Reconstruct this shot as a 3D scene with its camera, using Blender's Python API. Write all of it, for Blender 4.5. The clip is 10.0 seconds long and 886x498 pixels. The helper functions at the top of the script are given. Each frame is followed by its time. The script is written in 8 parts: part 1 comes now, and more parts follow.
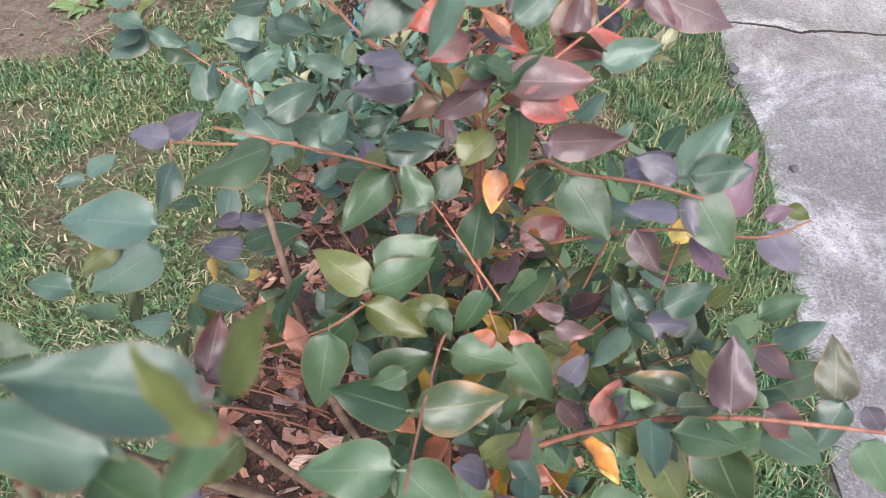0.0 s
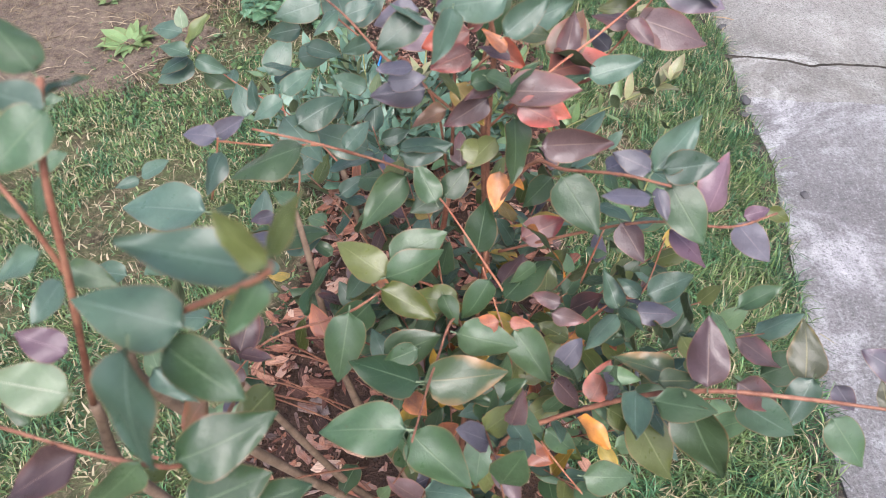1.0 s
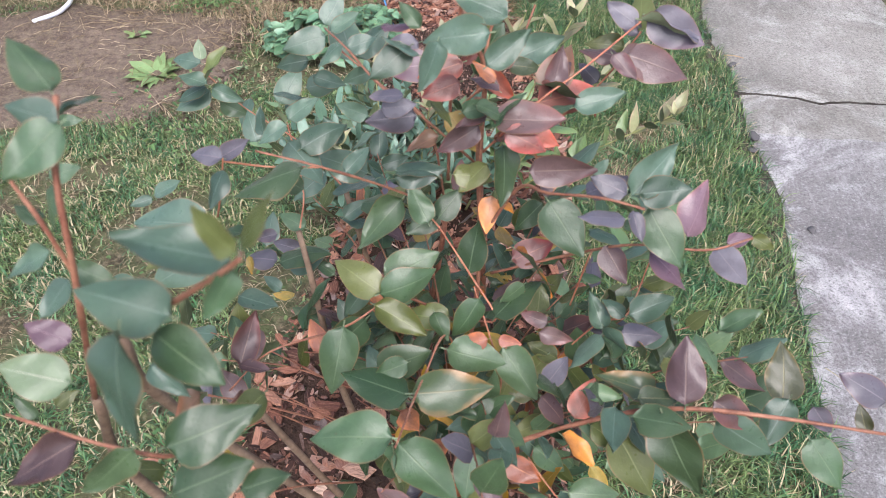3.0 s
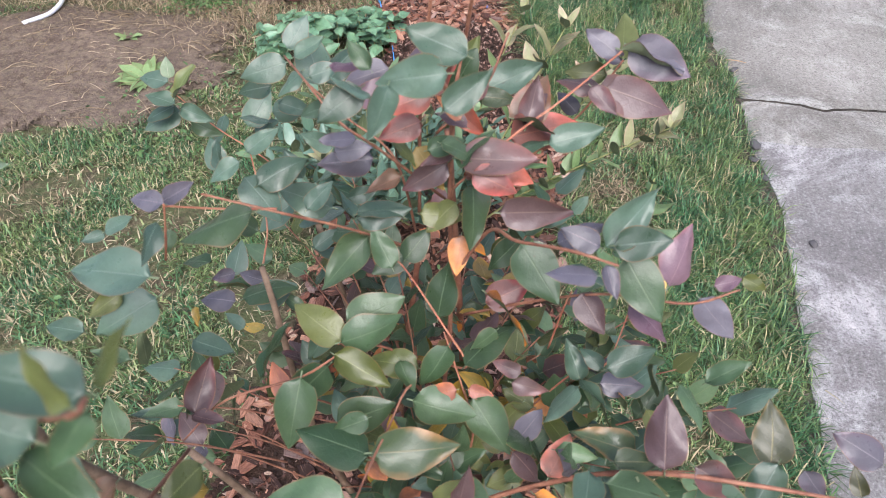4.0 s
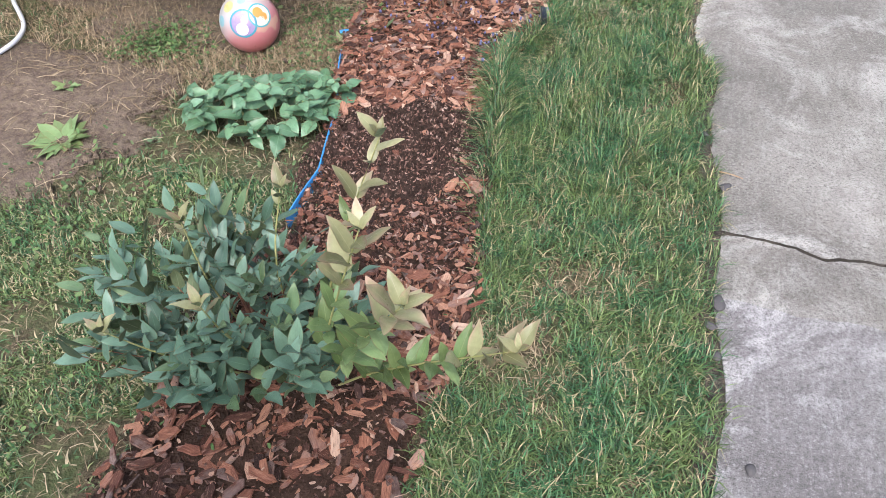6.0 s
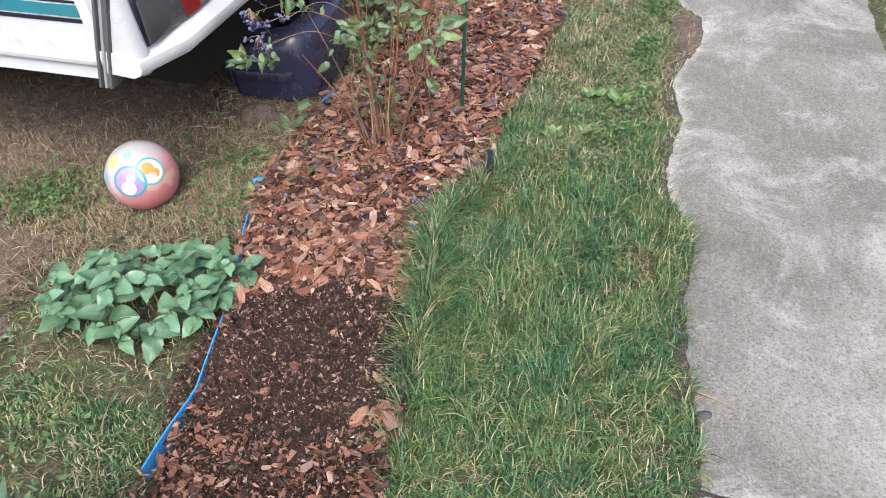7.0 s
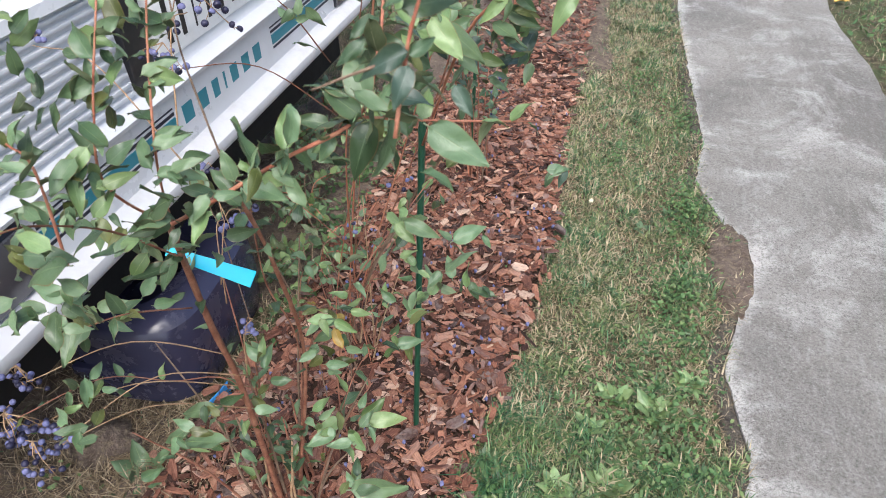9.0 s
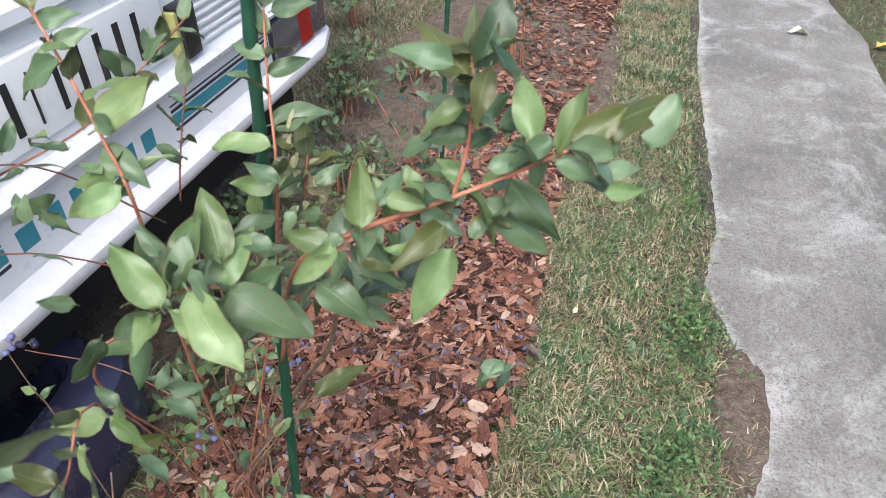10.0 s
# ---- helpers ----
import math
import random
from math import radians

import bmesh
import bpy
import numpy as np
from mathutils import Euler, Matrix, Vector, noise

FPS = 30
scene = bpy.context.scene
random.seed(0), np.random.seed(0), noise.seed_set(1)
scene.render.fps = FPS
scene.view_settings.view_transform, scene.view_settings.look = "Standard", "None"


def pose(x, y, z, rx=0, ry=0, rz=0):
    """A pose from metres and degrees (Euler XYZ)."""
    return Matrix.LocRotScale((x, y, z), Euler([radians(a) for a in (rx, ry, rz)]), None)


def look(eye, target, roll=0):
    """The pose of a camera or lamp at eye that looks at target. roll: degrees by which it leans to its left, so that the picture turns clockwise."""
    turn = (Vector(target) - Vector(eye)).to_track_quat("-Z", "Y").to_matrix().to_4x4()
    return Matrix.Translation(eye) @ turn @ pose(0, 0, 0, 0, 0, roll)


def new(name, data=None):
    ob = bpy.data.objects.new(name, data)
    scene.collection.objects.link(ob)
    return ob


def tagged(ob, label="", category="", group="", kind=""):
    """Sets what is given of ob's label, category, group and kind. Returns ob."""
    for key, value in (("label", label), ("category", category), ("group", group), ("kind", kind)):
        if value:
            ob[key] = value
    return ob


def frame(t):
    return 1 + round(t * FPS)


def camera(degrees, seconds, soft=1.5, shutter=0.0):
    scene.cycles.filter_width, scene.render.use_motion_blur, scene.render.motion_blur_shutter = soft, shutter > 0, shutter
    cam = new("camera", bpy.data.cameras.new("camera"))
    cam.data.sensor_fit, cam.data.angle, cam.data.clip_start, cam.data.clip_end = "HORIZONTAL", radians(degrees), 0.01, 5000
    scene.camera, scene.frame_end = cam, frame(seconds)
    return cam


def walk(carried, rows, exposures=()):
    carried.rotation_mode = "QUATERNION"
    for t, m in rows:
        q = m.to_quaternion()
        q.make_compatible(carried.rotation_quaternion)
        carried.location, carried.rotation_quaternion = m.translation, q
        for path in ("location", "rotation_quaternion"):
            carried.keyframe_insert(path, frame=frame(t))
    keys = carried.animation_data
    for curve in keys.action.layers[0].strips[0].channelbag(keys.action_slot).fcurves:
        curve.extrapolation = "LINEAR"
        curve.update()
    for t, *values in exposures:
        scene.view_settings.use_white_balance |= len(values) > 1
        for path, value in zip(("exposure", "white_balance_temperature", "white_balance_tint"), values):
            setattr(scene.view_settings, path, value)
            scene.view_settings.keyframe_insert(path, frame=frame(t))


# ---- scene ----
cam = camera(65.9, 10.0, soft=0.75)
# a phone lens held at one focus: near leaves go soft
cam.data.dof.use_dof, cam.data.dof.focus_distance, cam.data.dof.aperture_fstop = True, 1.3, 12.0
PATH = [
    (0, (-0.23, -0.065, 1.151), (-0.27, 1.21, -0.389), 2.1),
    (0.5, (-0.218, -0.103, 1.169), (-0.303, 1.214, -0.334), 0.8),
    (1, (-0.21, -0.139, 1.177), (-0.332, 1.215, -0.29), -0.1),
    (1.5, (-0.197, -0.162, 1.188), (-0.338, 1.226, -0.246), -0.5),
    (2, (-0.188, -0.17, 1.189), (-0.339, 1.238, -0.222), -0.8),
    (2.5, (-0.182, -0.169, 1.187), (-0.35, 1.249, -0.213), -1.0),
    (2.7, (-0.185, -0.169, 1.189), (-0.36, 1.251, -0.208), -0.8),
    (4, (-0.156, -0.101, 1.191), (-0.351, 1.304, -0.218), -0.8),
    (4.2, (-0.151, -0.07, 1.191), (-0.335, 1.336, -0.22), -0.7),
    (4.5, (-0.137, 0.004, 1.194), (-0.316, 1.389, -0.237), 0.1),
    (5, (-0.098, 0.126, 1.205), (-0.278, 1.49, -0.247), 0.7),
    (5.2, (-0.08, 0.171, 1.201), (-0.282, 1.536, -0.246), 0.5),
    (6.3, (0.281, 0.646, 1.259), (-0.188, 1.951, -0.183), -3.1),
    (6.5, (0.273, 0.771, 1.259), (-0.187, 2.099, -0.164), -2.9),
    (7, (0.252, 1.089, 1.282), (-0.184, 2.488, -0.079), -2.6),
    (7.1, (0.235, 1.118, 1.293), (-0.192, 2.525, -0.063), -2.2),
    (7.5, (0.242, 1.366, 1.294), (-0.199, 2.802, -0.026), -2.0),
    (8, (0.225, 1.631, 1.31), (-0.218, 3.108, 0.037), -1.3),
    (8.3, (0.14, 1.788, 1.293), (-0.26, 3.281, 0.024), -0.2),
    (8.5, (0.093, 1.931, 1.309), (-0.3, 3.427, 0.041), -0.4),
    (9, (0.033, 2.174, 1.316), (-0.367, 3.683, 0.066), -0.8),
    (9.5, (0.054, 2.451, 1.327), (-0.379, 3.956, 0.082), -0.7),
    (10, (0.071, 2.701, 1.326), (-0.374, 4.19, 0.067), 0.2),
]
walk(cam, [(t, look(eye, target, roll)) for t, eye, target, roll in PATH], [(0, 1.05, 5880, 14), (2.5, 1.02, 5880, 14), (5, 0.92, 5880, 13), (6.5, 0.98, 6000, 11), (8, 0.84, 5920, 9), (10, 0.84, 5880, 10)])

# ---------------------------------------------------------------- world, sun
world = bpy.data.worlds.new("overcast_sky")
scene.world = world
world.use_nodes = True
wn, wl = world.node_tree.nodes, world.node_tree.links
sky = wn.new("ShaderNodeTexSky")
sky.sky_type, sky.sun_disc = "NISHITA", False
sky.sun_elevation, sky.sun_rotation = radians(55), radians(166)
sky.air_density, sky.dust_density, sky.ozone_density = 1.0, 6.0, 1.0
wn["Background"].inputs["Strength"].default_value = 0.15
wl.new(sky.outputs[0], wn["Background"].inputs["Color"])

sun = new("sun", bpy.data.lights.new("sun", "SUN"))
sun.data.energy, sun.data.angle, sun.data.color = 1.1, radians(45), (1.0, 0.98, 0.95)
sun.matrix_world = look((0.8, -3.2, 4.6), (0, 0, 0))


# ---------------------------------------------------------------- materials
class Mat:
    """A small wrapper to write node materials in few lines."""

    def __init__(self, name, rough=0.6, spec=0.5, metal=0.0):
        self.m = bpy.data.materials.new(name)
        self.m.use_nodes = True
        self.n, self.l = self.m.node_tree.nodes, self.m.node_tree.links
        self.b = self.n["Principled BSDF"]
        self.b.inputs["Roughness"].default_value = rough
        self.b.inputs["Specular IOR Level"].default_value = spec
        self.b.inputs["Metallic"].default_value = metal

    def node(self, kind, **settings):
        node = self.n.new("ShaderNode" + kind)
        for key, value in settings.items():
            node.inputs[key.replace("_", " ")].default_value = value
        return node

    def link(self, a, b):
        self.l.new(a, b)

    def coords(self, which="Object"):
        return self.n.new("ShaderNodeTexCoord").outputs[which]

    def noise(self, scale, detail=4.0, rough=0.6, vec=None, distort=0.0):
        node = self.node("TexNoise", Scale=scale, Detail=detail, Roughness=rough, Distortion=distort)
        self.link(vec if vec is not None else self.coords(), node.inputs["Vector"])
        return node.outputs["Fac"]

    def ramp(self, fac, stops, smooth=False):
        node = self.n.new("ShaderNodeValToRGB")
        els = node.color_ramp.elements
        while len(els) < len(stops):
            els.new(0.5)
        for el, (pos, rgb) in zip(els, stops):
            el.position = pos
            el.color = (*rgb, 1) if len(rgb) == 3 else rgb
        self.link(fac, node.inputs[0])
        return node.outputs["Color"]

    def grey(self, fac, lo, hi, a=0.0, b=1.0):
        node = self.n.new("ShaderNodeMapRange")
        for key, value in zip(("From Min", "From Max", "To Min", "To Max"), (lo, hi, a, b)):
            node.inputs[key].default_value = value
        self.link(fac, node.inputs["Value"])
        return node.outputs[0]

    def mix(self, fac, a, b, mode="MIX"):
        node = self.n.new("ShaderNodeMix")
        node.data_type, node.blend_type = "RGBA", mode
        for value, socket in ((fac, node.inputs[0]), (a, node.inputs[6]), (b, node.inputs[7])):
            if isinstance(value, bpy.types.NodeSocket):
                self.link(value, socket)
            elif isinstance(value, (tuple, list)):
                socket.default_value = (*value, 1)
            else:
                socket.default_value = value
        return node.outputs[2]

    def math(self, op, a, b=0.0, c=0.0):
        node = self.n.new("ShaderNodeMath")
        node.operation = op
        for value, socket in zip((a, b, c), node.inputs):
            if isinstance(value, bpy.types.NodeSocket):
                self.link(value, socket)
            else:
                socket.default_value = value
        return node.outputs[0]

    def colour(self, value):
        if isinstance(value, bpy.types.NodeSocket):
            self.link(value, self.b.inputs["Base Color"])
        else:
            self.b.inputs["Base Color"].default_value = (*value, 1)
        return self

    def rough(self, value):
        self.link(value, self.b.inputs["Roughness"])
        return self

    def bump(self, height, strength=0.3, distance=0.01):
        node = self.n.new("ShaderNodeBump")
        node.inputs["Strength"].default_value, node.inputs["Distance"].default_value = strength, distance
        self.link(height, node.inputs["Height"])
        self.link(node.outputs[0], self.b.inputs["Normal"])
        return self

    def object_random(self):
        return self.n.new("ShaderNodeObjectInfo").outputs["Random"]

    def island_random(self):
        return self.n.new("ShaderNodeNewGeometry").outputs["Random Per Island"]


def make_concrete(name, dark, light, chalk, blotch):
    """Worn concrete: broad stains, chalky bloom, centimetre mottling, broom streaks, sandy pits."""
    k = Mat(name, 0.9, 0.25)
    pos = k.coords()
    big, mid, mott, fine = k.noise(1.5, 5, 0.62, pos, 0.8), k.noise(3.0, 9, 0.74, pos, 0.6), k.noise(150, 4, 0.8, pos, 0.2), k.noise(420, 3, 0.75, pos)
    base = k.mix(k.grey(big, 0.36, 0.64), dark, light)
    base = k.mix(k.math("MULTIPLY", k.grey(mid, 0.50, 0.66), blotch), base, chalk)
    base = k.mix(k.grey(mid, 0.46, 0.34, 0, 0.3), base, tuple(c * 0.7 for c in dark))
    base = k.mix(k.grey(mott, 0.48, 0.38, 0, 0.75), base, tuple(c * 0.58 for c in dark))
    base = k.mix(k.grey(mott, 0.55, 0.66, 0, 0.45), base, chalk)
    streak = k.node("Mapping", Scale=(46, 9, 1))
    k.link(pos, streak.inputs["Vector"])
    broom = k.noise(1.3, 4, 0.7, streak.outputs[0])
    base = k.mix(k.grey(broom, 0.55, 0.72, 0, 0.3), base, tuple(c * 0.6 for c in dark))
    base = k.mix(k.grey(broom, 0.45, 0.33, 0, 0.2), base, chalk)
    base = k.mix(k.grey(fine, 0.55, 0.66, 0, 0.6), base, tuple(c * 0.5 for c in dark))
    worn = k.n.new("ShaderNodeAttribute")
    worn.attribute_name = "rim"
    bare = k.math("MULTIPLY", k.grey(k.math("ADD", worn.outputs["Fac"], k.math("MULTIPLY", k.math("SUBTRACT", mid, 0.5), 2.6)), 0.5, 0.95), k.grey(mott, 0.36, 0.55, 0.1, 0.7))
    base = k.mix(bare, base, tuple(min(1, c * 1.2) for c in chalk))
    pits = k.n.new("ShaderNodeTexVoronoi")
    pits.inputs["Scale"].default_value = 34
    k.link(pos, pits.inputs["Vector"])
    pit = k.math("MULTIPLY", k.grey(pits.outputs["Distance"], 0.13, 0.05, 0, 0.8), k.grey(k.noise(11, 3, 0.6, pos), 0.56, 0.66))
    base = k.mix(pit, base, (0.06, 0.056, 0.05))
    k.colour(base)
    return k.bump(k.math("ADD", k.math("MULTIPLY", mott, 1.2), k.math("ADD", k.math("MULTIPLY", fine, 0.5), k.math("MULTIPLY", broom, -0.25))), 0.8, 0.007).m


def make_grass(name, cool, warm, straw, dry_share):
    """Blades that differ one by one and in patches: blue-green, yellow-green and straw."""
    k = Mat(name, 0.45, 0.4)
    rnd, pos = k.island_random(), k.coords()
    patch = k.noise(6, 4, 0.75, pos)
    tone = k.mix(k.grey(k.math("ADD", patch, k.math("MULTIPLY", k.math("SUBTRACT", rnd, 0.5), 0.22)), 0.42, 0.58), cool, warm)
    many = k.math("FRACT", k.math("MULTIPLY", rnd, 37.0))
    hue = k.n.new("ShaderNodeHueSaturation")
    k.link(k.grey(many, 0, 1, 0.35, 1.6), hue.inputs["Value"])
    k.link(tone, hue.inputs["Color"])
    other = k.math("FRACT", k.math("MULTIPLY", rnd, 91.0))
    patchy = k.grey(k.noise(9, 3, 0.6, pos), 0.35, 0.7, 0.25, 1.9)
    tone = k.mix(k.math("LESS_THAN", other, k.math("MULTIPLY", patchy, dry_share)), hue.outputs[0], straw)
    k.colour(tone)
    out = k.n["Material Output"]
    t, mx = k.node("BsdfTranslucent"), k.node("MixShader", Fac=0.2)
    k.link(tone, t.inputs["Color"])
    k.link(k.b.outputs[0], mx.inputs[1]), k.link(t.outputs[0], mx.inputs[2])
    k.link(mx.outputs[0], out.inputs["Surface"])
    return k.m


def make_soil(name, dark, light, straw=0.0, moss=0.0):
    k = Mat(name, 0.95, 0.2)
    pos = k.coords()
    big, mid, fine = k.noise(2.2, 4, 0.6, pos), k.noise(22, 6, 0.7, pos), k.noise(170, 3, 0.7, pos)
    base = k.mix(k.grey(mid, 0.35, 0.68), dark, light)
    base = k.mix(k.grey(big, 0.35, 0.65, 0, 0.45), base, tuple(c * 0.6 for c in dark))
    base = k.mix(k.grey(fine, 0.55, 0.75, 0, 0.6), base, tuple(min(1, c * 1.7) for c in light))
    if straw:
        base = k.mix(k.grey(k.noise(60, 4, 0.7, pos), 0.48, 0.66, 0, straw), base, (0.33, 0.27, 0.17))
    if moss:
        base = k.mix(k.grey(k.noise(9, 5, 0.75, pos), 0.42, 0.58, 0, moss), base, (0.085, 0.125, 0.045))
    k.colour(base)
    return k.bump(k.math("ADD", mid, k.math("MULTIPLY", fine, 0.5)), 0.9, 0.02).m


def make_islands(name, stops, rough=0.7, spec=0.3, grain=90, through_light=0.0, whole=False):
    """Many small pieces: each takes its own tone from the stops; light passes through thin ones."""
    k = Mat(name, rough, spec)
    tone = k.ramp(k.object_random() if whole else k.island_random(), stops)
    grain_f = k.noise(grain, 4, 0.65)
    tone = k.mix(k.grey(grain_f, 0.42, 0.68, 0, 0.6), tone, (0.04, 0.03, 0.022), "MIX")
    k.colour(tone)
    if through_light:
        out = k.n["Material Output"]
        t, mx = k.node("BsdfTranslucent"), k.node("MixShader", Fac=through_light)
        k.link(tone, t.inputs["Color"])
        k.link(k.b.outputs[0], mx.inputs[1]), k.link(t.outputs[0], mx.inputs[2])
        k.link(mx.outputs[0], out.inputs["Surface"])
    else:
        k.bump(grain_f, 0.5, 0.004)
    return k.m


def make_leaf(name, base, edge, edge_start=0.6, vein=(0.30, 0.34, 0.2), rough=0.34, whole=True, blotch=(0.1, 0.06, 0.03), under=False):
    """A leaf blade from its own length (u) and breadth (v): midrib, soft curving side veins, a thin reddish rim, colour that turns from tip and rim."""
    k = Mat(name, rough, 0.42)
    uv = k.n.new("ShaderNodeSeparateXYZ")
    k.link(k.coords("UV"), uv.inputs[0])
    u, v = uv.outputs[0], uv.outputs[1]
    away = k.math("ABSOLUTE", k.math("SUBTRACT", v, 0.5))
    rnd = k.object_random() if whole else k.island_random()
    pos = k.coords("Object" if whole else "UV")
    shift = k.n.new("ShaderNodeVectorMath")
    spread = k.math("MULTIPLY", rnd, 17.0)
    k.link(pos, shift.inputs[0]), k.link(spread, shift.inputs[1])
    at = shift.outputs[0]
    patch = k.noise(1.7, 3, 0.55, at)
    turned = k.math("ADD", k.math("MULTIPLY", u, 0.45), k.math("ADD", k.math("MULTIPLY", k.math("POWER", k.math("MULTIPLY", away, 2.0), 2.0), 0.35), k.math("MULTIPLY", k.math("SUBTRACT", patch, 0.5), 1.1)))
    turned = k.math("ADD", turned, k.math("MULTIPLY", k.math("SUBTRACT", rnd, 0.5), 0.45))
    tone = k.mix(k.grey(turned, edge_start - 0.15, edge_start + 0.45), base, edge)
    hue = k.n.new("ShaderNodeHueSaturation")
    fine = k.math("FRACT", k.math("MULTIPLY", rnd, 53.0))
    k.link(k.grey(fine, 0, 1, 0.55, 1.35), hue.inputs["Value"]), k.link(k.grey(fine, 0, 1, 1.05, 0.9), hue.inputs["Saturation"])
    k.link(k.grey(rnd, 0, 1, 0.485, 0.515), hue.inputs["Hue"])
    k.link(tone, hue.inputs["Color"])
    tone = hue.outputs[0]
    cloud = k.noise(5, 4, 0.65, at)
    tone = k.mix(k.grey(cloud, 0.35, 0.7, 0.0, 0.3), tone, tuple(c * 0.45 for c in base))
    tone = k.mix(k.grey(k.noise(13, 3, 0.7, at), 0.66, 0.74, 0, 0.4), tone, blotch)
    bend = k.math("MULTIPLY", k.math("SUBTRACT", k.noise(4, 2, 0.5, at), 0.5), 0.9)
    slant = k.math("ADD", k.math("SUBTRACT", k.math("MULTIPLY", u, 5.2), k.math("MULTIPLY", k.math("POWER", away, 1.3), 4.6)), bend)
    wave = k.math("ABSOLUTE", k.math("SUBTRACT", k.math("FRACT", slant), 0.5))
    side = k.math("MULTIPLY", k.grey(wave, 0.045, 0.0), k.grey(away, 0.46, 0.2))
    mid = k.math("MULTIPLY", k.grey(away, 0.026, 0.006), k.grey(u, 1.0, 0.7))
    veins = k.math("MAXIMUM", mid, k.math("MULTIPLY", side, 0.24))
    tone = k.mix(k.math("MULTIPLY", veins, 0.7 if under else 0.5), tone, vein)
    rim = k.grey(k.math("ADD", away, k.math("MULTIPLY", k.math("SUBTRACT", cloud, 0.5), 0.04)), 0.465, 0.49, 0, 0.55)
    tone = k.mix(rim, tone, (0.24, 0.13, 0.06))
    k.colour(tone)
    net = k.noise(22, 3, 0.6, at)
    k.bump(k.math("ADD", k.math("ADD", k.math("MULTIPLY", net, 0.3), k.math("MULTIPLY", cloud, 0.9)), k.math("MULTIPLY", veins, 0.8 if under else -0.5)), 0.2, 0.005)
    k.rough(k.grey(cloud, 0.3, 0.7, rough - 0.09, rough + 0.14))
    k.b.inputs["Coat Weight"].default_value, k.b.inputs["Coat Roughness"].default_value = (0.0 if under else 0.2), 0.16
    out = k.n["Material Output"]
    t, mx = k.node("BsdfTranslucent"), k.node("MixShader", Fac=0.2)
    k.link(tone, t.inputs["Color"])
    k.link(k.b.outputs[0], mx.inputs[1]), k.link(t.outputs[0], mx.inputs[2])
    k.link(mx.outputs[0], out.inputs["Surface"])
    return k.m


def make_bark(name, dark, light, rough=0.6):
    k = Mat(name, rough, 0.35)
    pos = k.coords()
    a, b = k.noise(40, 5, 0.7, pos), k.noise(300, 3, 0.6, pos)
    tone = k.mix(k.grey(a, 0.35, 0.68), dark, light)
    k.colour(k.mix(k.grey(b, 0.55, 0.75, 0, 0.5), tone, tuple(c * 0.45 for c in dark)))
    return k.bump(k.math("ADD", a, b), 0.4, 0.002).m


def make_plain(name, rgb, rough=0.5, spec=0.5, dirt=(0.2, 0.18, 0.15), amount=0.25, scale=12, grain=0.0, metal=0.0):
    k = Mat(name, rough, spec, metal)
    pos = k.coords()
    stain = k.noise(scale, 6, 0.7, pos)
    k.colour(k.mix(k.grey(stain, 0.5, 0.8, 0, amount), rgb, dirt))
    k.rough(k.grey(stain, 0.3, 0.8, max(0.05, rough - 0.1), min(1, rough + 0.2)))
    if grain:
        k.bump(k.noise(scale * 14, 3, 0.6, pos), grain, 0.002)
    return k.m


def make_chip(name, stops, whole):
    """Bark flakes: a tone each, fibres along the flake (u), a weathered grey film on some."""
    k = Mat(name, 0.8, 0.25)
    rnd = k.object_random() if whole else k.island_random()
    tone = k.ramp(rnd, stops)
    at = k.node("Mapping", Scale=(2.2, 15, 1))
    shift = k.n.new("ShaderNodeVectorMath")
    k.link(k.coords("UV"), shift.inputs[0]), k.link(k.math("MULTIPLY", rnd, 61.0), shift.inputs[1])
    k.link(shift.outputs[0], at.inputs["Vector"])
    fibre, blot = k.noise(1.5, 5, 0.7, at.outputs[0]), k.noise(1.6, 4, 0.65, shift.outputs[0])
    tone = k.mix(k.grey(fibre, 0.48, 0.68, 0, 0.7), tone, (0.055, 0.026, 0.018))
    tone = k.mix(k.grey(fibre, 0.46, 0.30, 0, 0.4), tone, (0.50, 0.30, 0.20))
    grey_share = k.math("FRACT", k.math("MULTIPLY", rnd, 29.0))
    tone = k.mix(k.math("MULTIPLY", k.grey(grey_share, 0.55, 0.9, 0, 0.65), k.grey(blot, 0.4, 0.62)), tone, (0.27, 0.215, 0.19))
    k.colour(tone)
    return k.bump(k.math("ADD", fibre, k.math("MULTIPLY", blot, 0.6)), 0.6, 0.004).m


CONCRETE = make_concrete("weathered_concrete", (0.205, 0.192, 0.167), (0.335, 0.317, 0.282), (0.55, 0.532, 0.49), 0.85)
CONCRETE_PALE = make_concrete("chalky_concrete", (0.20, 0.188, 0.18), (0.29, 0.278, 0.268), (0.60, 0.585, 0.575), 1.0)
SOIL = make_soil("lawn_soil", (0.052, 0.044, 0.026), (0.145, 0.118, 0.074), 0.5, 0.6)
BARE = make_soil("bare_soil", (0.10, 0.074, 0.056), (0.235, 0.182, 0.143), 0.4)
COMPOST = make_soil("dark_compost", (0.030, 0.018, 0.014), (0.078, 0.05, 0.038))
CRACK = make_soil("crack_dark", (0.035, 0.030, 0.024), (0.09, 0.077, 0.063))
RIM_EARTH = make_soil("rim_earth", (0.055, 0.047, 0.038), (0.15, 0.132, 0.108), 0.3)
BED = make_soil("bed_soil", (0.04, 0.024, 0.017), (0.11, 0.065, 0.045))
CHIP_STOPS = [(0.0, (0.022, 0.012, 0.010)), (0.2, (0.075, 0.032, 0.022)), (0.45, (0.185, 0.075, 0.047)), (0.72, (0.30, 0.135, 0.083)), (0.92, (0.40, 0.22, 0.145)), (1.0, (0.58, 0.42, 0.31))]
CHIPS = make_chip("bark_chips", CHIP_STOPS, False)
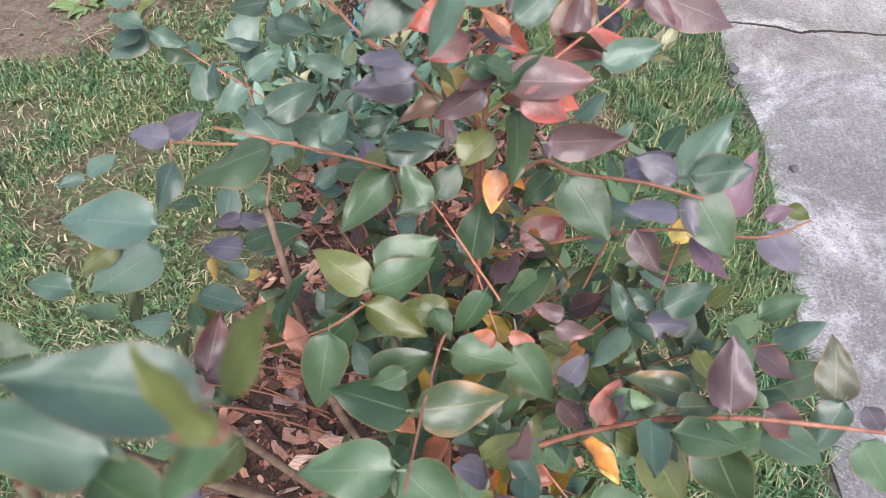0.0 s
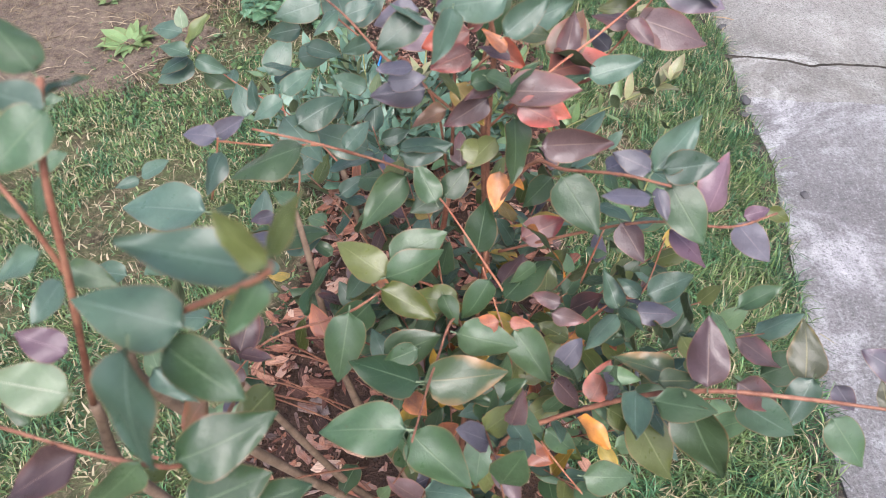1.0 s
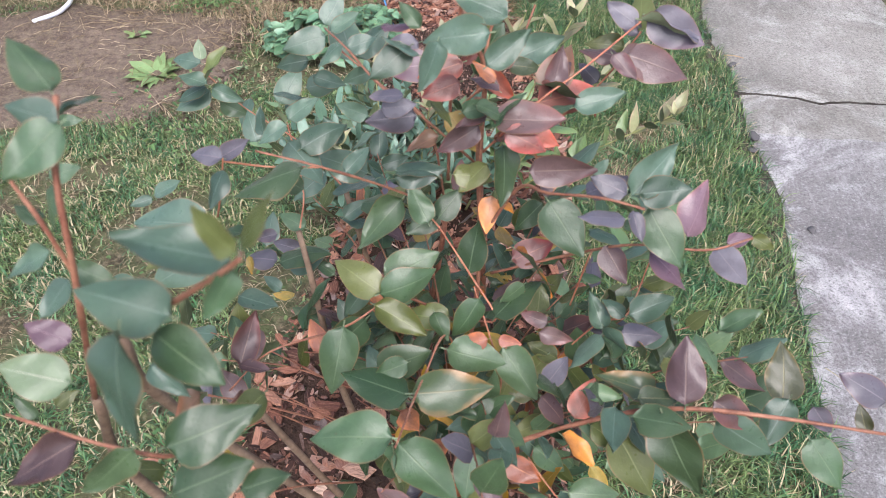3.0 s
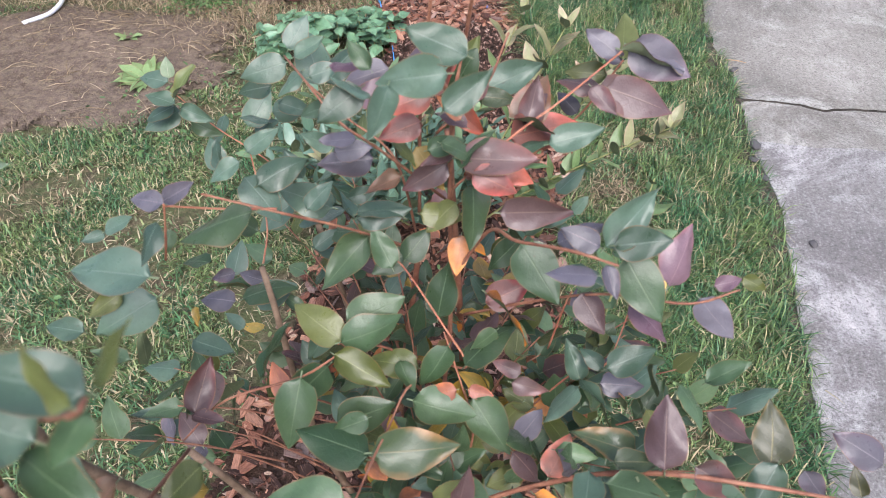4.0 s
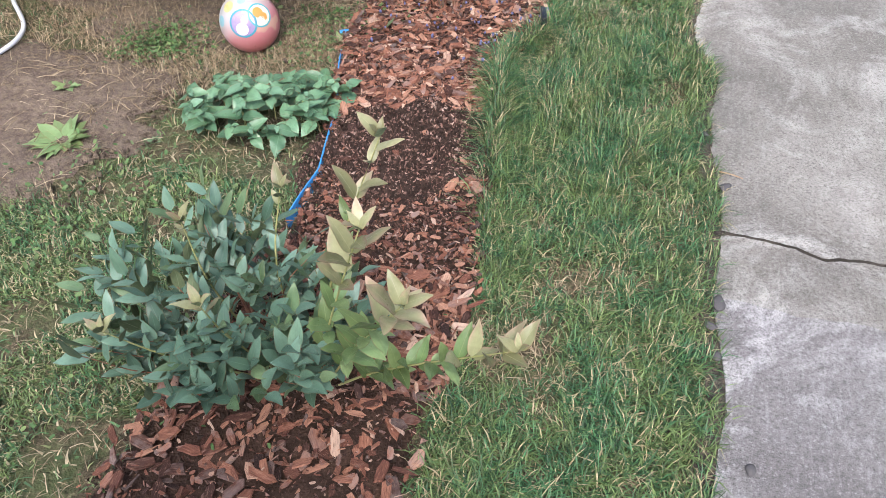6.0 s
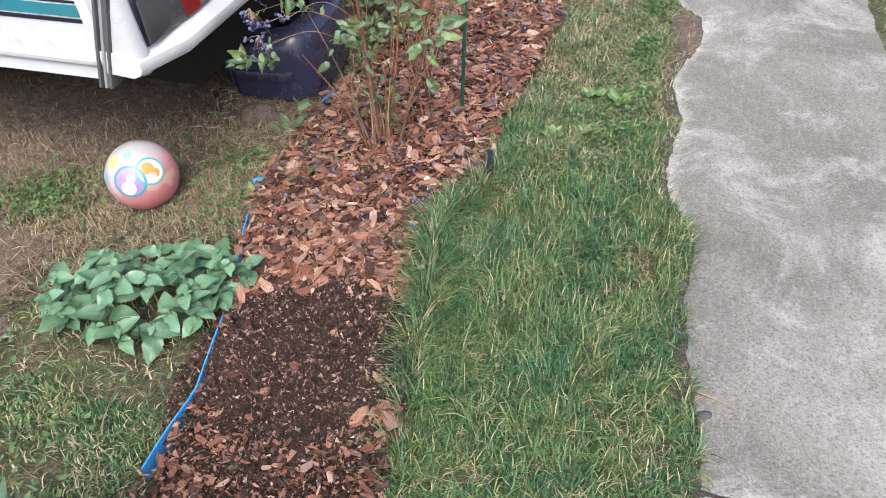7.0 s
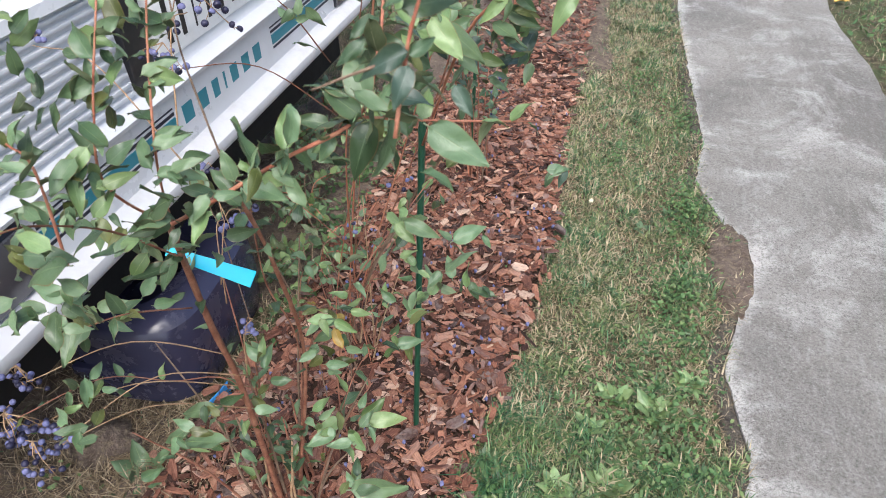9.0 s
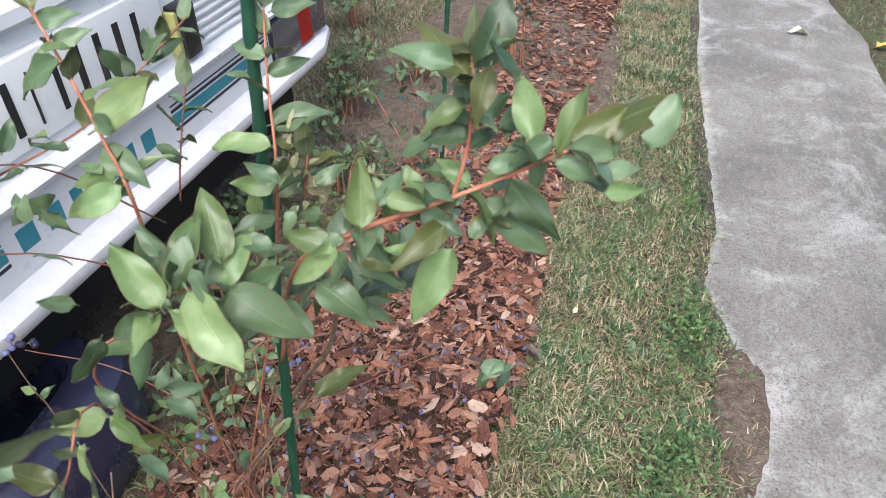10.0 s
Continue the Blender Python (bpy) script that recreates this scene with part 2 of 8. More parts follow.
CHIP_PIECE = make_chip("bark_chip_piece", CHIP_STOPS, True)
CRUMBS = make_islands("compost_crumbs", [(0.0, (0.026, 0.016, 0.012)), (0.6, (0.06, 0.035, 0.027)), (0.84, (0.19, 0.108, 0.083)), (0.94, (0.36, 0.22, 0.175)), (1.0, (0.46, 0.34, 0.28))], 0.9, 0.2)
GRASS = make_grass("grass_blades", (0.060, 0.148, 0.062), (0.140, 0.198, 0.068), (0.42, 0.36, 0.21), 0.12)
TURF = make_grass("worn_turf_blades", (0.088, 0.170, 0.074), (0.185, 0.210, 0.088), (0.46, 0.39, 0.25), 0.34)
STRAW = make_islands("dry_grass", [(0.0, (0.19, 0.135, 0.08)), (0.5, (0.40, 0.31, 0.19)), (1.0, (0.58, 0.48, 0.33))], 0.7, 0.25, 40, 0.15)
WEED = make_islands("clover_leaves", [(0.0, (0.07, 0.15, 0.05)), (0.6, (0.125, 0.225, 0.075)), (1.0, (0.22, 0.30, 0.11))], 0.5, 0.35, 30, 0.25)


# ---------------------------------------------------------------- mesh helpers
def mesh_from(name, verts, faces, mats, smooth=True, uvs=None, slots=None):
    me = bpy.data.meshes.new(name)
    me.from_pydata([tuple(v) for v in verts], [], [tuple(f) for f in faces])
    for m in mats if isinstance(mats, (list, tuple)) else [mats]:
        me.materials.append(m)
    if smooth:
        me.polygons.foreach_set("use_smooth", [True] * len(me.polygons))
    if slots is not None:
        me.polygons.foreach_set("material_index", slots)
    if uvs is not None:
        layer = me.uv_layers.new(name="UVMap")
        loops = np.zeros(len(me.loops), dtype=np.int32)
        me.loops.foreach_get("vertex_index", loops)
        layer.data.foreach_set("uv", np.asarray(uvs, dtype=np.float32)[loops].ravel())
    me.update()
    return me


def finish(bm, name, mats, smooth=False, angle=35):
    me = bpy.data.meshes.new(name)
    bm.normal_update()
    bm.to_mesh(me)
    bm.free()
    for m in mats if isinstance(mats, (list, tuple)) else [mats]:
        me.materials.append(m)
    if smooth:
        me.polygons.foreach_set("use_smooth", [True] * len(me.polygons))
        me.set_sharp_from_angle(angle=radians(angle))
    return me


def part(name, bm, material, parent, label="", smooth=True):
    me = bm if isinstance(bm, bpy.types.Mesh) else finish(bm, name, material, smooth)
    ob = new(name, me)
    ob.parent = parent
    if label:
        tagged(ob, label)
    return ob


def thing(name, label, category, at=(0, 0, 0), group="", kind=""):
    ob = new(name)
    ob.empty_display_size = 0.05
    ob.matrix_world = Matrix.Translation(at)
    return tagged(ob, label, category, group, kind)


def box(bm, x0, x1, y0, y1, z0, z1, bevel=0.0, seg=2):
    made = bmesh.ops.create_cube(bm, size=1.0)["verts"]
    for v in made:
        v.co = Vector((x0 + (v.co.x + 0.5) * (x1 - x0), y0 + (v.co.y + 0.5) * (y1 - y0), z0 + (v.co.z + 0.5) * (z1 - z0)))
    if bevel:
        edges = list({e for v in made for e in v.link_edges})
        bmesh.ops.bevel(bm, geom=edges, offset=bevel, segments=seg, affect="EDGES", profile=0.5)
    return bm


def spline(pts, n):
    """Catmull-Rom through pts."""
    P = [Vector(p) for p in pts]
    P = [P[0] * 2 - P[1]] + P + [P[-1] * 2 - P[-2]]
    out = []
    for i in range(1, len(P) - 2):
        for j in range(n):
            t = j / n
            a, b, c, d = P[i - 1:i + 3]
            out.append(0.5 * ((2 * b) + (c - a) * t + (2 * a - 5 * b + 4 * c - d) * t * t + (3 * b - a - 3 * c + d) * t ** 3))
    return out + [P[-2]]


def tube(pts, r0, r1, sides=7, knots=0.0, rng=None):
    """Verts and faces of a tapered tube along pts; knots: uneven thickness."""
    verts, faces = [], []
    up = Vector((0.3, 0.2, 1)).normalized()
    for i, p in enumerate(pts):
        d = (pts[min(i + 1, len(pts) - 1)] - pts[max(i - 1, 0)]).normalized()
        a = d.cross(up)
        if a.length < 0.1:
            a = d.cross(Vector((1, 0, 0)))
        a.normalize()
        b = d.cross(a)
        r = r0 + (r1 - r0) * i / (len(pts) - 1)
        if knots and rng:
            r *= 1 + rng.uniform(-knots, knots)
        for j in range(sides):
            g = 2 * math.pi * j / sides
            verts.append(p + a * (r * math.cos(g)) + b * (r * math.sin(g)))
    for i in range(len(pts) - 1):
        for j in range(sides):
            k = (j + 1) % sides
            faces.append((i * sides + j, i * sides + k, (i + 1) * sides + k, (i + 1) * sides + j))
    faces.append(tuple(range(sides))[::-1])
    faces.append(tuple((len(pts) - 1) * sides + j for j in range(sides)))
    return verts, faces


def tube_mesh(name, pts, r0, r1, mat, sides=7, n=6, knots=0.12, seed=1):
    rng = random.Random(seed)
    v, f = tube(spline(pts, n), r0, r1, sides, knots, rng)
    return mesh_from(name, v, f, mat)


def leaf_geometry(width=0.56, fold=0.16, droop=0.18, point=0.8, teeth=0.0, twist=0.0, wave=0.02, nl=11, nw=3, seed=0, belly=0.9, curl=0.0):
    """A unit leaf along +x, its face to +z: verts, faces, uvs, slots (1 = underside)."""
    rng = random.Random(seed)
    verts, uvs, faces, slots = [], [], [], []
    ph = rng.uniform(0, 6)
    for side in (0, 1):
        start = len(verts)
        for i in range(nl + 1):
            s = i / nl
            rise, fall = 0.50 * belly, 0.94
            peak = rise / (rise + fall)
            w = 0.5 * width * (s / peak) ** rise * ((1 - s) / (1 - peak)) ** fall
            if teeth:
                w *= 1 + teeth * (1 if i % 2 else -1)
            w = max(w, 0.012)
            for j in range(-nw, nw + 1):
                q = j / nw
                z = 0.7 * fold * (q * q + (0.08 * abs(q) if fold > 0 else 0.0)) * w * 2 - droop * (s * s if s < 0.6 else s * s + 1.1 * (s - 0.6) ** 2) + 0.05 * s + wave * (math.sin(5 * s + ph + q) + 0.7 * math.sin(11 * s + 2 * ph - 2.4 * q)) * abs(q) + curl * max(s - 0.55, 0) ** 2 * 4
                y = q * w
                g = twist * s
                y, z2 = y * math.cos(g), z + y * math.sin(g)
                verts.append((s - 0.12 * droop * s * s, y, z2 - 0.008 * side))
                uvs.append((s, 0.5 + 0.5 * q))
        m = 2 * nw + 1
        for i in range(nl):
            for j in range(m - 1):
                a = start + i * m + j
                for f in ((a, a + m, a + m + 1), (a, a + m + 1, a + 1)):
                    faces.append(f if side == 0 else f[::-1])
                    slots.append(side)
    # side 0 must face up
    p, q, r = (Vector(verts[k]) for k in faces[(nl // 2) * (4 * nw)][:3])
    if (q - p).cross(r - p).z < 0:
        faces = [f[::-1] for f in faces]
    # a short stalk
    st = len(verts)
    for x, rr in ((-0.09, 0.016), (0.02, 0.013)):
        for g in range(3):
            verts.append((x, rr * math.cos(2.1 * g), rr * math.sin(2.1 * g) - 0.012))
            uvs.append((0.02, 0.2))
    for g in range(3):
        h = (g + 1) % 3
        faces.append((st + g, st + h, st + 3 + h, st + 3 + g))
        slots.append(1)
    return verts, faces, uvs, slots


def leaf_meshes(name, mats, shapes):
    return [mesh_from(name, *leaf_geometry(seed=i, **s)[:2], mats, True, leaf_geometry(seed=i, **s)[2], leaf_geometry(seed=i, **s)[3]) for i, s in enumerate(shapes)]


def leaf_pose(base, tip, facing, scale=None):
    """Pose of a unit leaf from base to tip with its face towards facing."""
    base, tip, facing = Vector(base), Vector(tip), Vector(facing)
    x = tip - base
    size = x.length if scale is None else scale
    x.normalize()
    y = facing.cross(x)
    if y.length < 1e-3:
        y = Vector((0, 1, 0)).cross(x)
    y.normalize()
    z = x.cross(y)
    m = Matrix((x, y, z)).transposed().to_4x4()
    return Matrix.Translation(base) @ m @ Matrix.Scale(size, 4)


def interp(knots, y):
    return float(np.interp(y, [k[0] for k in knots], [k[1] for k in knots]))


# ---------------------------------------------------------------- ground
PATH_LEFT = [(-3, 0.42), (0.5, 0.45), (0.8, 0.48), (1.0, 0.50), (1.35, 0.54), (1.6, 0.505), (1.82, 0.525), (2.0, 0.52), (2.2, 0.49), (2.35, 0.48), (2.6, 0.505), (2.78, 0.43), (2.9, 0.415), (3.2, 0.455),
             (3.45, 0.42), (3.6, 0.45), (3.85, 0.50), (3.95, 0.515), (4.15, 0.43), (4.33, 0.375), (4.65, 0.41), (5.0, 0.39), (5.9, 0.335), (6.5, 0.34), (9, 0.3), (14, 0.2)]
PATH_RIGHT = [(-3, 1.24), (4.5, 1.19), (5.6, 1.16), (6.0, 1.12), (6.5, 1.13), (6.9, 1.03), (9, 1.02), (14, 0.95)]
BED_LEFT = [(-0.2, -0.62), (0.3, -0.68), (0.9, -0.63), (1.5, -0.57), (1.8, -0.56), (2.1, -0.63), (2.4, -0.74), (2.58, -0.79), (2.9, -0.80), (3.07, -0.76), (3.5, -0.72), (5, -0.66), (9, -0.7)]
BED_RIGHT = [(-0.2, 0.0), (0.3, -0.02), (1.3, -0.04), (1.53, -0.02), (1.8, -0.11), (2.12, -0.14), (2.3, -0.18), (2.5, -0.22), (2.6, -0.16), (2.8, -0.10), (3.06, -0.15), (3.44, -0.08), (3.9, -0.07), (4.6, -0.1), (6.4, -0.08), (9, -0.1)]


def wob(y, k, size):
    return size * (noise.noise((y * k, 3.1, 0.2)) + 0.5 * noise.noise((y * k * 3.1, 1.3, 0.7)))


def ground_height(x, y):
    return 0.012 * noise.noise((x * 1.3, y * 1.3, 0)) + 0.006 * noise.noise((x * 6, y * 6, 2))


def build_ground():
    xs = np.concatenate([[-60, -20, -8, -5], np.arange(-3.5, 2.6, 0.05), [4, 8, 20, 60]])
    ys = np.concatenate([[-60, -20, -6], np.arange(-2.5, 9.0, 0.05), [11, 16, 30, 80]])
    verts = [(x, y, ground_height(x, y) - (0.09 if 0.6 < x < 1.0 else 0.012)) for y in ys for x in xs]
    w = len(xs)
    faces = [(j * w + i, j * w + i + 1, (j + 1) * w + i + 1, (j + 1) * w + i) for j in range(len(ys) - 1) for i in range(w - 1)]
    tagged(new("ground", mesh_from("ground", verts, faces, SOIL)), "brown garden soil with thin worn lawn", "ground", kind="structure")


def strip(name, left, right, y0, y1, step, height, mat, edge, crown=0.0, cols=14, thick=0.0):
    """A sheet between two edge lines that run along y; its rim turns down."""
    ys = np.arange(y0, y1 + step, step)
    verts, faces = [], []
    for y in ys:
        a, b = left(y), right(y)
        for i in range(cols + 1):
            q = i / cols
            x = a + (b - a) * q
            z = height + crown * (1 - (2 * q - 1) ** 4) + edge * noise.noise((x * 5, y * 5, 1))
            if i in (0, cols):
                z = height - thick
            verts.append((x, y, z))
    w = cols + 1
    faces = [(j * w + i, j * w + i + 1, (j + 1) * w + i + 1, (j + 1) * w + i) for j in range(len(ys) - 1) for i in range(cols)]
    return mesh_from(name, verts, faces, mat)


def path_left(y):
    return interp(PATH_LEFT, y) + wob(y, 9, 0.008) + 0.006 * noise.noise((y * 55, 0.4, 2.2)) + 0.004 * abs(noise.noise((y * 120, 1.4, 2.2)))


def path_right(y):
    return interp(PATH_RIGHT, y) + wob(y + 40, 7, 0.014)


def bed_left(y):
    return interp(BED_LEFT, y) + wob(y + 9, 5, 0.02)


def bed_right(y):
    return interp(BED_RIGHT, y) + wob(y + 20, 5, 0.02)


def build_path():
    """The cracked concrete path: uneven top, ragged rim, with a crack as a cut between two slabs."""
    def crack(x):
        return 1.842 + 0.06 * (0.52 - x) + 0.012 * noise.noise((x * 9, 0, 0)) + 0.006 * noise.noise((x * 31, 0, 0)) - 0.02 * math.exp(-((x - 0.76) / 0.06) ** 2)

    def seam(x):
        return 1.615 + 0.02 * noise.noise((x * 8, 2, 0)) + 0.008 * noise.noise((x * 27, 2, 0))

    def far_crack(x):
        return 3.10 - 0.22 * (x - 0.42) + 0.03 * noise.noise((x * 6, 5, 0)) + 0.008 * noise.noise((x * 30, 5, 0))

    road = tagged(new("path"), "pale weathered concrete garden path, cracked, with ragged edges", "path", kind="structure")
    cuts = [lambda x: -3.0, seam, crack, far_crack, lambda x: 5.42 - 0.05 * (x - 0.4) + 0.03 * noise.noise((x * 8, 9, 0)), lambda x: 14.0]
    for k in range(5):
        verts, faces, rims = [], [], []
        gaps = (0.0, 0.0, 0.0026, 0.0013, 0.0016, 0.0)
        rows = [60, 16, 70, 90, 60][k]
        cols = 40
        for j in range(-1, rows + 2):
            q = min(max(j / rows, 0), 1)
            for i in range(-1, cols + 2):
                p = min(max(i / cols, 0), 1)
                ya, yb = cuts[k](0.45 + 0.8 * p), cuts[k + 1](0.45 + 0.8 * p)
                y = ya + gaps[k] + (yb - ya - gaps[k] - gaps[k + 1]) * q
                a, b = path_left(y), path_right(y)
                x = a + (b - a) * p
                ya, yb = cuts[k](x), cuts[k + 1](x)
                y = ya + gaps[k] + (yb - ya - gaps[k] - gaps[k + 1]) * q
                rim = min(p, 1 - p) * (b - a)
                z = 0.010 + 0.004 * noise.noise((x * 4, y * 4, 3)) + 0.0018 * noise.noise((x * 22, y * 22, 3)) - 0.008 * math.exp(-rim / 0.02)
                if i in (-1, cols + 1) or (j == -1 and k != 1) or (j == rows + 1 and k != 0):
                    z = -0.05
                verts.append((x, y, z))
                side = x - a
                wear = math.exp(-side / 0.06) * (0.95 if y > 2.65 else 0.35)
                rims.append(max(wear, math.exp(-abs(y - 1.85) / 0.07) * 0.55) + (0.35 * max(0.0, noise.noise((x * 2.5, y * 1.6, 7)) + 0.1)))
        w = cols + 3
        for j in range(rows + 2):
            for i in range(cols + 2):
                faces.append((j * w + i, j * w + i + 1, (j + 1) * w + i + 1, (j + 1) * w + i))
        me = mesh_from("slab", verts, faces, CONCRETE_PALE if k == 0 else CONCRETE)
        me.set_sharp_from_angle(angle=radians(40))
        me.attributes.new("rim", "FLOAT", "POINT").data.foreach_set("value", rims)
        part("slab", me, None, road)
    # dark strip near the crack's top: dirt, with the cut's shade in its colour
    verts, faces = [], []
    for i in range(61):
        x = 0.5 + 0.72 * i / 60
        verts += [(x, crack(x) - 0.0028 - 0.003 * max(0, noise.noise((x * 40, 0, 8))), 0.0080 - 0.003 * abs(noise.noise((x * 60, 3, 8)))), (x, crack(x) + 0.0028 + 0.006 * max(0, noise.noise((x * 26, 4, 8))), 0.0130)]
        if i:
            faces.append((2 * i - 2, 2 * i, 2 * i + 1, 2 * i - 1))
    part("crack_dirt", mesh_from("crack_dirt", verts, faces, CRACK), None, road, "dark fill in the crack, for its dirt and shade")


def build_bed():
    me = strip("mulch_bed", bed_left, bed_right, -0.2, 9, 0.05, 0.004, BED, 0.006, 0.012, 14, 0.02)
    return tagged(new("mulch_bed", me), "planting bed of dark soil under reddish bark mulch", "garden bed", kind="structure")


def blob_sheet(name, cx, cy, rx, ry, z, mat, label, category, ragged=0.2, seed=0, dome=0.01):
    """An uneven round patch of another soil that lies on the ground."""
    verts, faces = [(cx, cy, z + dome)], []
    rings, around = 10, 64
    for r in range(1, rings + 1):
        for k in range(around):
            g = 2 * math.pi * k / around
            e = 1 + ragged * noise.noise((2 * math.cos(g) + seed, 2 * math.sin(g), seed)) + 0.4 * ragged * noise.noise((6 * math.cos(g) + seed, 6 * math.sin(g), seed))
            q = r / rings
            x, y = cx + rx * e * q * math.cos(g), cy + ry * e * q * math.sin(g)
            verts.append((x, y, z + ground_height(x, y) * (1 if z < 0.012 else 0.3) + dome * (1 - q * q) + 0.004 * noise.noise((x * 14, y * 14, 5)) - (0.014 if r == rings else 0)))
    for k in range(around):
        faces.append((0, 1 + k, 1 + (k + 1) % around))
    for r in range(rings - 1):
        for k in range(around):
            a, b = 1 + r * around + k, 1 + r * around + (k + 1) % around
            faces.append((a, a + around, b + around, b))
    return tagged(new(name, mesh_from(name, verts, faces, mat)), label, category, kind="structure")


build_ground()
build_path()
mulch_bed = build_bed()
tagged(new("soil_rim", strip("soil_rim", lambda y: path_left(y) - 0.05 - 0.02 * noise.noise((y * 8, 0, 5)), lambda y: path_left(y) + 0.012, -0.3, 8.0, 0.02, -0.004, RIM_EARTH, 0.004, 0.002, 6, 0.02)), "dark earth showing along the path's rim", "soil", kind="structure")
blob_sheet("bare_patch", -1.75, 1.85, 0.62, 0.42, 0.004, BARE, "bare trodden brown soil in the lawn", "soil", 0.35, 4)
blob_sheet("dry_patch", -1.35, 2.75, 0.85, 0.42, 0.003, BARE, "bare dusty soil at the caravan's foot", "soil", 0.3, 9)
blob_sheet("compost", -0.355, 1.965, 0.27, 0.26, 0.022, COMPOST, "dark crumbly compost between the mulch", "compost", 0.3, 2, 0.016)
blob_sheet("bare_patch", 0.46, 3.88, 0.07, 0.23, 0.002, BARE, "worn brown soil bitten into the turf beside the path", "soil", 0.25, 3)
blob_sheet("dry_patch", -0.95, 4.1, 0.42, 0.7, 0.003, BARE, "bare soil with weeds between bed and caravan", "soil", 0.3, 12)
blob_sheet("far_soil", -0.55, 5.6, 0.55, 1.1, 0.010, BARE, "brown soil with litter at the bed's far end", "soil", 0.3, 6)


# ---------------------------------------------------------------- leaf kinds
UNDER = make_leaf("leaf_underside", (0.20, 0.25, 0.14), (0.26, 0.22, 0.14), 0.9, (0.36, 0.36, 0.24), 0.6, under=True)
UNDER_J = make_leaf("leaf_underside_joined", (0.17, 0.22, 0.11), (0.22, 0.19, 0.11), 0.9, (0.32, 0.33, 0.2), 0.6, whole=False, under=True)
# the blue-green has the sky's sheen on green leaves put into its colour
GREEN, BLUE_SHEEN, OLIVE = (0.063, 0.112, 0.050), (0.084, 0.142, 0.095), (0.115, 0.138, 0.036)
TONES = {  # base, turned margin, where the turning starts, vein
    "g": (GREEN, (0.075, 0.12, 0.04), 0.75, (0.16, 0.22, 0.12)),
    "b": (BLUE_SHEEN, (0.10, 0.15, 0.11), 0.8, (0.18, 0.24, 0.19)),
    "o": (OLIVE, (0.20, 0.17, 0.035), 0.7, (0.24, 0.26, 0.1)),
    "e": ((0.075, 0.105, 0.05), (0.60, 0.24, 0.09), 0.68, (0.24, 0.2, 0.1)),
    "Y": ((0.10, 0.105, 0.05), (0.50, 0.28, 0.03), 0.82, (0.3, 0.26, 0.1)),
    "p": ((0.13, 0.12, 0.145), (0.20, 0.12, 0.16), 0.6, (0.26, 0.22, 0.24)),
    "P": ((0.17, 0.10, 0.125), (0.30, 0.10, 0.11), 0.62, (0.3, 0.2, 0.22)),
    "m": ((0.12, 0.075, 0.073), (0.24, 0.078, 0.075), 0.55, (0.26, 0.18, 0.14)),
    "r": ((0.22, 0.09, 0.07), (0.68, 0.12, 0.08), 0.38, (0.4, 0.16, 0.1)),
    "R": ((0.16, 0.09, 0.05), (0.34, 0.08, 0.05), 0.5, (0.3, 0.14, 0.1)),
    "O": ((0.30, 0.12, 0.06), (0.78, 0.25, 0.035), 0.30, (0.5, 0.22, 0.08)),
    "y": ((0.34, 0.25, 0.05), (0.75, 0.38, 0.03), 0.4, (0.5, 0.34, 0.1)),
    "h": ((0.22, 0.17, 0.03), (0.40, 0.20, 0.02), 0.5, (0.3, 0.25, 0.08)),
    "w": ((0.19, 0.25, 0.14), (0.30, 0.28, 0.2), 0.9, (0.5, 0.5, 0.4)),
    "l": ((0.185, 0.28, 0.10), (0.26, 0.30, 0.11), 0.7, (0.30, 0.36, 0.15)),
    "k": ((0.31, 0.32, 0.155), (0.46, 0.285, 0.22), 0.46, (0.40, 0.38, 0.22)),
    "c": ((0.138, 0.222, 0.105), (0.20, 0.245, 0.10), 0.75, (0.22, 0.29, 0.13)),
    "v": ((0.145, 0.26, 0.18), (0.12, 0.22, 0.14), 0.8, (0.18, 0.28, 0.20)),
    "n": ((0.135, 0.27, 0.145), (0.155, 0.29, 0.14), 0.85, (0.2, 0.33, 0.2)),
}
SHAPES = [dict(width=0.62, fold=-0.07, droop=0.08, belly=0.98, wave=0.024), dict(width=0.55, fold=0.14, droop=0.16, belly=0.92, wave=0.042), dict(width=0.66, fold=-0.10, droop=0.02, belly=1.0, twist=0.3, wave=0.024),
          dict(width=0.57, fold=0.08, droop=0.24, belly=0.95, twist=-0.35, wave=0.048), dict(width=0.60, fold=-0.14, droop=0.2, belly=0.96, wave=0.036, curl=-0.12), dict(width=0.52, fold=0.22, droop=-0.06, belly=0.9, twist=0.2, wave=0.036),
          dict(width=0.64, fold=0.04, droop=0.1, belly=1.02, wave=0.036, curl=0.12), dict(width=0.50, fold=0.3, droop=0.1, belly=0.95, twist=0.45, wave=0.054), dict(width=0.58, fold=-0.2, droop=0.12, belly=0.94, twist=-0.15, wave=0.042)]
LEAF_MATS = {}
LEAVES = {}
for tone_key, spec_row in TONES.items():
    LEAF_MATS[tone_key] = make_leaf("leaf_" + {"P": "pink_purple", "R": "dark_red", "O": "orange", "Y": "yellow_edged"}.get(tone_key, tone_key), *spec_row)
    LEAVES[tone_key] = leaf_meshes("leaf", [LEAF_MATS[tone_key], UNDER], SHAPES)
JOINED_MATS = {k: make_leaf("foliage_" + k, *TONES[k], whole=False) for k in "gbocnlkmpyvO"}

BARK_RED = make_bark("young_red_bark", (0.17, 0.062, 0.038), (0.34, 0.165, 0.10))
BARK_PINK = make_bark("green_pink_bark", (0.34, 0.105, 0.062), (0.47, 0.235, 0.14))
BARK_GREY = make_bark("grey_brown_bark", (0.13, 0.085, 0.055), (0.27, 0.19, 0.13), 0.8)
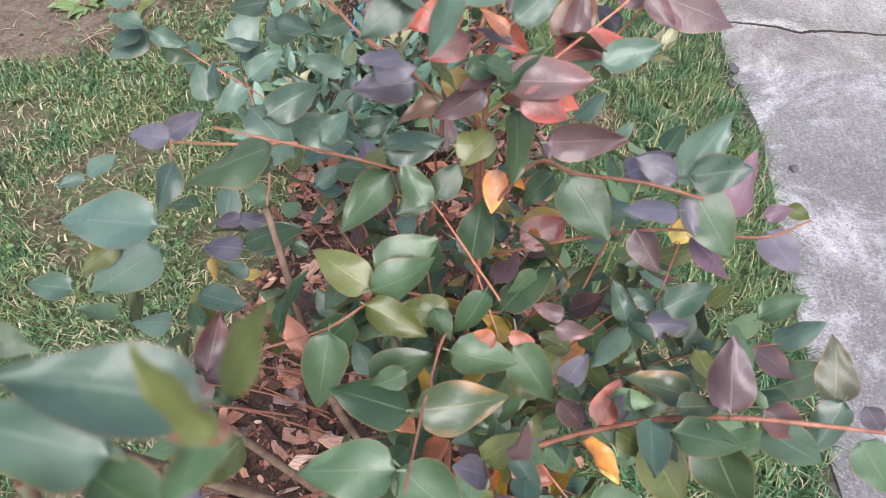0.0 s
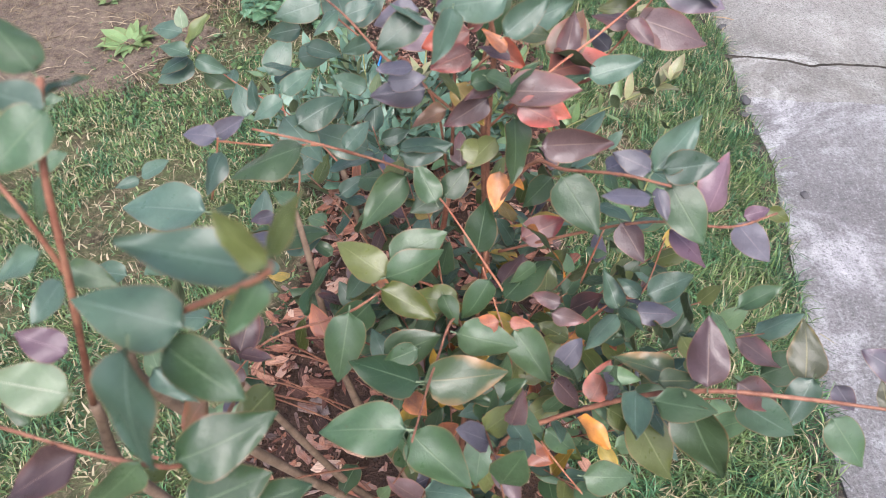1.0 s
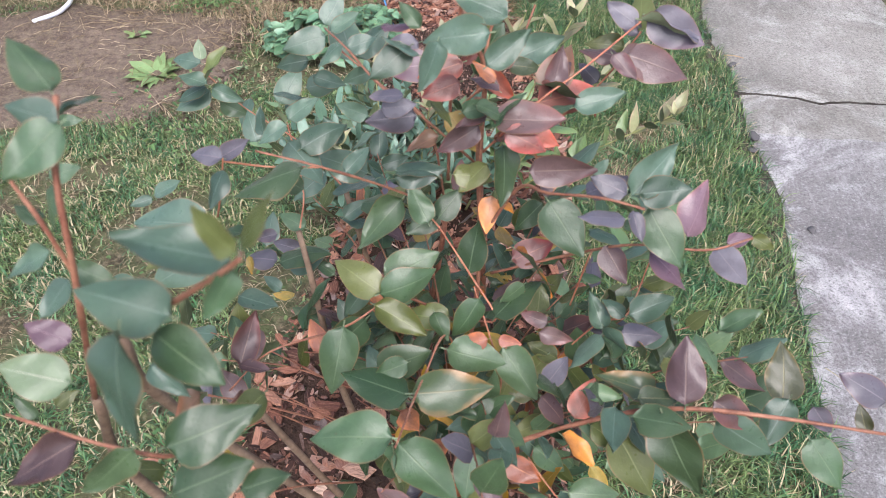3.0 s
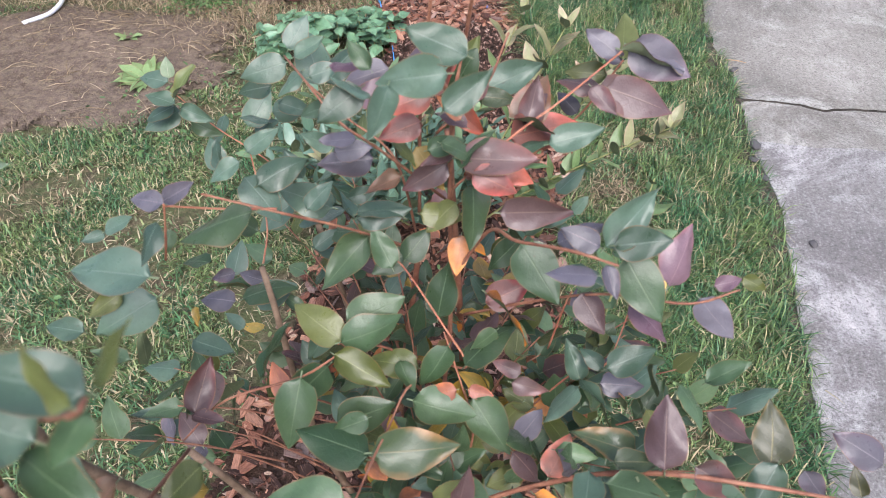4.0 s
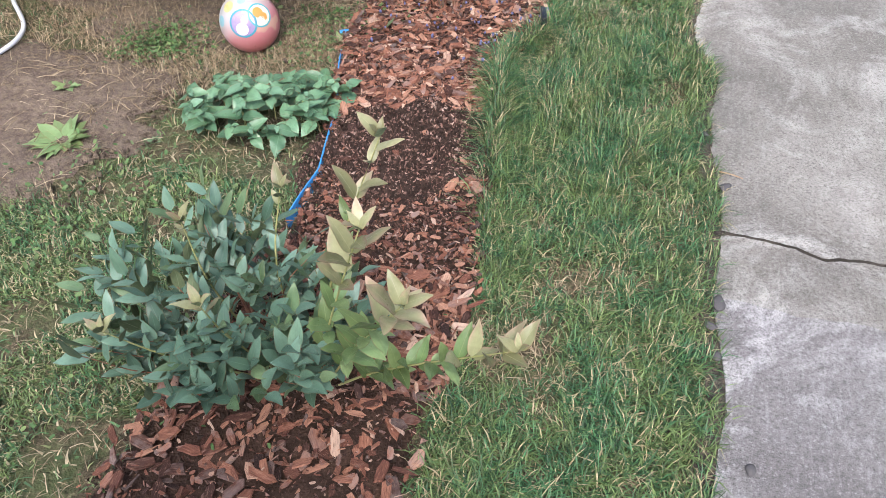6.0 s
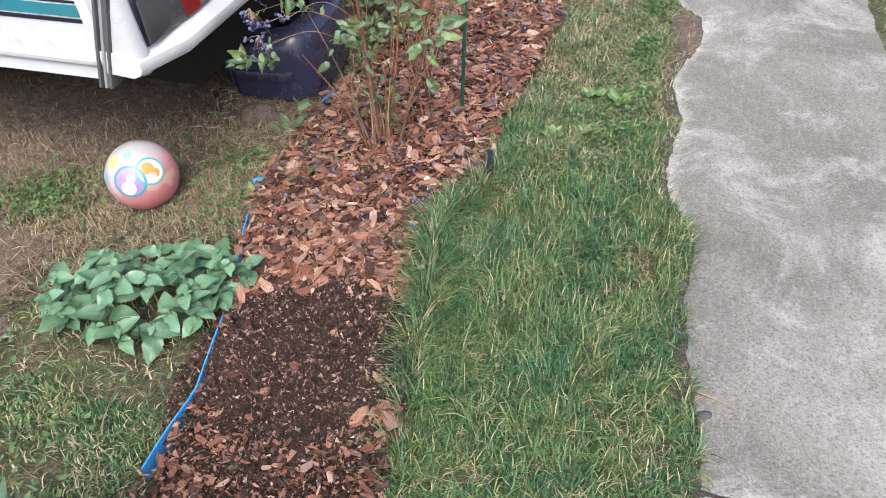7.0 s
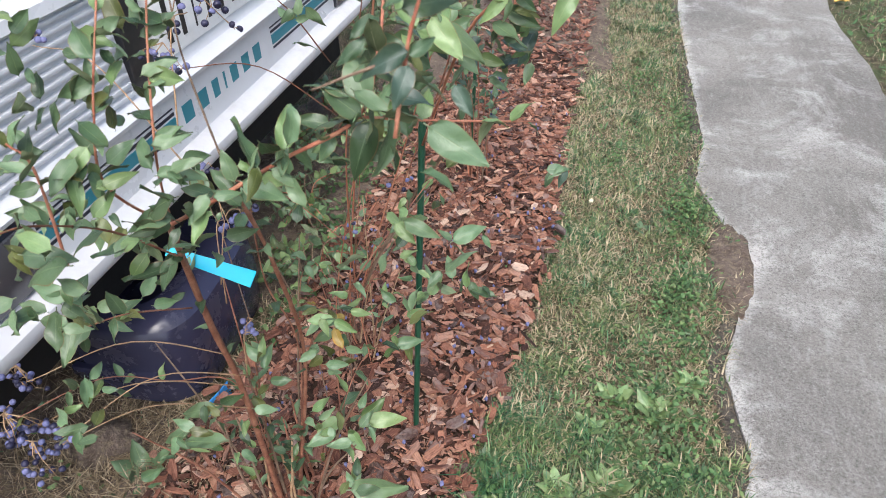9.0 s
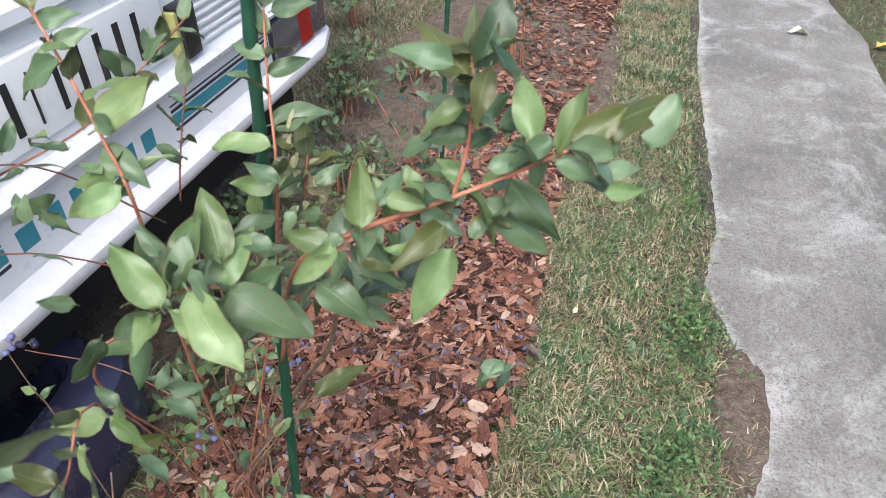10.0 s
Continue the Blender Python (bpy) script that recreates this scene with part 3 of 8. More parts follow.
BARK_LIME = make_bark("lime_shoot_bark", (0.25, 0.27, 0.10), (0.38, 0.36, 0.15))


def put_leaf(bush, base, tip, tone, rng, facing=None, tilt=0.85, share=1.0, kinds=LEAVES):
    """One leaf as a part of its bush, from its stalk's foot to its tip."""
    base, tip = Vector(base), Vector(tip)
    tip = base.lerp(tip, share)
    if facing is None:
        facing = Vector((0.05 + rng.gauss(0, tilt * 0.6), -0.6 + rng.gauss(0, tilt * 0.6), 0.85))
    ob = new("leaf", rng.choice(kinds[tone]))
    ob.parent = bush
    ob.matrix_basis = Matrix.Translation(-bush.matrix_world.translation) @ leaf_pose(base, tip, facing)
    return ob


def twig_leaves(pts, count, size, rng, spread=0.9, start=0.15, up=0.35, tip_leaf=True):
    """Base, tip and facing of alternate leaves along a twig."""
    line = spline(pts, 10)
    out = []
    for k in range(count):
        q = start + (1 - start) * (k + rng.uniform(-0.3, 0.3)) / max(count - 1, 1)
        i = min(max(int(q * (len(line) - 1)), 0), len(line) - 2)
        p, d = line[i], (line[i + 1] - line[i]).normalized()
        side = d.orthogonal()
        side.rotate(Matrix.Rotation(k * 2.4 + rng.uniform(-0.5, 0.5), 3, d))
        if k == count - 1 and tip_leaf:
            way = (d + side * 0.3).normalized()
        else:
            way = (d * (1 - spread * 0.6) + side * spread + Vector((0, 0, up))).normalized()
        ln = size * rng.uniform(0.7, 1.15)
        face = (Vector((0, 0, 1)) + d * 0.5 - way * way.z + Vector((rng.gauss(0, 0.3), rng.gauss(0, 0.3), 0))).normalized()
        out.append((p, p + way * ln, face))
    return out


def foliage_mesh(name, rows, tones, rng, mats=None, shapes=SHAPES, nl=6, nw=2):
    """Many leaves in one mesh; rows of base, tip, facing."""
    verts, faces, uvs, slots = [], [], [], []
    geos = [leaf_geometry(seed=i, nl=nl, nw=nw, **s) for i, s in enumerate(shapes)]
    keys = sorted(set(tones))
    for base, tip, face in rows:
        v, f, u, s = rng.choice(geos)
        m = leaf_pose(base, tip, face)
        o = len(verts)
        verts += [m @ Vector(c) for c in v]
        faces += [tuple(o + i for i in g) for g in f]
        uvs += u
        c = keys.index(rng.choice(tones))
        slots += [len(keys) if i else c for i in s]
    return mesh_from(name, verts, faces, [JOINED_MATS[k] for k in keys] + [UNDER_J], True, uvs, slots)


def add_branch(bush, pts, r0, r1, mat, seed=1, name="branch"):
    o = bush.matrix_world.translation
    return part(name, tube_mesh(name, [Vector(p) - o for p in pts], r0, r1, mat, seed=seed), None, bush)


# ---------------------------------------------------------------- the large bush
HEAD_STEMS = [
    (((-0.217, 0.309, 0.533), (-0.209, 0.329, 0.666), (-0.214, 0.367, 0.791), (-0.214, 0.374, 0.884), (-0.233, 0.349, 0.932)), .0028, .0020),
    (((-0.21, 0.332, 0.712), (-0.176, 0.319, 0.795), (-0.151, 0.28, 0.824), (-0.114, 0.251, 0.847), (-0.082, 0.233, 0.854)), .0018, .0010),
    (((-0.196, 0.332, 0.668), (-0.12, 0.312, 0.724), (-0.072, 0.281, 0.772), (-0.017, 0.262, 0.79), (0.024, 0.281, 0.79)), .0016, .0009),
    (((-0.219, 0.379, 0.775), (-0.27, 0.356, 0.843), (-0.303, 0.352, 0.873), (-0.34, 0.39, 0.886), (-0.373, 0.437, 0.881)), .0015, .0009),
    (((-0.24, 0.356, 0.726), (-0.289, 0.321, 0.781), (-0.342, 0.281, 0.834), (-0.397, 0.277, 0.85)), .0016, .0009),
    (((-0.348, 0.297, 0.822), (-0.392, 0.292, 0.822), (-0.419, 0.26, 0.85)), .0012, .0008),
    (((-0.445, 0.27, 0.778), (-0.427, 0.259, 0.821), (-0.415, 0.254, 0.858)), .0010, .0007),
    (((-0.228, 0.293, 0.632), (-0.28, 0.264, 0.695), (-0.333, 0.237, 0.674), (-0.405, 0.219, 0.649), (-0.445, 0.193, 0.614)), .0015, .0009),
    (((-0.195, 0.234, 0.511), (-0.23, 0.249, 0.659), (-0.245, 0.179, 0.69), (-0.253, 0.088, 0.727)), .0014, .0009),
    (((-0.211, 0.295, 0.632), (-0.187, 0.274, 0.665), (-0.214, 0.293, 0.702), (-0.246, 0.314, 0.741), (-0.257, 0.315, 0.757)), .0012, .0008),
    (((-0.199, 0.166, 0.5), (-0.173, 0.182, 0.57), (-0.087, 0.188, 0.637), (-0.024, 0.174, 0.687), (0.049, 0.166, 0.699), (0.132, 0.161, 0.698)), .0030, .0014),
    (((-0.181, 0.22, 0.581), (-0.177, 0.245, 0.606), (-0.191, 0.266, 0.643), (-0.211, 0.293, 0.687)), .0012, .0008),
    (((-0.129, 0.282, 0.581), (-0.086, 0.282, 0.661), (-0.062, 0.278, 0.682), (-0.044, 0.316, 0.719)), .0010, .0007),
    (((-0.111, 0.318, 0.644), (-0.101, 0.324, 0.706), (-0.096, 0.333, 0.714)), .0010, .0007),
    (((-0.212, 0.371, 0.795), (-0.164, 0.376, 0.851), (-0.125, 0.402, 0.873), (-0.077, 0.437, 0.903)), .0013, .0008),
    (((-0.387, 0.474, 0.649), (-0.478, 0.587, 0.632), (-0.571, 0.637, 0.65), (-0.607, 0.622, 0.711)), .0012, .0008),
    (((-0.409, 0.363, 0.682), (-0.409, 0.394, 0.713), (-0.433, 0.444, 0.766)), .0010, .0007),
    (((-0.404, 0.06, 0.874), (-0.325, 0.017, 0.964), (-0.278, -0.009, 1.018), (-0.275, -0.005, 1.021)), .0016, .0010),
    (((-0.404, 0.151, 0.681), (-0.366, 0.028, 0.808), (-0.389, 0.005, 0.845), (-0.467, 0.02, 0.841)), .0016, .0010),
    (((-0.427, 0.043, 0.831), (-0.396, 0.045, 0.943), (-0.389, 0.057, 0.998), (-0.385, 0.074, 1.029)), .0020, .0013),
    (((-0.396, 0.045, 0.943), (-0.4, 0.047, 0.975), (-0.41, 0.053, 0.996)), .0014, .0010),
    (((-0.144, 0.181, 0.566), (-0.128, 0.157, 0.568), (-0.107, 0.131, 0.568)), .0010, .0007),
    (((-0.25, 0.407, 0.729), (-0.248, 0.424, 0.841), (-0.234, 0.411, 0.951), (-0.22, 0.395, 1.031)), .0019, .0013),
    (((-0.235, 0.411, 0.952), (-0.197, 0.411, 0.987), (-0.158, 0.409, 1.036), (-0.13, 0.409, 1.06), (-0.104, 0.41, 1.084)), .0016, .0014),
    (((-0.223, 0.426, 0.826), (-0.21, 0.449, 0.902), (-0.198, 0.419, 0.982), (-0.198, 0.415, 0.992)), .0019, .0013),
    (((-0.233, 0.419, 0.82), (-0.191, 0.428, 0.865), (-0.173, 0.458, 0.904)), .0014, .0010),
    (((-0.192, 0.412, 0.753), (-0.107, 0.453, 0.821), (-0.069, 0.472, 0.876)), .0012, .0009),
    (((-0.253, 0.409, 0.689), (-0.267, 0.389, 0.81), (-0.316, 0.411, 0.838), (-0.368, 0.442, 0.862)), .0014, .0009),
    (((-0.186, 0.447, 1.02), (-0.185, 0.454, 1.054), (-0.185, 0.459, 1.073)), .0013, .0010),
]

SPRAY_LFAR = [("o", -607, 618, 706, -587, 652, 739), ("b", -616, 631, 721, -659, 634, 729), ("w", -616, 635, 725, -622, 654, 745), ("b", -605, 612, 701, -648, 619, 712), ("b", -616, 627, 688, -653, 609, 674), ("b", -606, 626, 686, -560, 618, 673), ("b", -618, 640, 673, -664, 615, 653), ("g", -616, 655, 645, -570, 645, 630)]
SPRAY_LMID = [("p", -415, 254, 858, -444, 255, 862), ("p", -427, 269, 846, -401, 282, 856), ("g", -359, 279, 834, -419, 258, 819), ("b", -399, 354, 805, -361, 330, 776), ("b", -386, 350, 800, -346, 374, 819), ("b", -430, 373, 796, -440, 393, 818), ("b", -409, 390, 805, -382, 410, 823), ("b", -389, 335, 838, -415, 320, 826), ("b", -335, 431, 705, -383, 412, 692), ("b", -331, 382, 751, -387, 389, 765), ("g", -444, 290, 795, -447, 274, 780), ("g", -371, 300, 792, -401, 308, 803), ("g", -422, 410, 638, -457, 419, 652), ("p", -431, 407, 603, -470, 410, 610), ("b", -438, 371, 609, -389, 391, 623), ("b", -347, 357, 769, -326, 379, 789)]
SPRAY_LCEN = [("g", -291, 354, 743, -332, 313, 706), ("g", -255, 294, 767, -276, 317, 793), ("g", -250, 321, 749, -229, 344, 770), ("g", -217, 297, 702, -211, 335, 739), ("o", -297, 256, 709, -345, 273, 732), ("g", -296, 250, 713, -242, 269, 725), ("g", -295, 269, 714, -245, 293, 732), ("g", -372, 235, 669, -358, 274, 707), ("m", -431, 206, 644, -421, 244, 681), ("m", -429, 199, 652, -398, 196, 645), ("g", -325, 218, 701, -331, 171, 655), ("g", -315, 256, 667, -356, 220, 635), ("o", -299, 239, 710, -248, 225, 691), ("g", -257, 168, 675, -319, 175, 689), ("g", -294, 202, 659, -244, 221, 673), ("g", -262, 116, 691, -334, 110, 693)]
SPRAY_LCEN_2 = [("g", -263, 135, 650, -207, 104, 612), ("g", -256, 171, 662, -196, 171, 654), ("e", -254, 167, 680, -181, 179, 683), ("g", -204, 270, 696, -224, 240, 667), ("g", -188, 268, 673, -152, 302, 703), ("g", -269, 137, 643, -261, 113, 618), ("o", -231, 265, 665, -282, 266, 672), ("b", -324, 304, 664, -345, 277, 639)]
SPRAY_RMID = [("O", -173, 305, 733, -125, 284, 706), ("r", -175, 325, 696, -134, 343, 710), ("g", -147, 324, 779, -111, 291, 742), ("p", -95, 230, 846, -131, 226, 847), ("b", -86, 270, 835, -50, 305, 866), ("P", -26, 291, 777, -7, 329, 813), ("g", -67, 282, 814, -35, 250, 778), ("p", -87, 248, 839, -80, 231, 821), ("p", -2, 283, 774, 28, 263, 750), ("P", 33, 349, 721, 60, 357, 726), ("o", 72, 387, 697, 98, 381, 687), ("P", -56, 278, 768, -22, 259, 745), ("m", -94, 292, 758, -72, 270, 733), ("m", -167, 330, 807, -108, 339, 809), ("g", -192, 346, 822, -185, 307, 782), ("p", -93, 253, 851, -122, 259, 861)]
SPRAY_RMID_2 = [("b", -81, 265, 842, -39, 273, 845), ("O", -201, 345, 763, -203, 318, 736), ("O", -194, 336, 768, -175, 330, 760), ("g", -149, 378, 731, -176, 354, 710), ("o", -107, 349, 713, -141, 342, 709)]
SPRAY_RTOP = [("g", -202, 333, 850, -179, 360, 875), ("r", -191, 330, 849, -153, 322, 836), ("r", -164, 396, 837, -100, 416, 849), ("m", -151, 402, 846, -143, 435, 879), ("m", -93, 417, 879, -29, 415, 870), ("m", -88, 442, 864, -128, 445, 871), ("p", -77, 439, 904, -22, 434, 893), ("p", -77, 454, 891, -107, 465, 907), ("p", -80, 454, 887, -87, 468, 902), ("m", -202, 416, 861, -185, 433, 876), ("o", -233, 549, 796, -210, 586, 831), ("m", -209, 359, 847, -235, 345, 837), ("m", -216, 363, 830, -252, 341, 812), ("r", -230, 321, 900, -260, 308, 891), ("o", -256, 338, 868, -234, 329, 855), ("p", -262, 294, 883, -304, 286, 880)]
SPRAY_RTOP_2 = [("R", -249, 328, 841, -279, 314, 831), ("b", -289, 325, 798, -249, 336, 803), ("o", -238, 345, 786, -198, 348, 783), ("o", -207, 356, 793, -232, 334, 774), ("g", -231, 354, 849, -199, 365, 856), ("g", -218, 345, 864, -183, 340, 855), ("o", -125, 500, 804, -163, 509, 818), ("m", -203, 340, 854, -139, 343, 850)]
SPRAY_LTOP = [("b", -240, 266, 963, -247, 240, 938), ("b", -264, 289, 946, -292, 269, 929), ("b", -376, 446, 869, -418, 431, 859), ("b", -380, 478, 857, -350, 493, 869), ("b", -359, 438, 866, -382, 420, 850), ("b", -352, 433, 863, -323, 443, 871), ("b", -318, 378, 871, -343, 368, 864), ("p", -269, 280, 910, -295, 276, 909), ("b", -391, 495, 855, -375, 521, 880), ("P", -286, 296, 956, -261, 301, 959), ("g", -254, 280, 965, -271, 292, 979), ("o", -228, 305, 958, -211, 295, 946), ("b", -337, 431, 788, -373, 435, 797), ("b", -324, 420, 775, -358, 403, 762), ("b", -410, 488, 797, -372, 483, 788), ("b", -444, 531, 740, -479, 532, 746)]
SPRAY_RLOW = [("b", -84, 262, 676, -100, 287, 703), ("b", -67, 263, 696, -87, 273, 709), ("b", -68, 247, 717, -26, 265, 729), ("p", -65, 269, 664, -23, 272, 662), ("b", -87, 251, 682, -114, 225, 659), ("b", -87, 250, 695, -65, 235, 677), ("m", -145, 255, 672, -109, 253, 665), ("O", -193, 242, 671, -224, 234, 666), ("O", -183, 245, 668, -159, 244, 665), ("m", -23, 173, 695, -26, 214, 736), ("Y", 65, 195, 680, 65, 232, 718), ("b", 67, 192, 690, 47, 159, 659), ("p", 94, 199, 673, 114, 182, 653), ("g", 95, 180, 650, 127, 152, 618), ("p", 164, 217, 665, 122, 230, 683), ("Y", 147, 194, 648, 139, 211, 666)]
SPRAY_RLOW_2 = [("g", -46, 152, 706, -13, 107, 657), ("o", -72, 172, 644, -35, 135, 602), ("o", -92, 183, 633, -60, 172, 618), ("O", -118, 177, 622, -84, 161, 601), ("O", -167, 189, 538, -127, 180, 524), ("O", -191, 226, 516, -168, 230, 517), ("r", -107, 187, 635, -91, 215, 662), ("m", -139, 204, 641, -110, 188, 621), ("e", -38, 204, 661, -94, 211, 675), ("e", -61, 178, 690, -23, 183, 690), ("m", -1, 176, 700, 41, 163, 682), ("b", 5, 168, 683, 54, 153, 661), ("g", -178, 240, 663, -140, 207, 625), ("g", -231, 229, 666, -170, 225, 654), ("g", -246, 254, 690, -231, 235, 668), ("o", -166, 256, 602, -181, 225, 573)]
SPRAY_RLOW_3 = [("o", -132, 269, 618, -165, 241, 594), ("o", -145, 240, 555, -167, 221, 538), ("g", -138, 202, 552, -101, 186, 531), ("g", -106, 148, 568, -52, 150, 564), ("g", -201, 189, 553, -204, 152, 516), ("o", -110, 257, 618, -79, 236, 593)]
SPRAY_NEAR = [("o", -273, -12, 1028, -293, -4, 1039), ("o", -279, 3, 1015, -270, 19, 1031), ("b", -287, 6, 1005, -331, 5, 1010), ("g", -282, -2, 1008, -291, -17, 994), ("y", -398, 220, 782, -393, 210, 771), ("b", -333, -12, 978, -332, -46, 944), ("g", -334, 6, 954, -301, -7, 937), ("b", -322, 6, 967, -367, 10, 976), ("g", -352, -1, 864, -305, 18, 876), ("g", -352, -14, 836, -309, 4, 849), ("g", -375, 1, 854, -401, -22, 834), ("m", -417, 10, 839, -457, -13, 821), ("P", -395, 21, 919, -419, 24, 926), ("w", -406, 17, 888, -446, 18, 894), ("g", -315, -8, 838, -289, 2, 844), ("b", -384, 50, 862, -359, 39, 848)]
SPRAY_NEAR_2 = [("R", -362, 53, 833, -381, 33, 816), ("O", -477, 84, 653, -461, 91, 659), ("o", -350, 100, 765, -375, 77, 745), ("g", -484, 46, 792, -499, 55, 803), ("o", -499, 73, 762, -484, 83, 770)]
SPRAY_NEARLEFT = [("g", -382, 65, 1020, -405, 45, 1002), ("g", -394, 83, 1025, -417, 99, 1044), ("b", -383, 66, 1021, -407, 68, 1026), ("g", -408, 98, 1002, -390, 108, 1010), ("g", -529, 236, 897, -511, 239, 898), ("g", -451, 118, 942, -433, 125, 947), ("g", -408, 75, 976, -414, 59, 960), ("g", -462, 108, 915, -479, 113, 923), ("b", -401, 45, 959, -424, 33, 949), ("b", -411, 55, 927, -424, 39, 912), ("g", -421, 72, 917, -395, 68, 910)]
SPRAY_SHOOT = [("o", -220, 395, 1031, -251, 396, 1036), ("p", -241, 431, 1004, -261, 425, 1001), ("p", -185, 387, 1019, -215, 402, 1037), ("g", -190, 375, 1035, -148, 392, 1046), ("g", -176, 382, 1026, -173, 407, 1049), ("b", -204, 421, 985, -163, 427, 984), ("o", -214, 390, 1053, -223, 408, 1071), ("g", -227, 434, 1030, -213, 446, 1040), ("g", -151, 399, 1053, -151, 427, 1080), ("b", -132, 424, 1046, -92, 418, 1035), ("b", -100, 430, 1075, -60, 413, 1053), ("g", -134, 481, 1037, -147, 491, 1048), ("p", -248, 423, 965, -279, 416, 962), ("p", -292, 500, 838, -336, 482, 828), ("p", -267, 480, 839, -255, 507, 863), ("P", -268, 451, 841, -321, 440, 838)]
SPRAY_SHOOT_2 = [("r", -236, 410, 868, -277, 393, 858), ("r", -237, 420, 861, -221, 444, 880), ("g", -228, 447, 835, -203, 489, 871), ("e", -194, 423, 860, -160, 425, 858), ("b", -196, 465, 838, -139, 494, 857), ("r", -162, 394, 859, -105, 391, 847), ("R", -157, 408, 839, -136, 446, 872), ("m", -87, 417, 880, -29, 409, 865), ("m", -100, 414, 882, -78, 398, 864), ("p", -69, 477, 871, -97, 487, 884), ("p", -70, 447, 903, -16, 435, 884), ("o", -69, 476, 875, -70, 506, 904), ("o", -81, 478, 856, -119, 477, 861), ("p", -104, 455, 828, -125, 467, 843), ("y", -246, 384, 829, -218, 360, 802), ("O", -202, 367, 815, -152, 364, 806)]
SPRAY_SHOOT_3 = [("r", -174, 373, 826, -140, 363, 811), ("b", -409, 479, 822, -446, 470, 818), ("b", -482, 553, 716, -461, 592, 749), ("b", -370, 515, 804, -396, 558, 848), ("b", -364, 507, 813, -331, 542, 841), ("b", -158, 375, 840, -129, 384, 845), ("b", -131, 374, 849, -86, 388, 856), ("r", -214, 390, 870, -185, 375, 852), ("m", -199, 363, 868, -226, 370, 879), ("b", -206, 291, 959, -254, 280, 956), ("b", -194, 301, 967, -236, 309, 980), ("b", -206, 273, 942, -178, 296, 959), ("b", -256, 282, 943, -285, 288, 953)]
SPRAY_LEFT0 = [("b", -425, 220, 813, -496, 221, 815), ("b", -392, 209, 883, -401, 185, 864), ("o", -478, 245, 761, -506, 225, 746), ("b", -450, 246, 756, -500, 217, 733), ("b", -536, 243, 700, -578, 245, 702), ("b", -553, 340, 731, -575, 332, 725), ("b", -540, 326, 748, -511, 338, 757), ("p", -413, 314, 719, -437, 308, 714), ("g", -440, 357, 630, -388, 378, 646), ("p", -411, 296, 699, -450, 297, 701), ("b", -427, 320, 627, -450, 330, 636), ("b", -442, 257, 685, -399, 249, 678), ("m", -438, 262, 633, -446, 223, 601), ("b", -352, 375, 792, -372, 394, 808), ("b", -428, 509, 769, -388, 518, 775), ("b", -481, 564, 698, -456, 583, 714)]
SPRAY_LEFT0_2 = [("b", -474, 445, 734, -490, 473, 758), ("b", -609, 741, 599, -618, 704, 569), ("b", -397, 442, 700, -434, 414, 677), ("b", -290, 323, 794, -243, 334, 802), ("b", -384, 444, 628, -355, 465, 644), ("g", -252, 347, 733, -284, 328, 719), ("b", -102, 378, 771, -89, 391, 782), ("p", -121, 272, 833, -86, 288, 844), ("g", -384, 377, 596, -412, 389, 606), ("b", -339, 281, 627, -356, 300, 643), ("g", -340, 371, 511, -323, 364, 506), ("g", -262, 194, 688, -292, 182, 679), ("b", -361, 478, 671, -385, 490, 682), ("b", -323, 411, 739, -293, 421, 746), ("g", -162, 292, 698, -184, 276, 685), ("m", -137, 261, 680, -165, 266, 685)]
SPRAY_LEFT0_3 = [("o", -143, 238, 583, -176, 256, 599), ("o", -121, 268, 616, -153, 278, 625), ("o", -188, 250, 555, -154, 235, 541), ("o", -126, 224, 569, -161, 210, 558), ("y", -246, 210, 622, -257, 228, 637), ("y", -292, 489, 543, -278, 479, 535), ("p", -289, 287, 892, -261, 292, 895), ("m", -155, 410, 845, -135, 435, 865), ("O", -203, 354, 882, -224, 365, 892)]
SPRAYS = (SPRAY_LFAR, SPRAY_LMID, SPRAY_LCEN, SPRAY_LCEN_2, SPRAY_RMID, SPRAY_RMID_2, SPRAY_RTOP, SPRAY_RTOP_2, SPRAY_LTOP, SPRAY_RLOW, SPRAY_RLOW_2, SPRAY_RLOW_3, SPRAY_NEAR, SPRAY_NEAR_2, SPRAY_NEARLEFT, SPRAY_SHOOT, SPRAY_SHOOT_2, SPRAY_SHOOT_3, SPRAY_LEFT0, SPRAY_LEFT0_2, SPRAY_LEFT0_3)


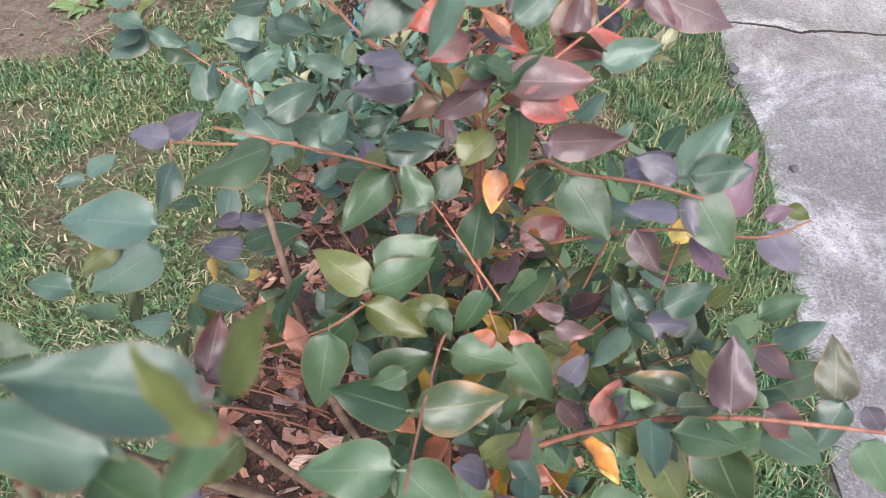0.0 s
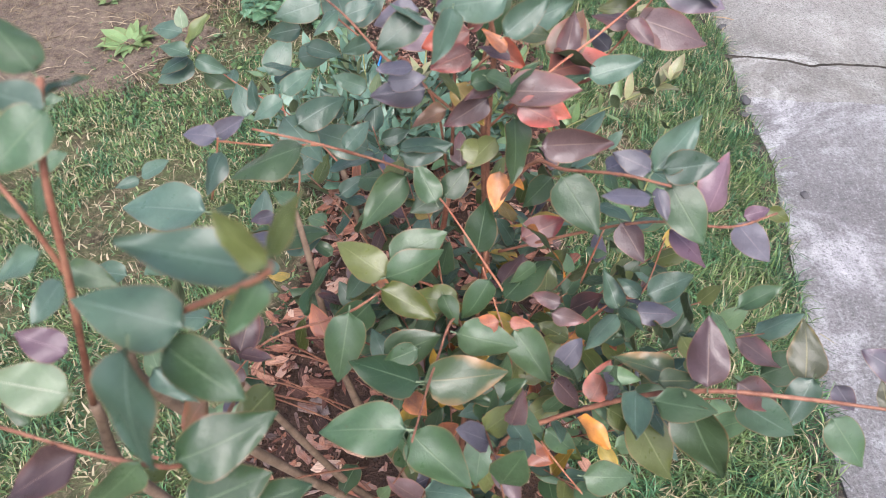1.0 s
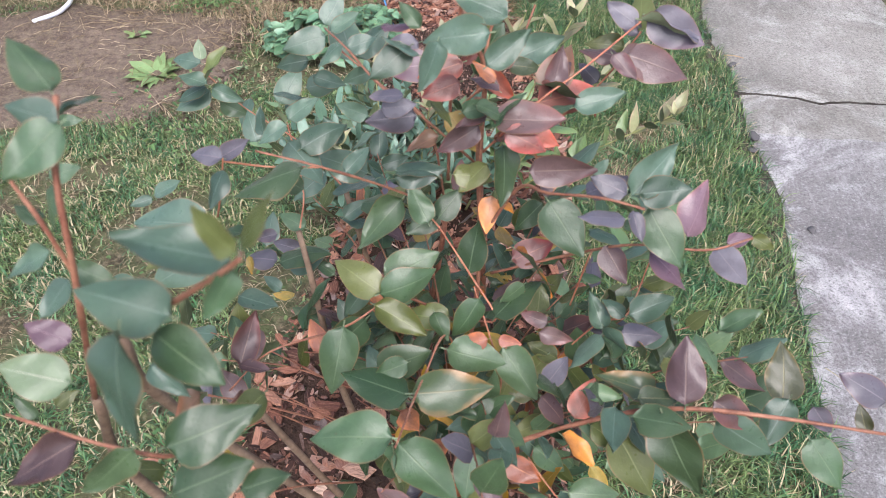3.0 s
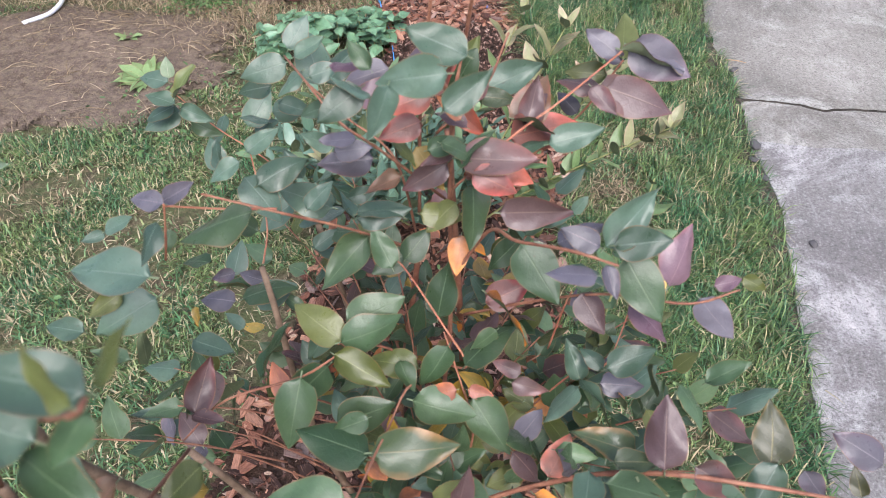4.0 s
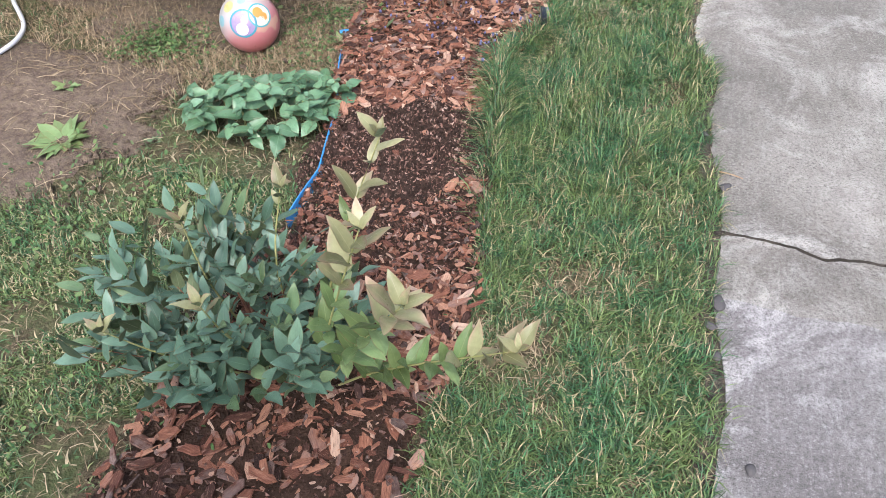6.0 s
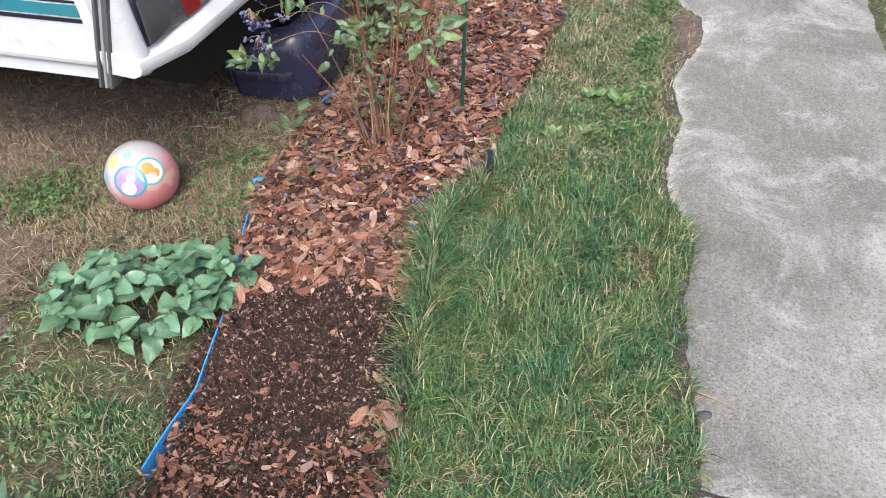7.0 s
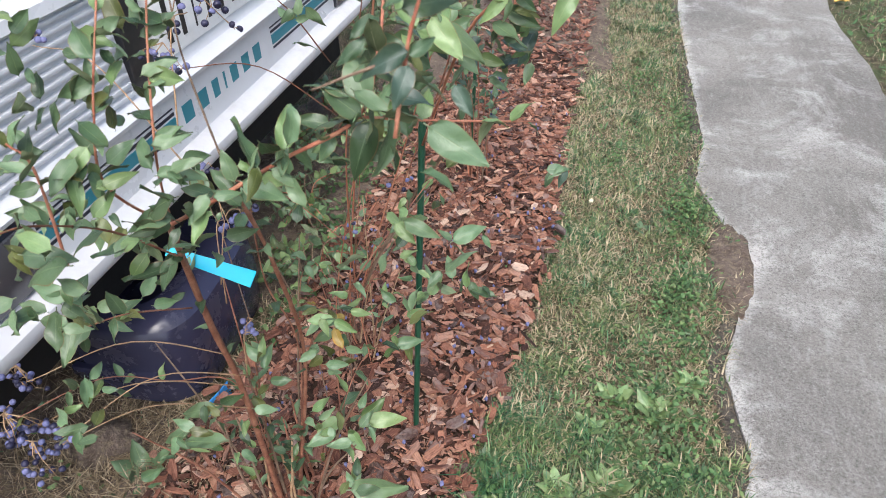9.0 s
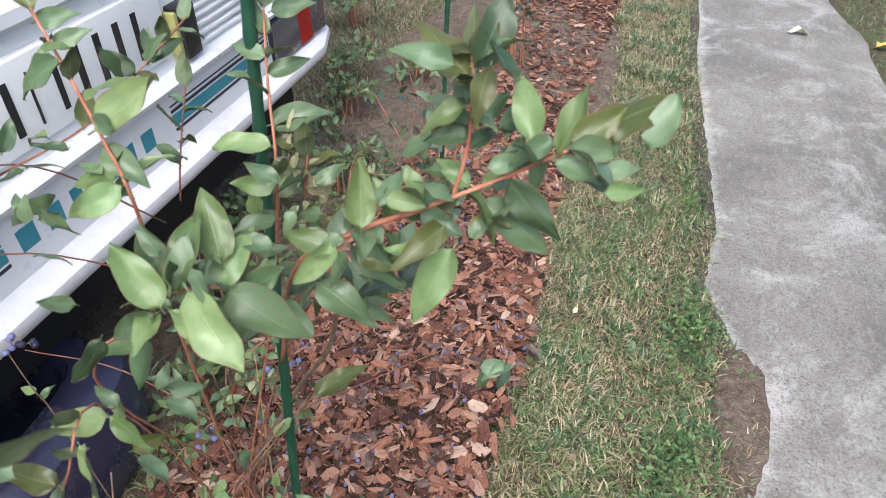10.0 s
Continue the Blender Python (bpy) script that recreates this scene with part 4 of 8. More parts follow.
def build_large_bush():
    rng = random.Random(11)
    bush = thing("blueberry_bush", "blueberry bush with green, plum and orange autumn leaves on red twigs", "bush", (-0.22, 0.33, 0.0))
    o = bush.matrix_world.translation
    feet = [((-0.22, 0.33, 0.0), (-0.225, 0.32, 0.25), (-0.217, 0.309, 0.533)), ((-0.21, 0.31, 0.0), (-0.2, 0.25, 0.25), (-0.195, 0.2, 0.42), (-0.199, 0.166, 0.5)), ((-0.24, 0.35, 0.0), (-0.29, 0.4, 0.3), (-0.25, 0.407, 0.7)),
            ((-0.2, 0.36, 0.0), (-0.2, 0.4, 0.4), (-0.223, 0.426, 0.82)), ((-0.26, 0.32, 0.0), (-0.34, 0.22, 0.3), (-0.404, 0.151, 0.68)), ((-0.27, 0.31, 0.0), (-0.4, 0.12, 0.35), (-0.44, 0.05, 0.7), (-0.427, 0.043, 0.83)),
            ((-0.25, 0.35, 0.0), (-0.33, 0.44, 0.35), (-0.387, 0.474, 0.649)), ((-0.28, 0.3, 0.0), (-0.36, 0.18, 0.4), (-0.42, 0.09, 0.75), (-0.404, 0.06, 0.874)), ((-0.24, 0.3, 0.0), (-0.36, 0.3, 0.4), (-0.41, 0.36, 0.68))]
    for k, f in enumerate(feet):
        add_branch(bush, f, 0.0062, 0.0034, BARK_GREY if k > 3 else BARK_RED, k, "stem")
    for k, (pts, r0, r1) in enumerate(HEAD_STEMS):
        add_branch(bush, pts, r0, r1, BARK_PINK if r0 < 0.0014 else BARK_RED, 40 + k)
    for spray in SPRAYS:
        for tone, bx, by, bz, tx, ty, tz in spray:
            put_leaf(bush, (bx / 1000, by / 1000, bz / 1000), (tx / 1000, ty / 1000, tz / 1000), tone, rng)
    rows = []
    for k in range(84):
        g, r = rng.uniform(0, 2 * math.pi), rng.uniform(0.05, 0.28)
        z0 = rng.uniform(0.24, 0.56)
        a = Vector((-0.23 + 0.4 * r * math.cos(g), 0.31 + 0.4 * r * math.sin(g), z0))
        b = Vector((-0.23 + r * math.cos(g), 0.31 + r * math.sin(g), z0 + rng.uniform(0.05, 0.16)))
        pts = [a, (a + b) / 2 + Vector((0, 0, 0.02)), b]
        if k % 2:
            add_branch(bush, pts, 0.0012, 0.0007, BARK_RED, k, "twig")
        rows += twig_leaves(pts, 6, 0.042, rng)
    inner = len(rows)
    for k in range(60):  # the wide outer skirt of the bush
        g = rng.uniform(0, 2 * math.pi)
        r = rng.uniform(0.2, 0.34)
        b = Vector((-0.25 + r * math.cos(g), 0.3 + 0.85 * r * math.sin(g), rng.uniform(0.42, 0.70)))
        a = Vector((-0.24 + 0.5 * r * math.cos(g), 0.31 + 0.45 * r * math.sin(g), b.z - rng.uniform(0.06, 0.16)))
        if b.y < 0.03:
            continue
        pts = [a, a.lerp(b, 0.5) + Vector((0, 0, 0.015)), b]
        if k % 2:
            add_branch(bush, pts, 0.0012, 0.0007, BARK_RED, 200 + k, "twig")
        rows += twig_leaves(pts, 6, 0.046, rng)

    def in_gap(p):
        """Two bare shafts between the stems."""
        for a, b, r in ((Vector((-0.54, 0.49, 0.0)), Vector((-0.30, 0.06, 0.80)), 0.085), (Vector((-0.58, 0.84, 0.0)), Vector((-0.40, 0.36, 0.62)), 0.05)):
            q = min(max((p - a).dot(b - a) / (b - a).length_squared, 0), 1)
            if (p - a.lerp(b, q)).length < r:
                return True
        return False

    for group, tones in ((rows[:inner], "gggbgocmooggbcyOOy"), (rows[inner:], "gggbbgocmpogggbbcg")):
        kept = [(p - o, q - o, f) for p, q, f in group if not in_gap(p.lerp(q, 0.6))]
        tagged(part("foliage", foliage_mesh("foliage", kept, tones, rng), None, bush), kind="stuff")


build_large_bush()


# ---------------------------------------------------------------- the young bush
YOUNG_SHAPES = [dict(width=0.42, fold=0.14, droop=0.10, belly=1.03), dict(width=0.38, fold=-0.06, droop=0.15, belly=1.06, twist=0.2), dict(width=0.45, fold=0.08, droop=0.05, belly=1.00, twist=-0.2)]
YOUNG_LEAVES = {t: leaf_meshes("leaf", [LEAF_MATS[t], UNDER], YOUNG_SHAPES) for t in "klvc"}


def build_young_bush():
    rng = random.Random(5)
    bush = thing("young_blueberry_bush", "young blueberry bush, blue-green with pale pink shoot tips", "bush", (-0.36, 1.2, 0.0))
    o = bush.matrix_world.translation

    def hang(p, q, f, tone):
        ob = new("leaf", rng.choice(YOUNG_LEAVES[tone]))
        ob.parent = bush
        ob.matrix_basis = Matrix.Translation(-o) @ leaf_pose(p, q, f)

    shoots = [((-0.28, 1.15, 0.0), (-0.14, 1.08, 0.3), (0.0, 0.99, 0.57), 24), ((-0.26, 1.17, 0.0), (-0.1, 1.12, 0.2), (0.14, 1.08, 0.40), 26), ((-0.3, 1.18, 0.0), (-0.2, 1.12, 0.3), (-0.09, 1.08, 0.60), 16),
              ((-0.32, 1.22, 0.0), (-0.25, 1.28, 0.3), (-0.15, 1.32, 0.57), 14), ((-0.38, 1.17, 0.0), (-0.39, 1.08, 0.25), (-0.36, 1.02, 0.42), 10), ((-0.42, 1.2, 0.0), (-0.5, 1.2, 0.22), (-0.51, 1.2, 0.40), 8),
              ((-0.35, 1.22, 0.0), (-0.38, 1.26, 0.25), (-0.36, 1.31, 0.42), 8), ((-0.4, 1.15, 0.0), (-0.5, 1.04, 0.2), (-0.55, 0.98, 0.34), 7)]
    for k, (*pts, count) in enumerate(shoots):
        add_branch(bush, pts, 0.003, 0.0011, BARK_LIME, k, "shoot")
        pale = 0.72 if k < 2 else (0.5 if k < 4 else 0.7)
        for j, (p, q, f) in enumerate(twig_leaves(pts, count, 0.068 if k < 4 else 0.046, rng, 0.75, 0.36, 0.5, False)):
            hang(p, q, f, "k" if j > count * pale else ("l" if k < 4 else "v"))
        top = Vector(pts[-1])
        for j in range(4):
            g = j * 2.4 + k
            way = Vector((math.cos(g) * 0.6, math.sin(g) * 0.6, 0.6 + 0.2 * j)).normalized()
            hang(top, top + way * rng.uniform(0.04, 0.062) * (1 - 0.12 * j), (way.x * -0.6, way.y * -0.6 - 0.2, 0.8), "k")
    rows = []
    for k in range(130):
        g, r = rng.uniform(0, 2 * math.pi), 0.34 * math.sqrt(rng.random())
        z0 = rng.uniform(0.06, 0.20)
        a = Vector((-0.46 + 0.6 * r * math.cos(g), 1.19 + 0.5 * r * math.sin(g), z0))
        b = Vector((-0.46 + r * math.cos(g), 1.18 + 0.72 * r * math.sin(g), z0 + rng.uniform(0.06, 0.14)))
        rows += twig_leaves([a, (a + b) / 2, b], 6, 0.062, rng, 0.75, 0.1, 0.6)
        if k % 5 == 0:
            add_branch(bush, [(-0.42, 1.2, 0.0), a, b], 0.0016, 0.0008, BARK_RED, k, "twig")
    me = foliage_mesh("foliage", [(p - o, q - o, f) for p, q, f in rows], "vvvvvc", rng, shapes=YOUNG_SHAPES)
    tagged(part("foliage", me, None, bush), kind="stuff")


build_young_bush()


def build_low_shoot():
    """The upright green shoot between the two bushes, with its curling tip."""
    rng = random.Random(8)
    bush = thing("blueberry_shoot", "single upright green blueberry shoot with a curling lime tip", "bush", (0.03, 0.70, 0.0))
    pts = [(0.0, 0.50, 0.0), (-0.03, 0.52, 0.25), (-0.01, 0.56, 0.45), (0.01, 0.60, 0.54), (0.028, 0.645, 0.61)]
    add_branch(bush, pts, 0.0026, 0.0010, BARK_LIME, 3, "shoot")
    for j, (p, q, f) in enumerate(twig_leaves(pts, 18, 0.060, rng, 0.85, 0.38, 0.25, False)):
        put_leaf(bush, p, q if j < 14 else p.lerp(q, 0.5), "c" if j < 13 else "l", rng, f)


build_low_shoot()


# ---------------------------------------------------------------- the caravan
VAN_WHITE = make_plain("caravan_white", (0.59, 0.60, 0.61), 0.32, 0.5, (0.42, 0.4, 0.36), 0.35, 5)
VAN_BUMP = make_plain("bumper_white", (0.60, 0.60, 0.60), 0.4, 0.5, (0.36, 0.34, 0.30), 0.5, 8, 0.1)
TEAL = make_plain("teal_stripe", (0.03, 0.19, 0.24), 0.4, 0.5, (0.1, 0.2, 0.22), 0.2)
NAVY = make_plain("navy_stripe", (0.012, 0.014, 0.028), 0.4, 0.5, (0.1, 0.1, 0.11), 0.15)
SMOKE = make_plain("smoked_lamp_plastic", (0.062, 0.060, 0.066), 0.2, 0.6, (0.13, 0.125, 0.12), 0.5, 9)
RED_LENS = make_plain("red_lamp_lens", (0.21, 0.008, 0.006), 0.15, 0.6, (0.07, 0.006, 0.006), 0.8, 26, 0.3)
ORANGE = make_plain("orange_reflector", (0.72, 0.062, 0.010), 0.25, 0.6, (0.42, 0.04, 0.015), 0.5, 30, 0.3)
RUBBER = make_plain("grey_rubber_seal", (0.09, 0.09, 0.095), 0.55, 0.4, (0.2, 0.19, 0.18), 0.5, 30, 0.2)
RUBBER_LIGHT = make_plain("pale_rubber_seal", (0.28, 0.28, 0.28), 0.5, 0.4, (0.16, 0.15, 0.14), 0.5, 30, 0.2)
BLACK = make_plain("black_plastic", (0.014, 0.015, 0.02), 0.32, 0.5, (0.09, 0.08, 0.075), 0.4, 10, 0.15)
TUB_PLASTIC = make_plain("blue_black_plastic", (0.030, 0.031, 0.060), 0.22, 0.5, (0.11, 0.1, 0.1), 0.35, 9, 0.1)
DARK = make_plain("underbody_black", (0.012, 0.011, 0.010), 0.8, 0.3, (0.04, 0.035, 0.03), 0.5, 8, 0.3)
PLATE_WHITE = make_plain("plate_white", (0.70, 0.71, 0.70), 0.35, 0.5, (0.4, 0.4, 0.38), 0.3, 14)
STEEL = make_plain("dull_steel", (0.46, 0.46, 0.44), 0.4, 0.5, (0.2, 0.18, 0.15), 0.6, 60, 0.2, 0.6)
AMBER = make_plain("aged_lamp_lens", (0.34, 0.33, 0.12), 0.25, 0.5, (0.2, 0.19, 0.08), 0.5, 40)
PLATE_BLACK = make_plain("plate_black", (0.012, 0.012, 0.014), 0.4)
BLUE_PLASTIC = make_plain("blue_plastic", (0.06, 0.30, 0.68), 0.35, 0.5, (0.04, 0.12, 0.3), 0.3)
CYAN = make_plain("cyan_plant_label", (0.01, 0.47, 0.66), 0.35, 0.5, (0.02, 0.3, 0.42), 0.3, 20)
STAKE = make_plain("green_plastic_coat", (0.010, 0.058, 0.030), 0.4, 0.5, (0.06, 0.1, 0.06), 0.5, 40, 0.2)
BERRY = make_plain("bloomed_blueberry_skin", (0.155, 0.16, 0.30), 0.65, 0.3, (0.05, 0.045, 0.10), 0.7, 90)
BERRY_DARK = make_plain("dark_blueberry_skin", (0.02, 0.018, 0.045), 0.45, 0.4, (0.08, 0.09, 0.17), 0.6, 60)

VX = -0.872  # plane of the caravan's end panel
Y0, Y1 = 2.335, 4.60


def extrude_profile(profile, y0, y1, n=1, caps=True):
    """A closed (x, z) outline drawn along y."""
    bm = bmesh.new()
    rings = []
    for k in range(n + 1):
        y = y0 + (y1 - y0) * k / n
        rings.append([bm.verts.new((x, y, z)) for x, z in profile])
    m = len(profile)
    for a, b in zip(rings, rings[1:]):
        for i in range(m):
            bm.faces.new((a[i], a[(i + 1) % m], b[(i + 1) % m], b[i]))
    if caps:
        bm.faces.new(rings[0][::-1])
        bm.faces.new(rings[-1])
    bmesh.ops.recalc_face_normals(bm, faces=bm.faces)
    return bm


def slab_on_panel(y0, y1, z0, z1, x0, x1, bevel=0.003, lean=0.0):
    bm = bmesh.new()
    box(bm, x0, x1, y0, y1, z0, z1, bevel)
    if lean:
        for v in bm.verts:
            v.co.x -= lean * (v.co.z - z0)
    return bm


def letter_bars(van, y, z, size, strokes, mat, x):
    """One sign of the model name as a plain block."""
    bm = bmesh.new()
    for ya, za, yb, zb, w in strokes:
        a, b = Vector((x, y + ya * size, z + za * size)), Vector((x, y + yb * size, z + zb * size))
        d = (b - a).normalized()
        s = Vector((0, -d.z, d.y)) * w * size / 2
        vs = [bm.verts.new(p) for p in (a - s, b - s, b + s, a + s)]
        bm.faces.new(vs)
    bmesh.ops.recalc_face_normals(bm, faces=bm.faces)
    out = bmesh.ops.extrude_face_region(bm, geom=bm.faces[:])
    for v in out["geom"]:
        if isinstance(v, bmesh.types.BMVert):
            v.co.x += 0.0015
    bmesh.ops.recalc_face_normals(bm, faces=bm.faces)
    part("lettering", bm, mat, van, smooth=False)


def build_caravan():
    van = thing("caravan", "white caravan end with teal stripes, ribbed panel and smoked rear lamps", "caravan", (0, 0, 0))
    # end shell: outline from the skirt up over the lamp band, a ledge, the plate band and the leaning upper panel
    inner = -3.2
    prof = [(inner, 0.40), (VX - 0.03, 0.40), (VX - 0.004, 0.43), (VX, 0.47), (VX - 0.006, 0.628), (VX + 0.012, 0.640), (VX + 0.016, 0.655), (VX + 0.004, 0.668), (VX - 0.02, 0.674),
            (VX - 0.026, 0.70), (VX - 0.04, 0.86), (VX - 0.022, 0.872), (VX - 0.026, 0.89), (VX - 0.06, 0.905), (VX - 0.10, 1.3), (VX - 0.17, 1.9), (VX - 0.25, 2.3), (VX - 0.5, 2.45), (inner, 2.5)]
    bm = extrude_profile(prof, Y0 + 0.03, Y1 - 0.02, 1)
    edges = [e for e in bm.edges if e.is_boundary is False and abs(e.verts[0].co.y - e.verts[1].co.y) < 1e-6 and min(v.co.x for v in e.verts) > inner + 0.1]
    bmesh.ops.bevel(bm, geom=edges, offset=0.028, segments=4, affect="EDGES", profile=0.5)
    part("body", bm, VAN_WHITE, van)
    # side wall, set in a little from the end moulding
    bm = extrude_profile([(-3.2, 0.352), (VX - 0.135, 0.352), (VX - 0.05, 0.64), (VX + 0.002, 0.80), (VX - 0.01, 0.95), (VX - 0.07, 1.6), (VX - 0.16, 2.2), (-3.2, 2.2)], Y0 + 0.012, Y0 + 0.05)
    part("side_wall", bm, VAN_WHITE, van)
    for z0, z1, mat in ((0.548, 0.560, NAVY), (0.566, 0.601, TEAL), (0.607, 0.614, NAVY)):
        part("stripe", slab_on_panel(Y0 + 0.0095, Y0 + 0.0125, z0, z1, -3.0, VX - 0.135, 0.0), mat, van, smooth=False)
    bm = bmesh.new()
    box(bm, -3.1, VX - 0.105, Y0 + 0.002, Y0 + 0.02, 0.388, 0.398, 0.003)
    part("side_trim", bm, RUBBER_LIGHT, van)
    # upright rubber seal between side and end
    for k, (xx, mat) in enumerate(((-0.135, RUBBER), (-0.118, RUBBER_LIGHT), (-0.104, RUBBER))):
        xs = VX + xx + 0.118
        pts = [(xs - 0.125, 0.345), (xs - 0.085, 0.5), (xs - 0.045, 0.64), (xs + 0.005, 0.80), (xs + 0.0, 0.95), (xs - 0.06, 1.6), (xs - 0.15, 2.2)]
        bm = bmesh.new()
        prev = None
        for x, z in pts:
            ring = [bm.verts.new((x + a, Y0 + b, z)) for a, b in ((-0.0075, 0.03), (-0.0075, -0.002), (-0.003, -0.008), (0.004, -0.008), (0.0075, -0.002), (0.0075, 0.03))]
            if prev:
                for i in range(5):
                    bm.faces.new((prev[i], prev[i + 1], ring[i + 1], ring[i]))
            prev = ring
        bmesh.ops.recalc_face_normals(bm, faces=bm.faces)
        part("seal", bm, mat, van)
    # end moulding corner, below the lamp down to the bumper
    bm = bmesh.new()
    box(bm, VX - 0.10, VX + 0.005, Y0 + 0.0, Y0 + 0.06, 0.36, 1.0, 0.03, 4)
    for v in bm.verts:
        if v.co.z > 0.9:
            v.co.x -= 0.03
    part("corner_moulding", bm, VAN_WHITE, van)
    # bumper: rounded bar along the whole end
    prof = [(VX - 0.06, 0.375), (VX + 0.018, 0.365), (VX + 0.040, 0.378), (VX + 0.050, 0.402), (VX + 0.046, 0.425), (VX + 0.028, 0.442), (VX - 0.002, 0.452), (VX - 0.06, 0.455)]
    bm = extrude_profile(prof, Y0 - 0.005, Y1 + 0.01, 16)
    for v in bm.verts:
        e = min(v.co.y - Y0 + 0.005, Y1 + 0.01 - v.co.y)
        if e < 0.12:
            v.co.x -= 0.05 * (1 - e / 0.12) ** 2
    part("bumper", bm, VAN_BUMP, van)
    # lamps
    for y0, y1, red in ((Y0 + 0.045, 2.87, 2.55), (4.255, Y1 - 0.03, 4.41)):
        bm = slab_on_panel(y0, y1, 0.475, 0.615, VX - 0.03, VX + 0.014, 0.012, 0.04)
        lamp = part("rear_lamp", bm, SMOKE, van, "smoked dark rear lamp")
        part("lamp_frame", slab_on_panel(y0 - 0.008, y1 + 0.006, 0.465, 0.623, VX - 0.03, VX + 0.004, 0.008), NAVY, lamp)
        bm = bmesh.new()
        rings = []
        for k in range(37):  # fluted red glass
            yy, swell = red - 0.015 + 0.073 * k / 36, 0.0022 * abs(math.sin(math.pi * k / 4))
            rings.append([bm.verts.new((x - 0.04 * (z - 0.482), yy, z)) for x, z in ((VX - 0.01, 0.482), (VX + 0.0145 + swell, 0.482), (VX + 0.0145 + swell, 0.608), (VX - 0.01, 0.608))])
        for a, b in zip(rings, rings[1:]):
            for i in range(4):
                bm.faces.new((a[i], a[(i + 1) % 4], b[(i + 1) % 4], b[i]))
        bm.faces.new(rings[0]), bm.faces.new(rings[-1][::-1])
        bmesh.ops.recalc_face_normals(bm, faces=bm.faces)
        part("red_lens", bm, RED_LENS, lamp, "dark red fluted lens")
    # stripes and worn lettering on the lamp band
    for y0, y1 in ((2.90, 3.33), (3.81, 4.24)):
        for z0, z1, mat in ((0.520, 0.528, NAVY), (0.534, 0.566, TEAL), (0.572, 0.580, NAVY), (0.588, 0.592, NAVY)):
            part("stripe", slab_on_panel(y0, y1, z0, z1, VX - 0.012, VX - 0.0005 - 0.03 * (z0 - 0.5), 0.0), mat, van, smooth=False)
    y = 3.355
    for wide in (0.055, 0.052, 0.042, 0.022, 0.048, 0.05, 0.052):
        letter_bars(van, y, 0.507, 0.074, [(0.08, 0.5, wide / 0.074 - 0.12, 0.5, 0.9)], TEAL, VX - 0.0035)
        y += wide + 0.012
    # ribs of the upper panel
    for y0, y1 in ((2.40, 3.25), (3.98, 4.52)):
        for k in range(11):
            z = 0.70 + 0.0155 * k
            back = VX - 0.026 - 0.0014 * k
            bm = slab_on_panel(y0, y1, z, z + 0.0075, back - 0.02, back + 0.0105, 0.0025)
            part("rib", bm, VAN_WHITE, van)
    # plate with bars for its signs, and a dark pocket beside it
    plate = part("number_plate", slab_on_panel(3.36, 3.88, 0.715, 0.835, VX - 0.04, VX - 0.018, 0.004), PLATE_WHITE, van, "white number plate with dark bars")
    yy = 3.40
    for wbar in (0.038, 0.036, 0.012, 0.03, 0.038, 0.038, 0.04, 0.036):
        part("bar", slab_on_panel(yy, yy + wbar * 0.42, 0.737, 0.812, VX - 0.03, VX - 0.0165, 0.0), PLATE_BLACK, plate, smooth=False)
        yy += 0.055
    part("light_pocket", slab_on_panel(3.26, 3.335, 0.70, 0.85, VX - 0.06, VX - 0.016, 0.004), PLATE_BLACK, van, "small black plate lamp housing")
    pocket = part("light_pocket", slab_on_panel(3.905, 3.96, 0.70, 0.79, VX - 0.06, VX + 0.004, 0.004), PLATE_BLACK, van, "small black plate lamp housing")
    part("lamp_lens", slab_on_panel(3.892, 3.905, 0.706, 0.784, VX - 0.045, VX - 0.002, 0.003), AMBER, pocket, "yellowed plate lamp lens")
    # orange triangle
    bm = bmesh.new()
    tri = [bm.verts.new(p) for p in ((VX - 0.03, 2.588, 0.692), (VX - 0.03, 2.762, 0.692), (VX - 0.046, 2.675, 0.845))]
    f = bm.faces.new(tri)
    r = bmesh.ops.extrude_face_region(bm, geom=[f])
    for v in r["geom"]:
        if isinstance(v, bmesh.types.BMVert):
            v.co.x += 0.022
    bmesh.ops.recalc_face_normals(bm, faces=bm.faces)
    bmesh.ops.bevel(bm, geom=[e for e in bm.edges if abs(e.verts[0].co.x - e.verts[1].co.x) > 0.015], offset=0.012, segments=4, affect="EDGES")
    bmesh.ops.bevel(bm, geom=[e for e in bm.edges if e.is_manifold and e.calc_face_angle(0) > 0.8], offset=0.002, segments=2, affect="EDGES")
    trio = part("reflector_triangle", bm, ORANGE, van, "orange-red warning triangle reflector")
    bm = bmesh.new()
    rim = [bm.verts.new(p) for p in ((VX - 0.03, 2.580, 0.687), (VX - 0.03, 2.770, 0.687), (VX - 0.046, 2.675, 0.852))]
    f = bm.faces.new(rim)
    for v in bmesh.ops.extrude_face_region(bm, geom=[f])["geom"]:
        if isinstance(v, bmesh.types.BMVert):
            v.co.x += 0.019
    bmesh.ops.recalc_face_normals(bm, faces=bm.faces)
    bmesh.ops.bevel(bm, geom=[e for e in bm.edges if abs(e.verts[0].co.x - e.verts[1].co.x) > 0.012], offset=0.014, segments=4, affect="EDGES")
    part("triangle_frame", bm, STEEL, trio)
    for yy, zz in ((2.675, 0.775), (2.675, 0.722)):
        bm = bmesh.new()
        bmesh.ops.create_cone(bm, cap_ends=True, segments=12, radius1=0.005, radius2=0.0035, depth=0.004, matrix=Matrix.Translation((VX - 0.008 - 0.105 * (zz - 0.692), yy, zz)) @ Matrix.Rotation(radians(90), 4, "Y"))
        part("screw", bm, STEEL, trio)
    # floor pan, set low to shade the ground below, and wheel, dark below
    bm = bmesh.new()
    box(bm, -3.1, VX - 0.12, Y0 + 0.35, Y1 - 0.06, 0.20, 0.42, 0.01)
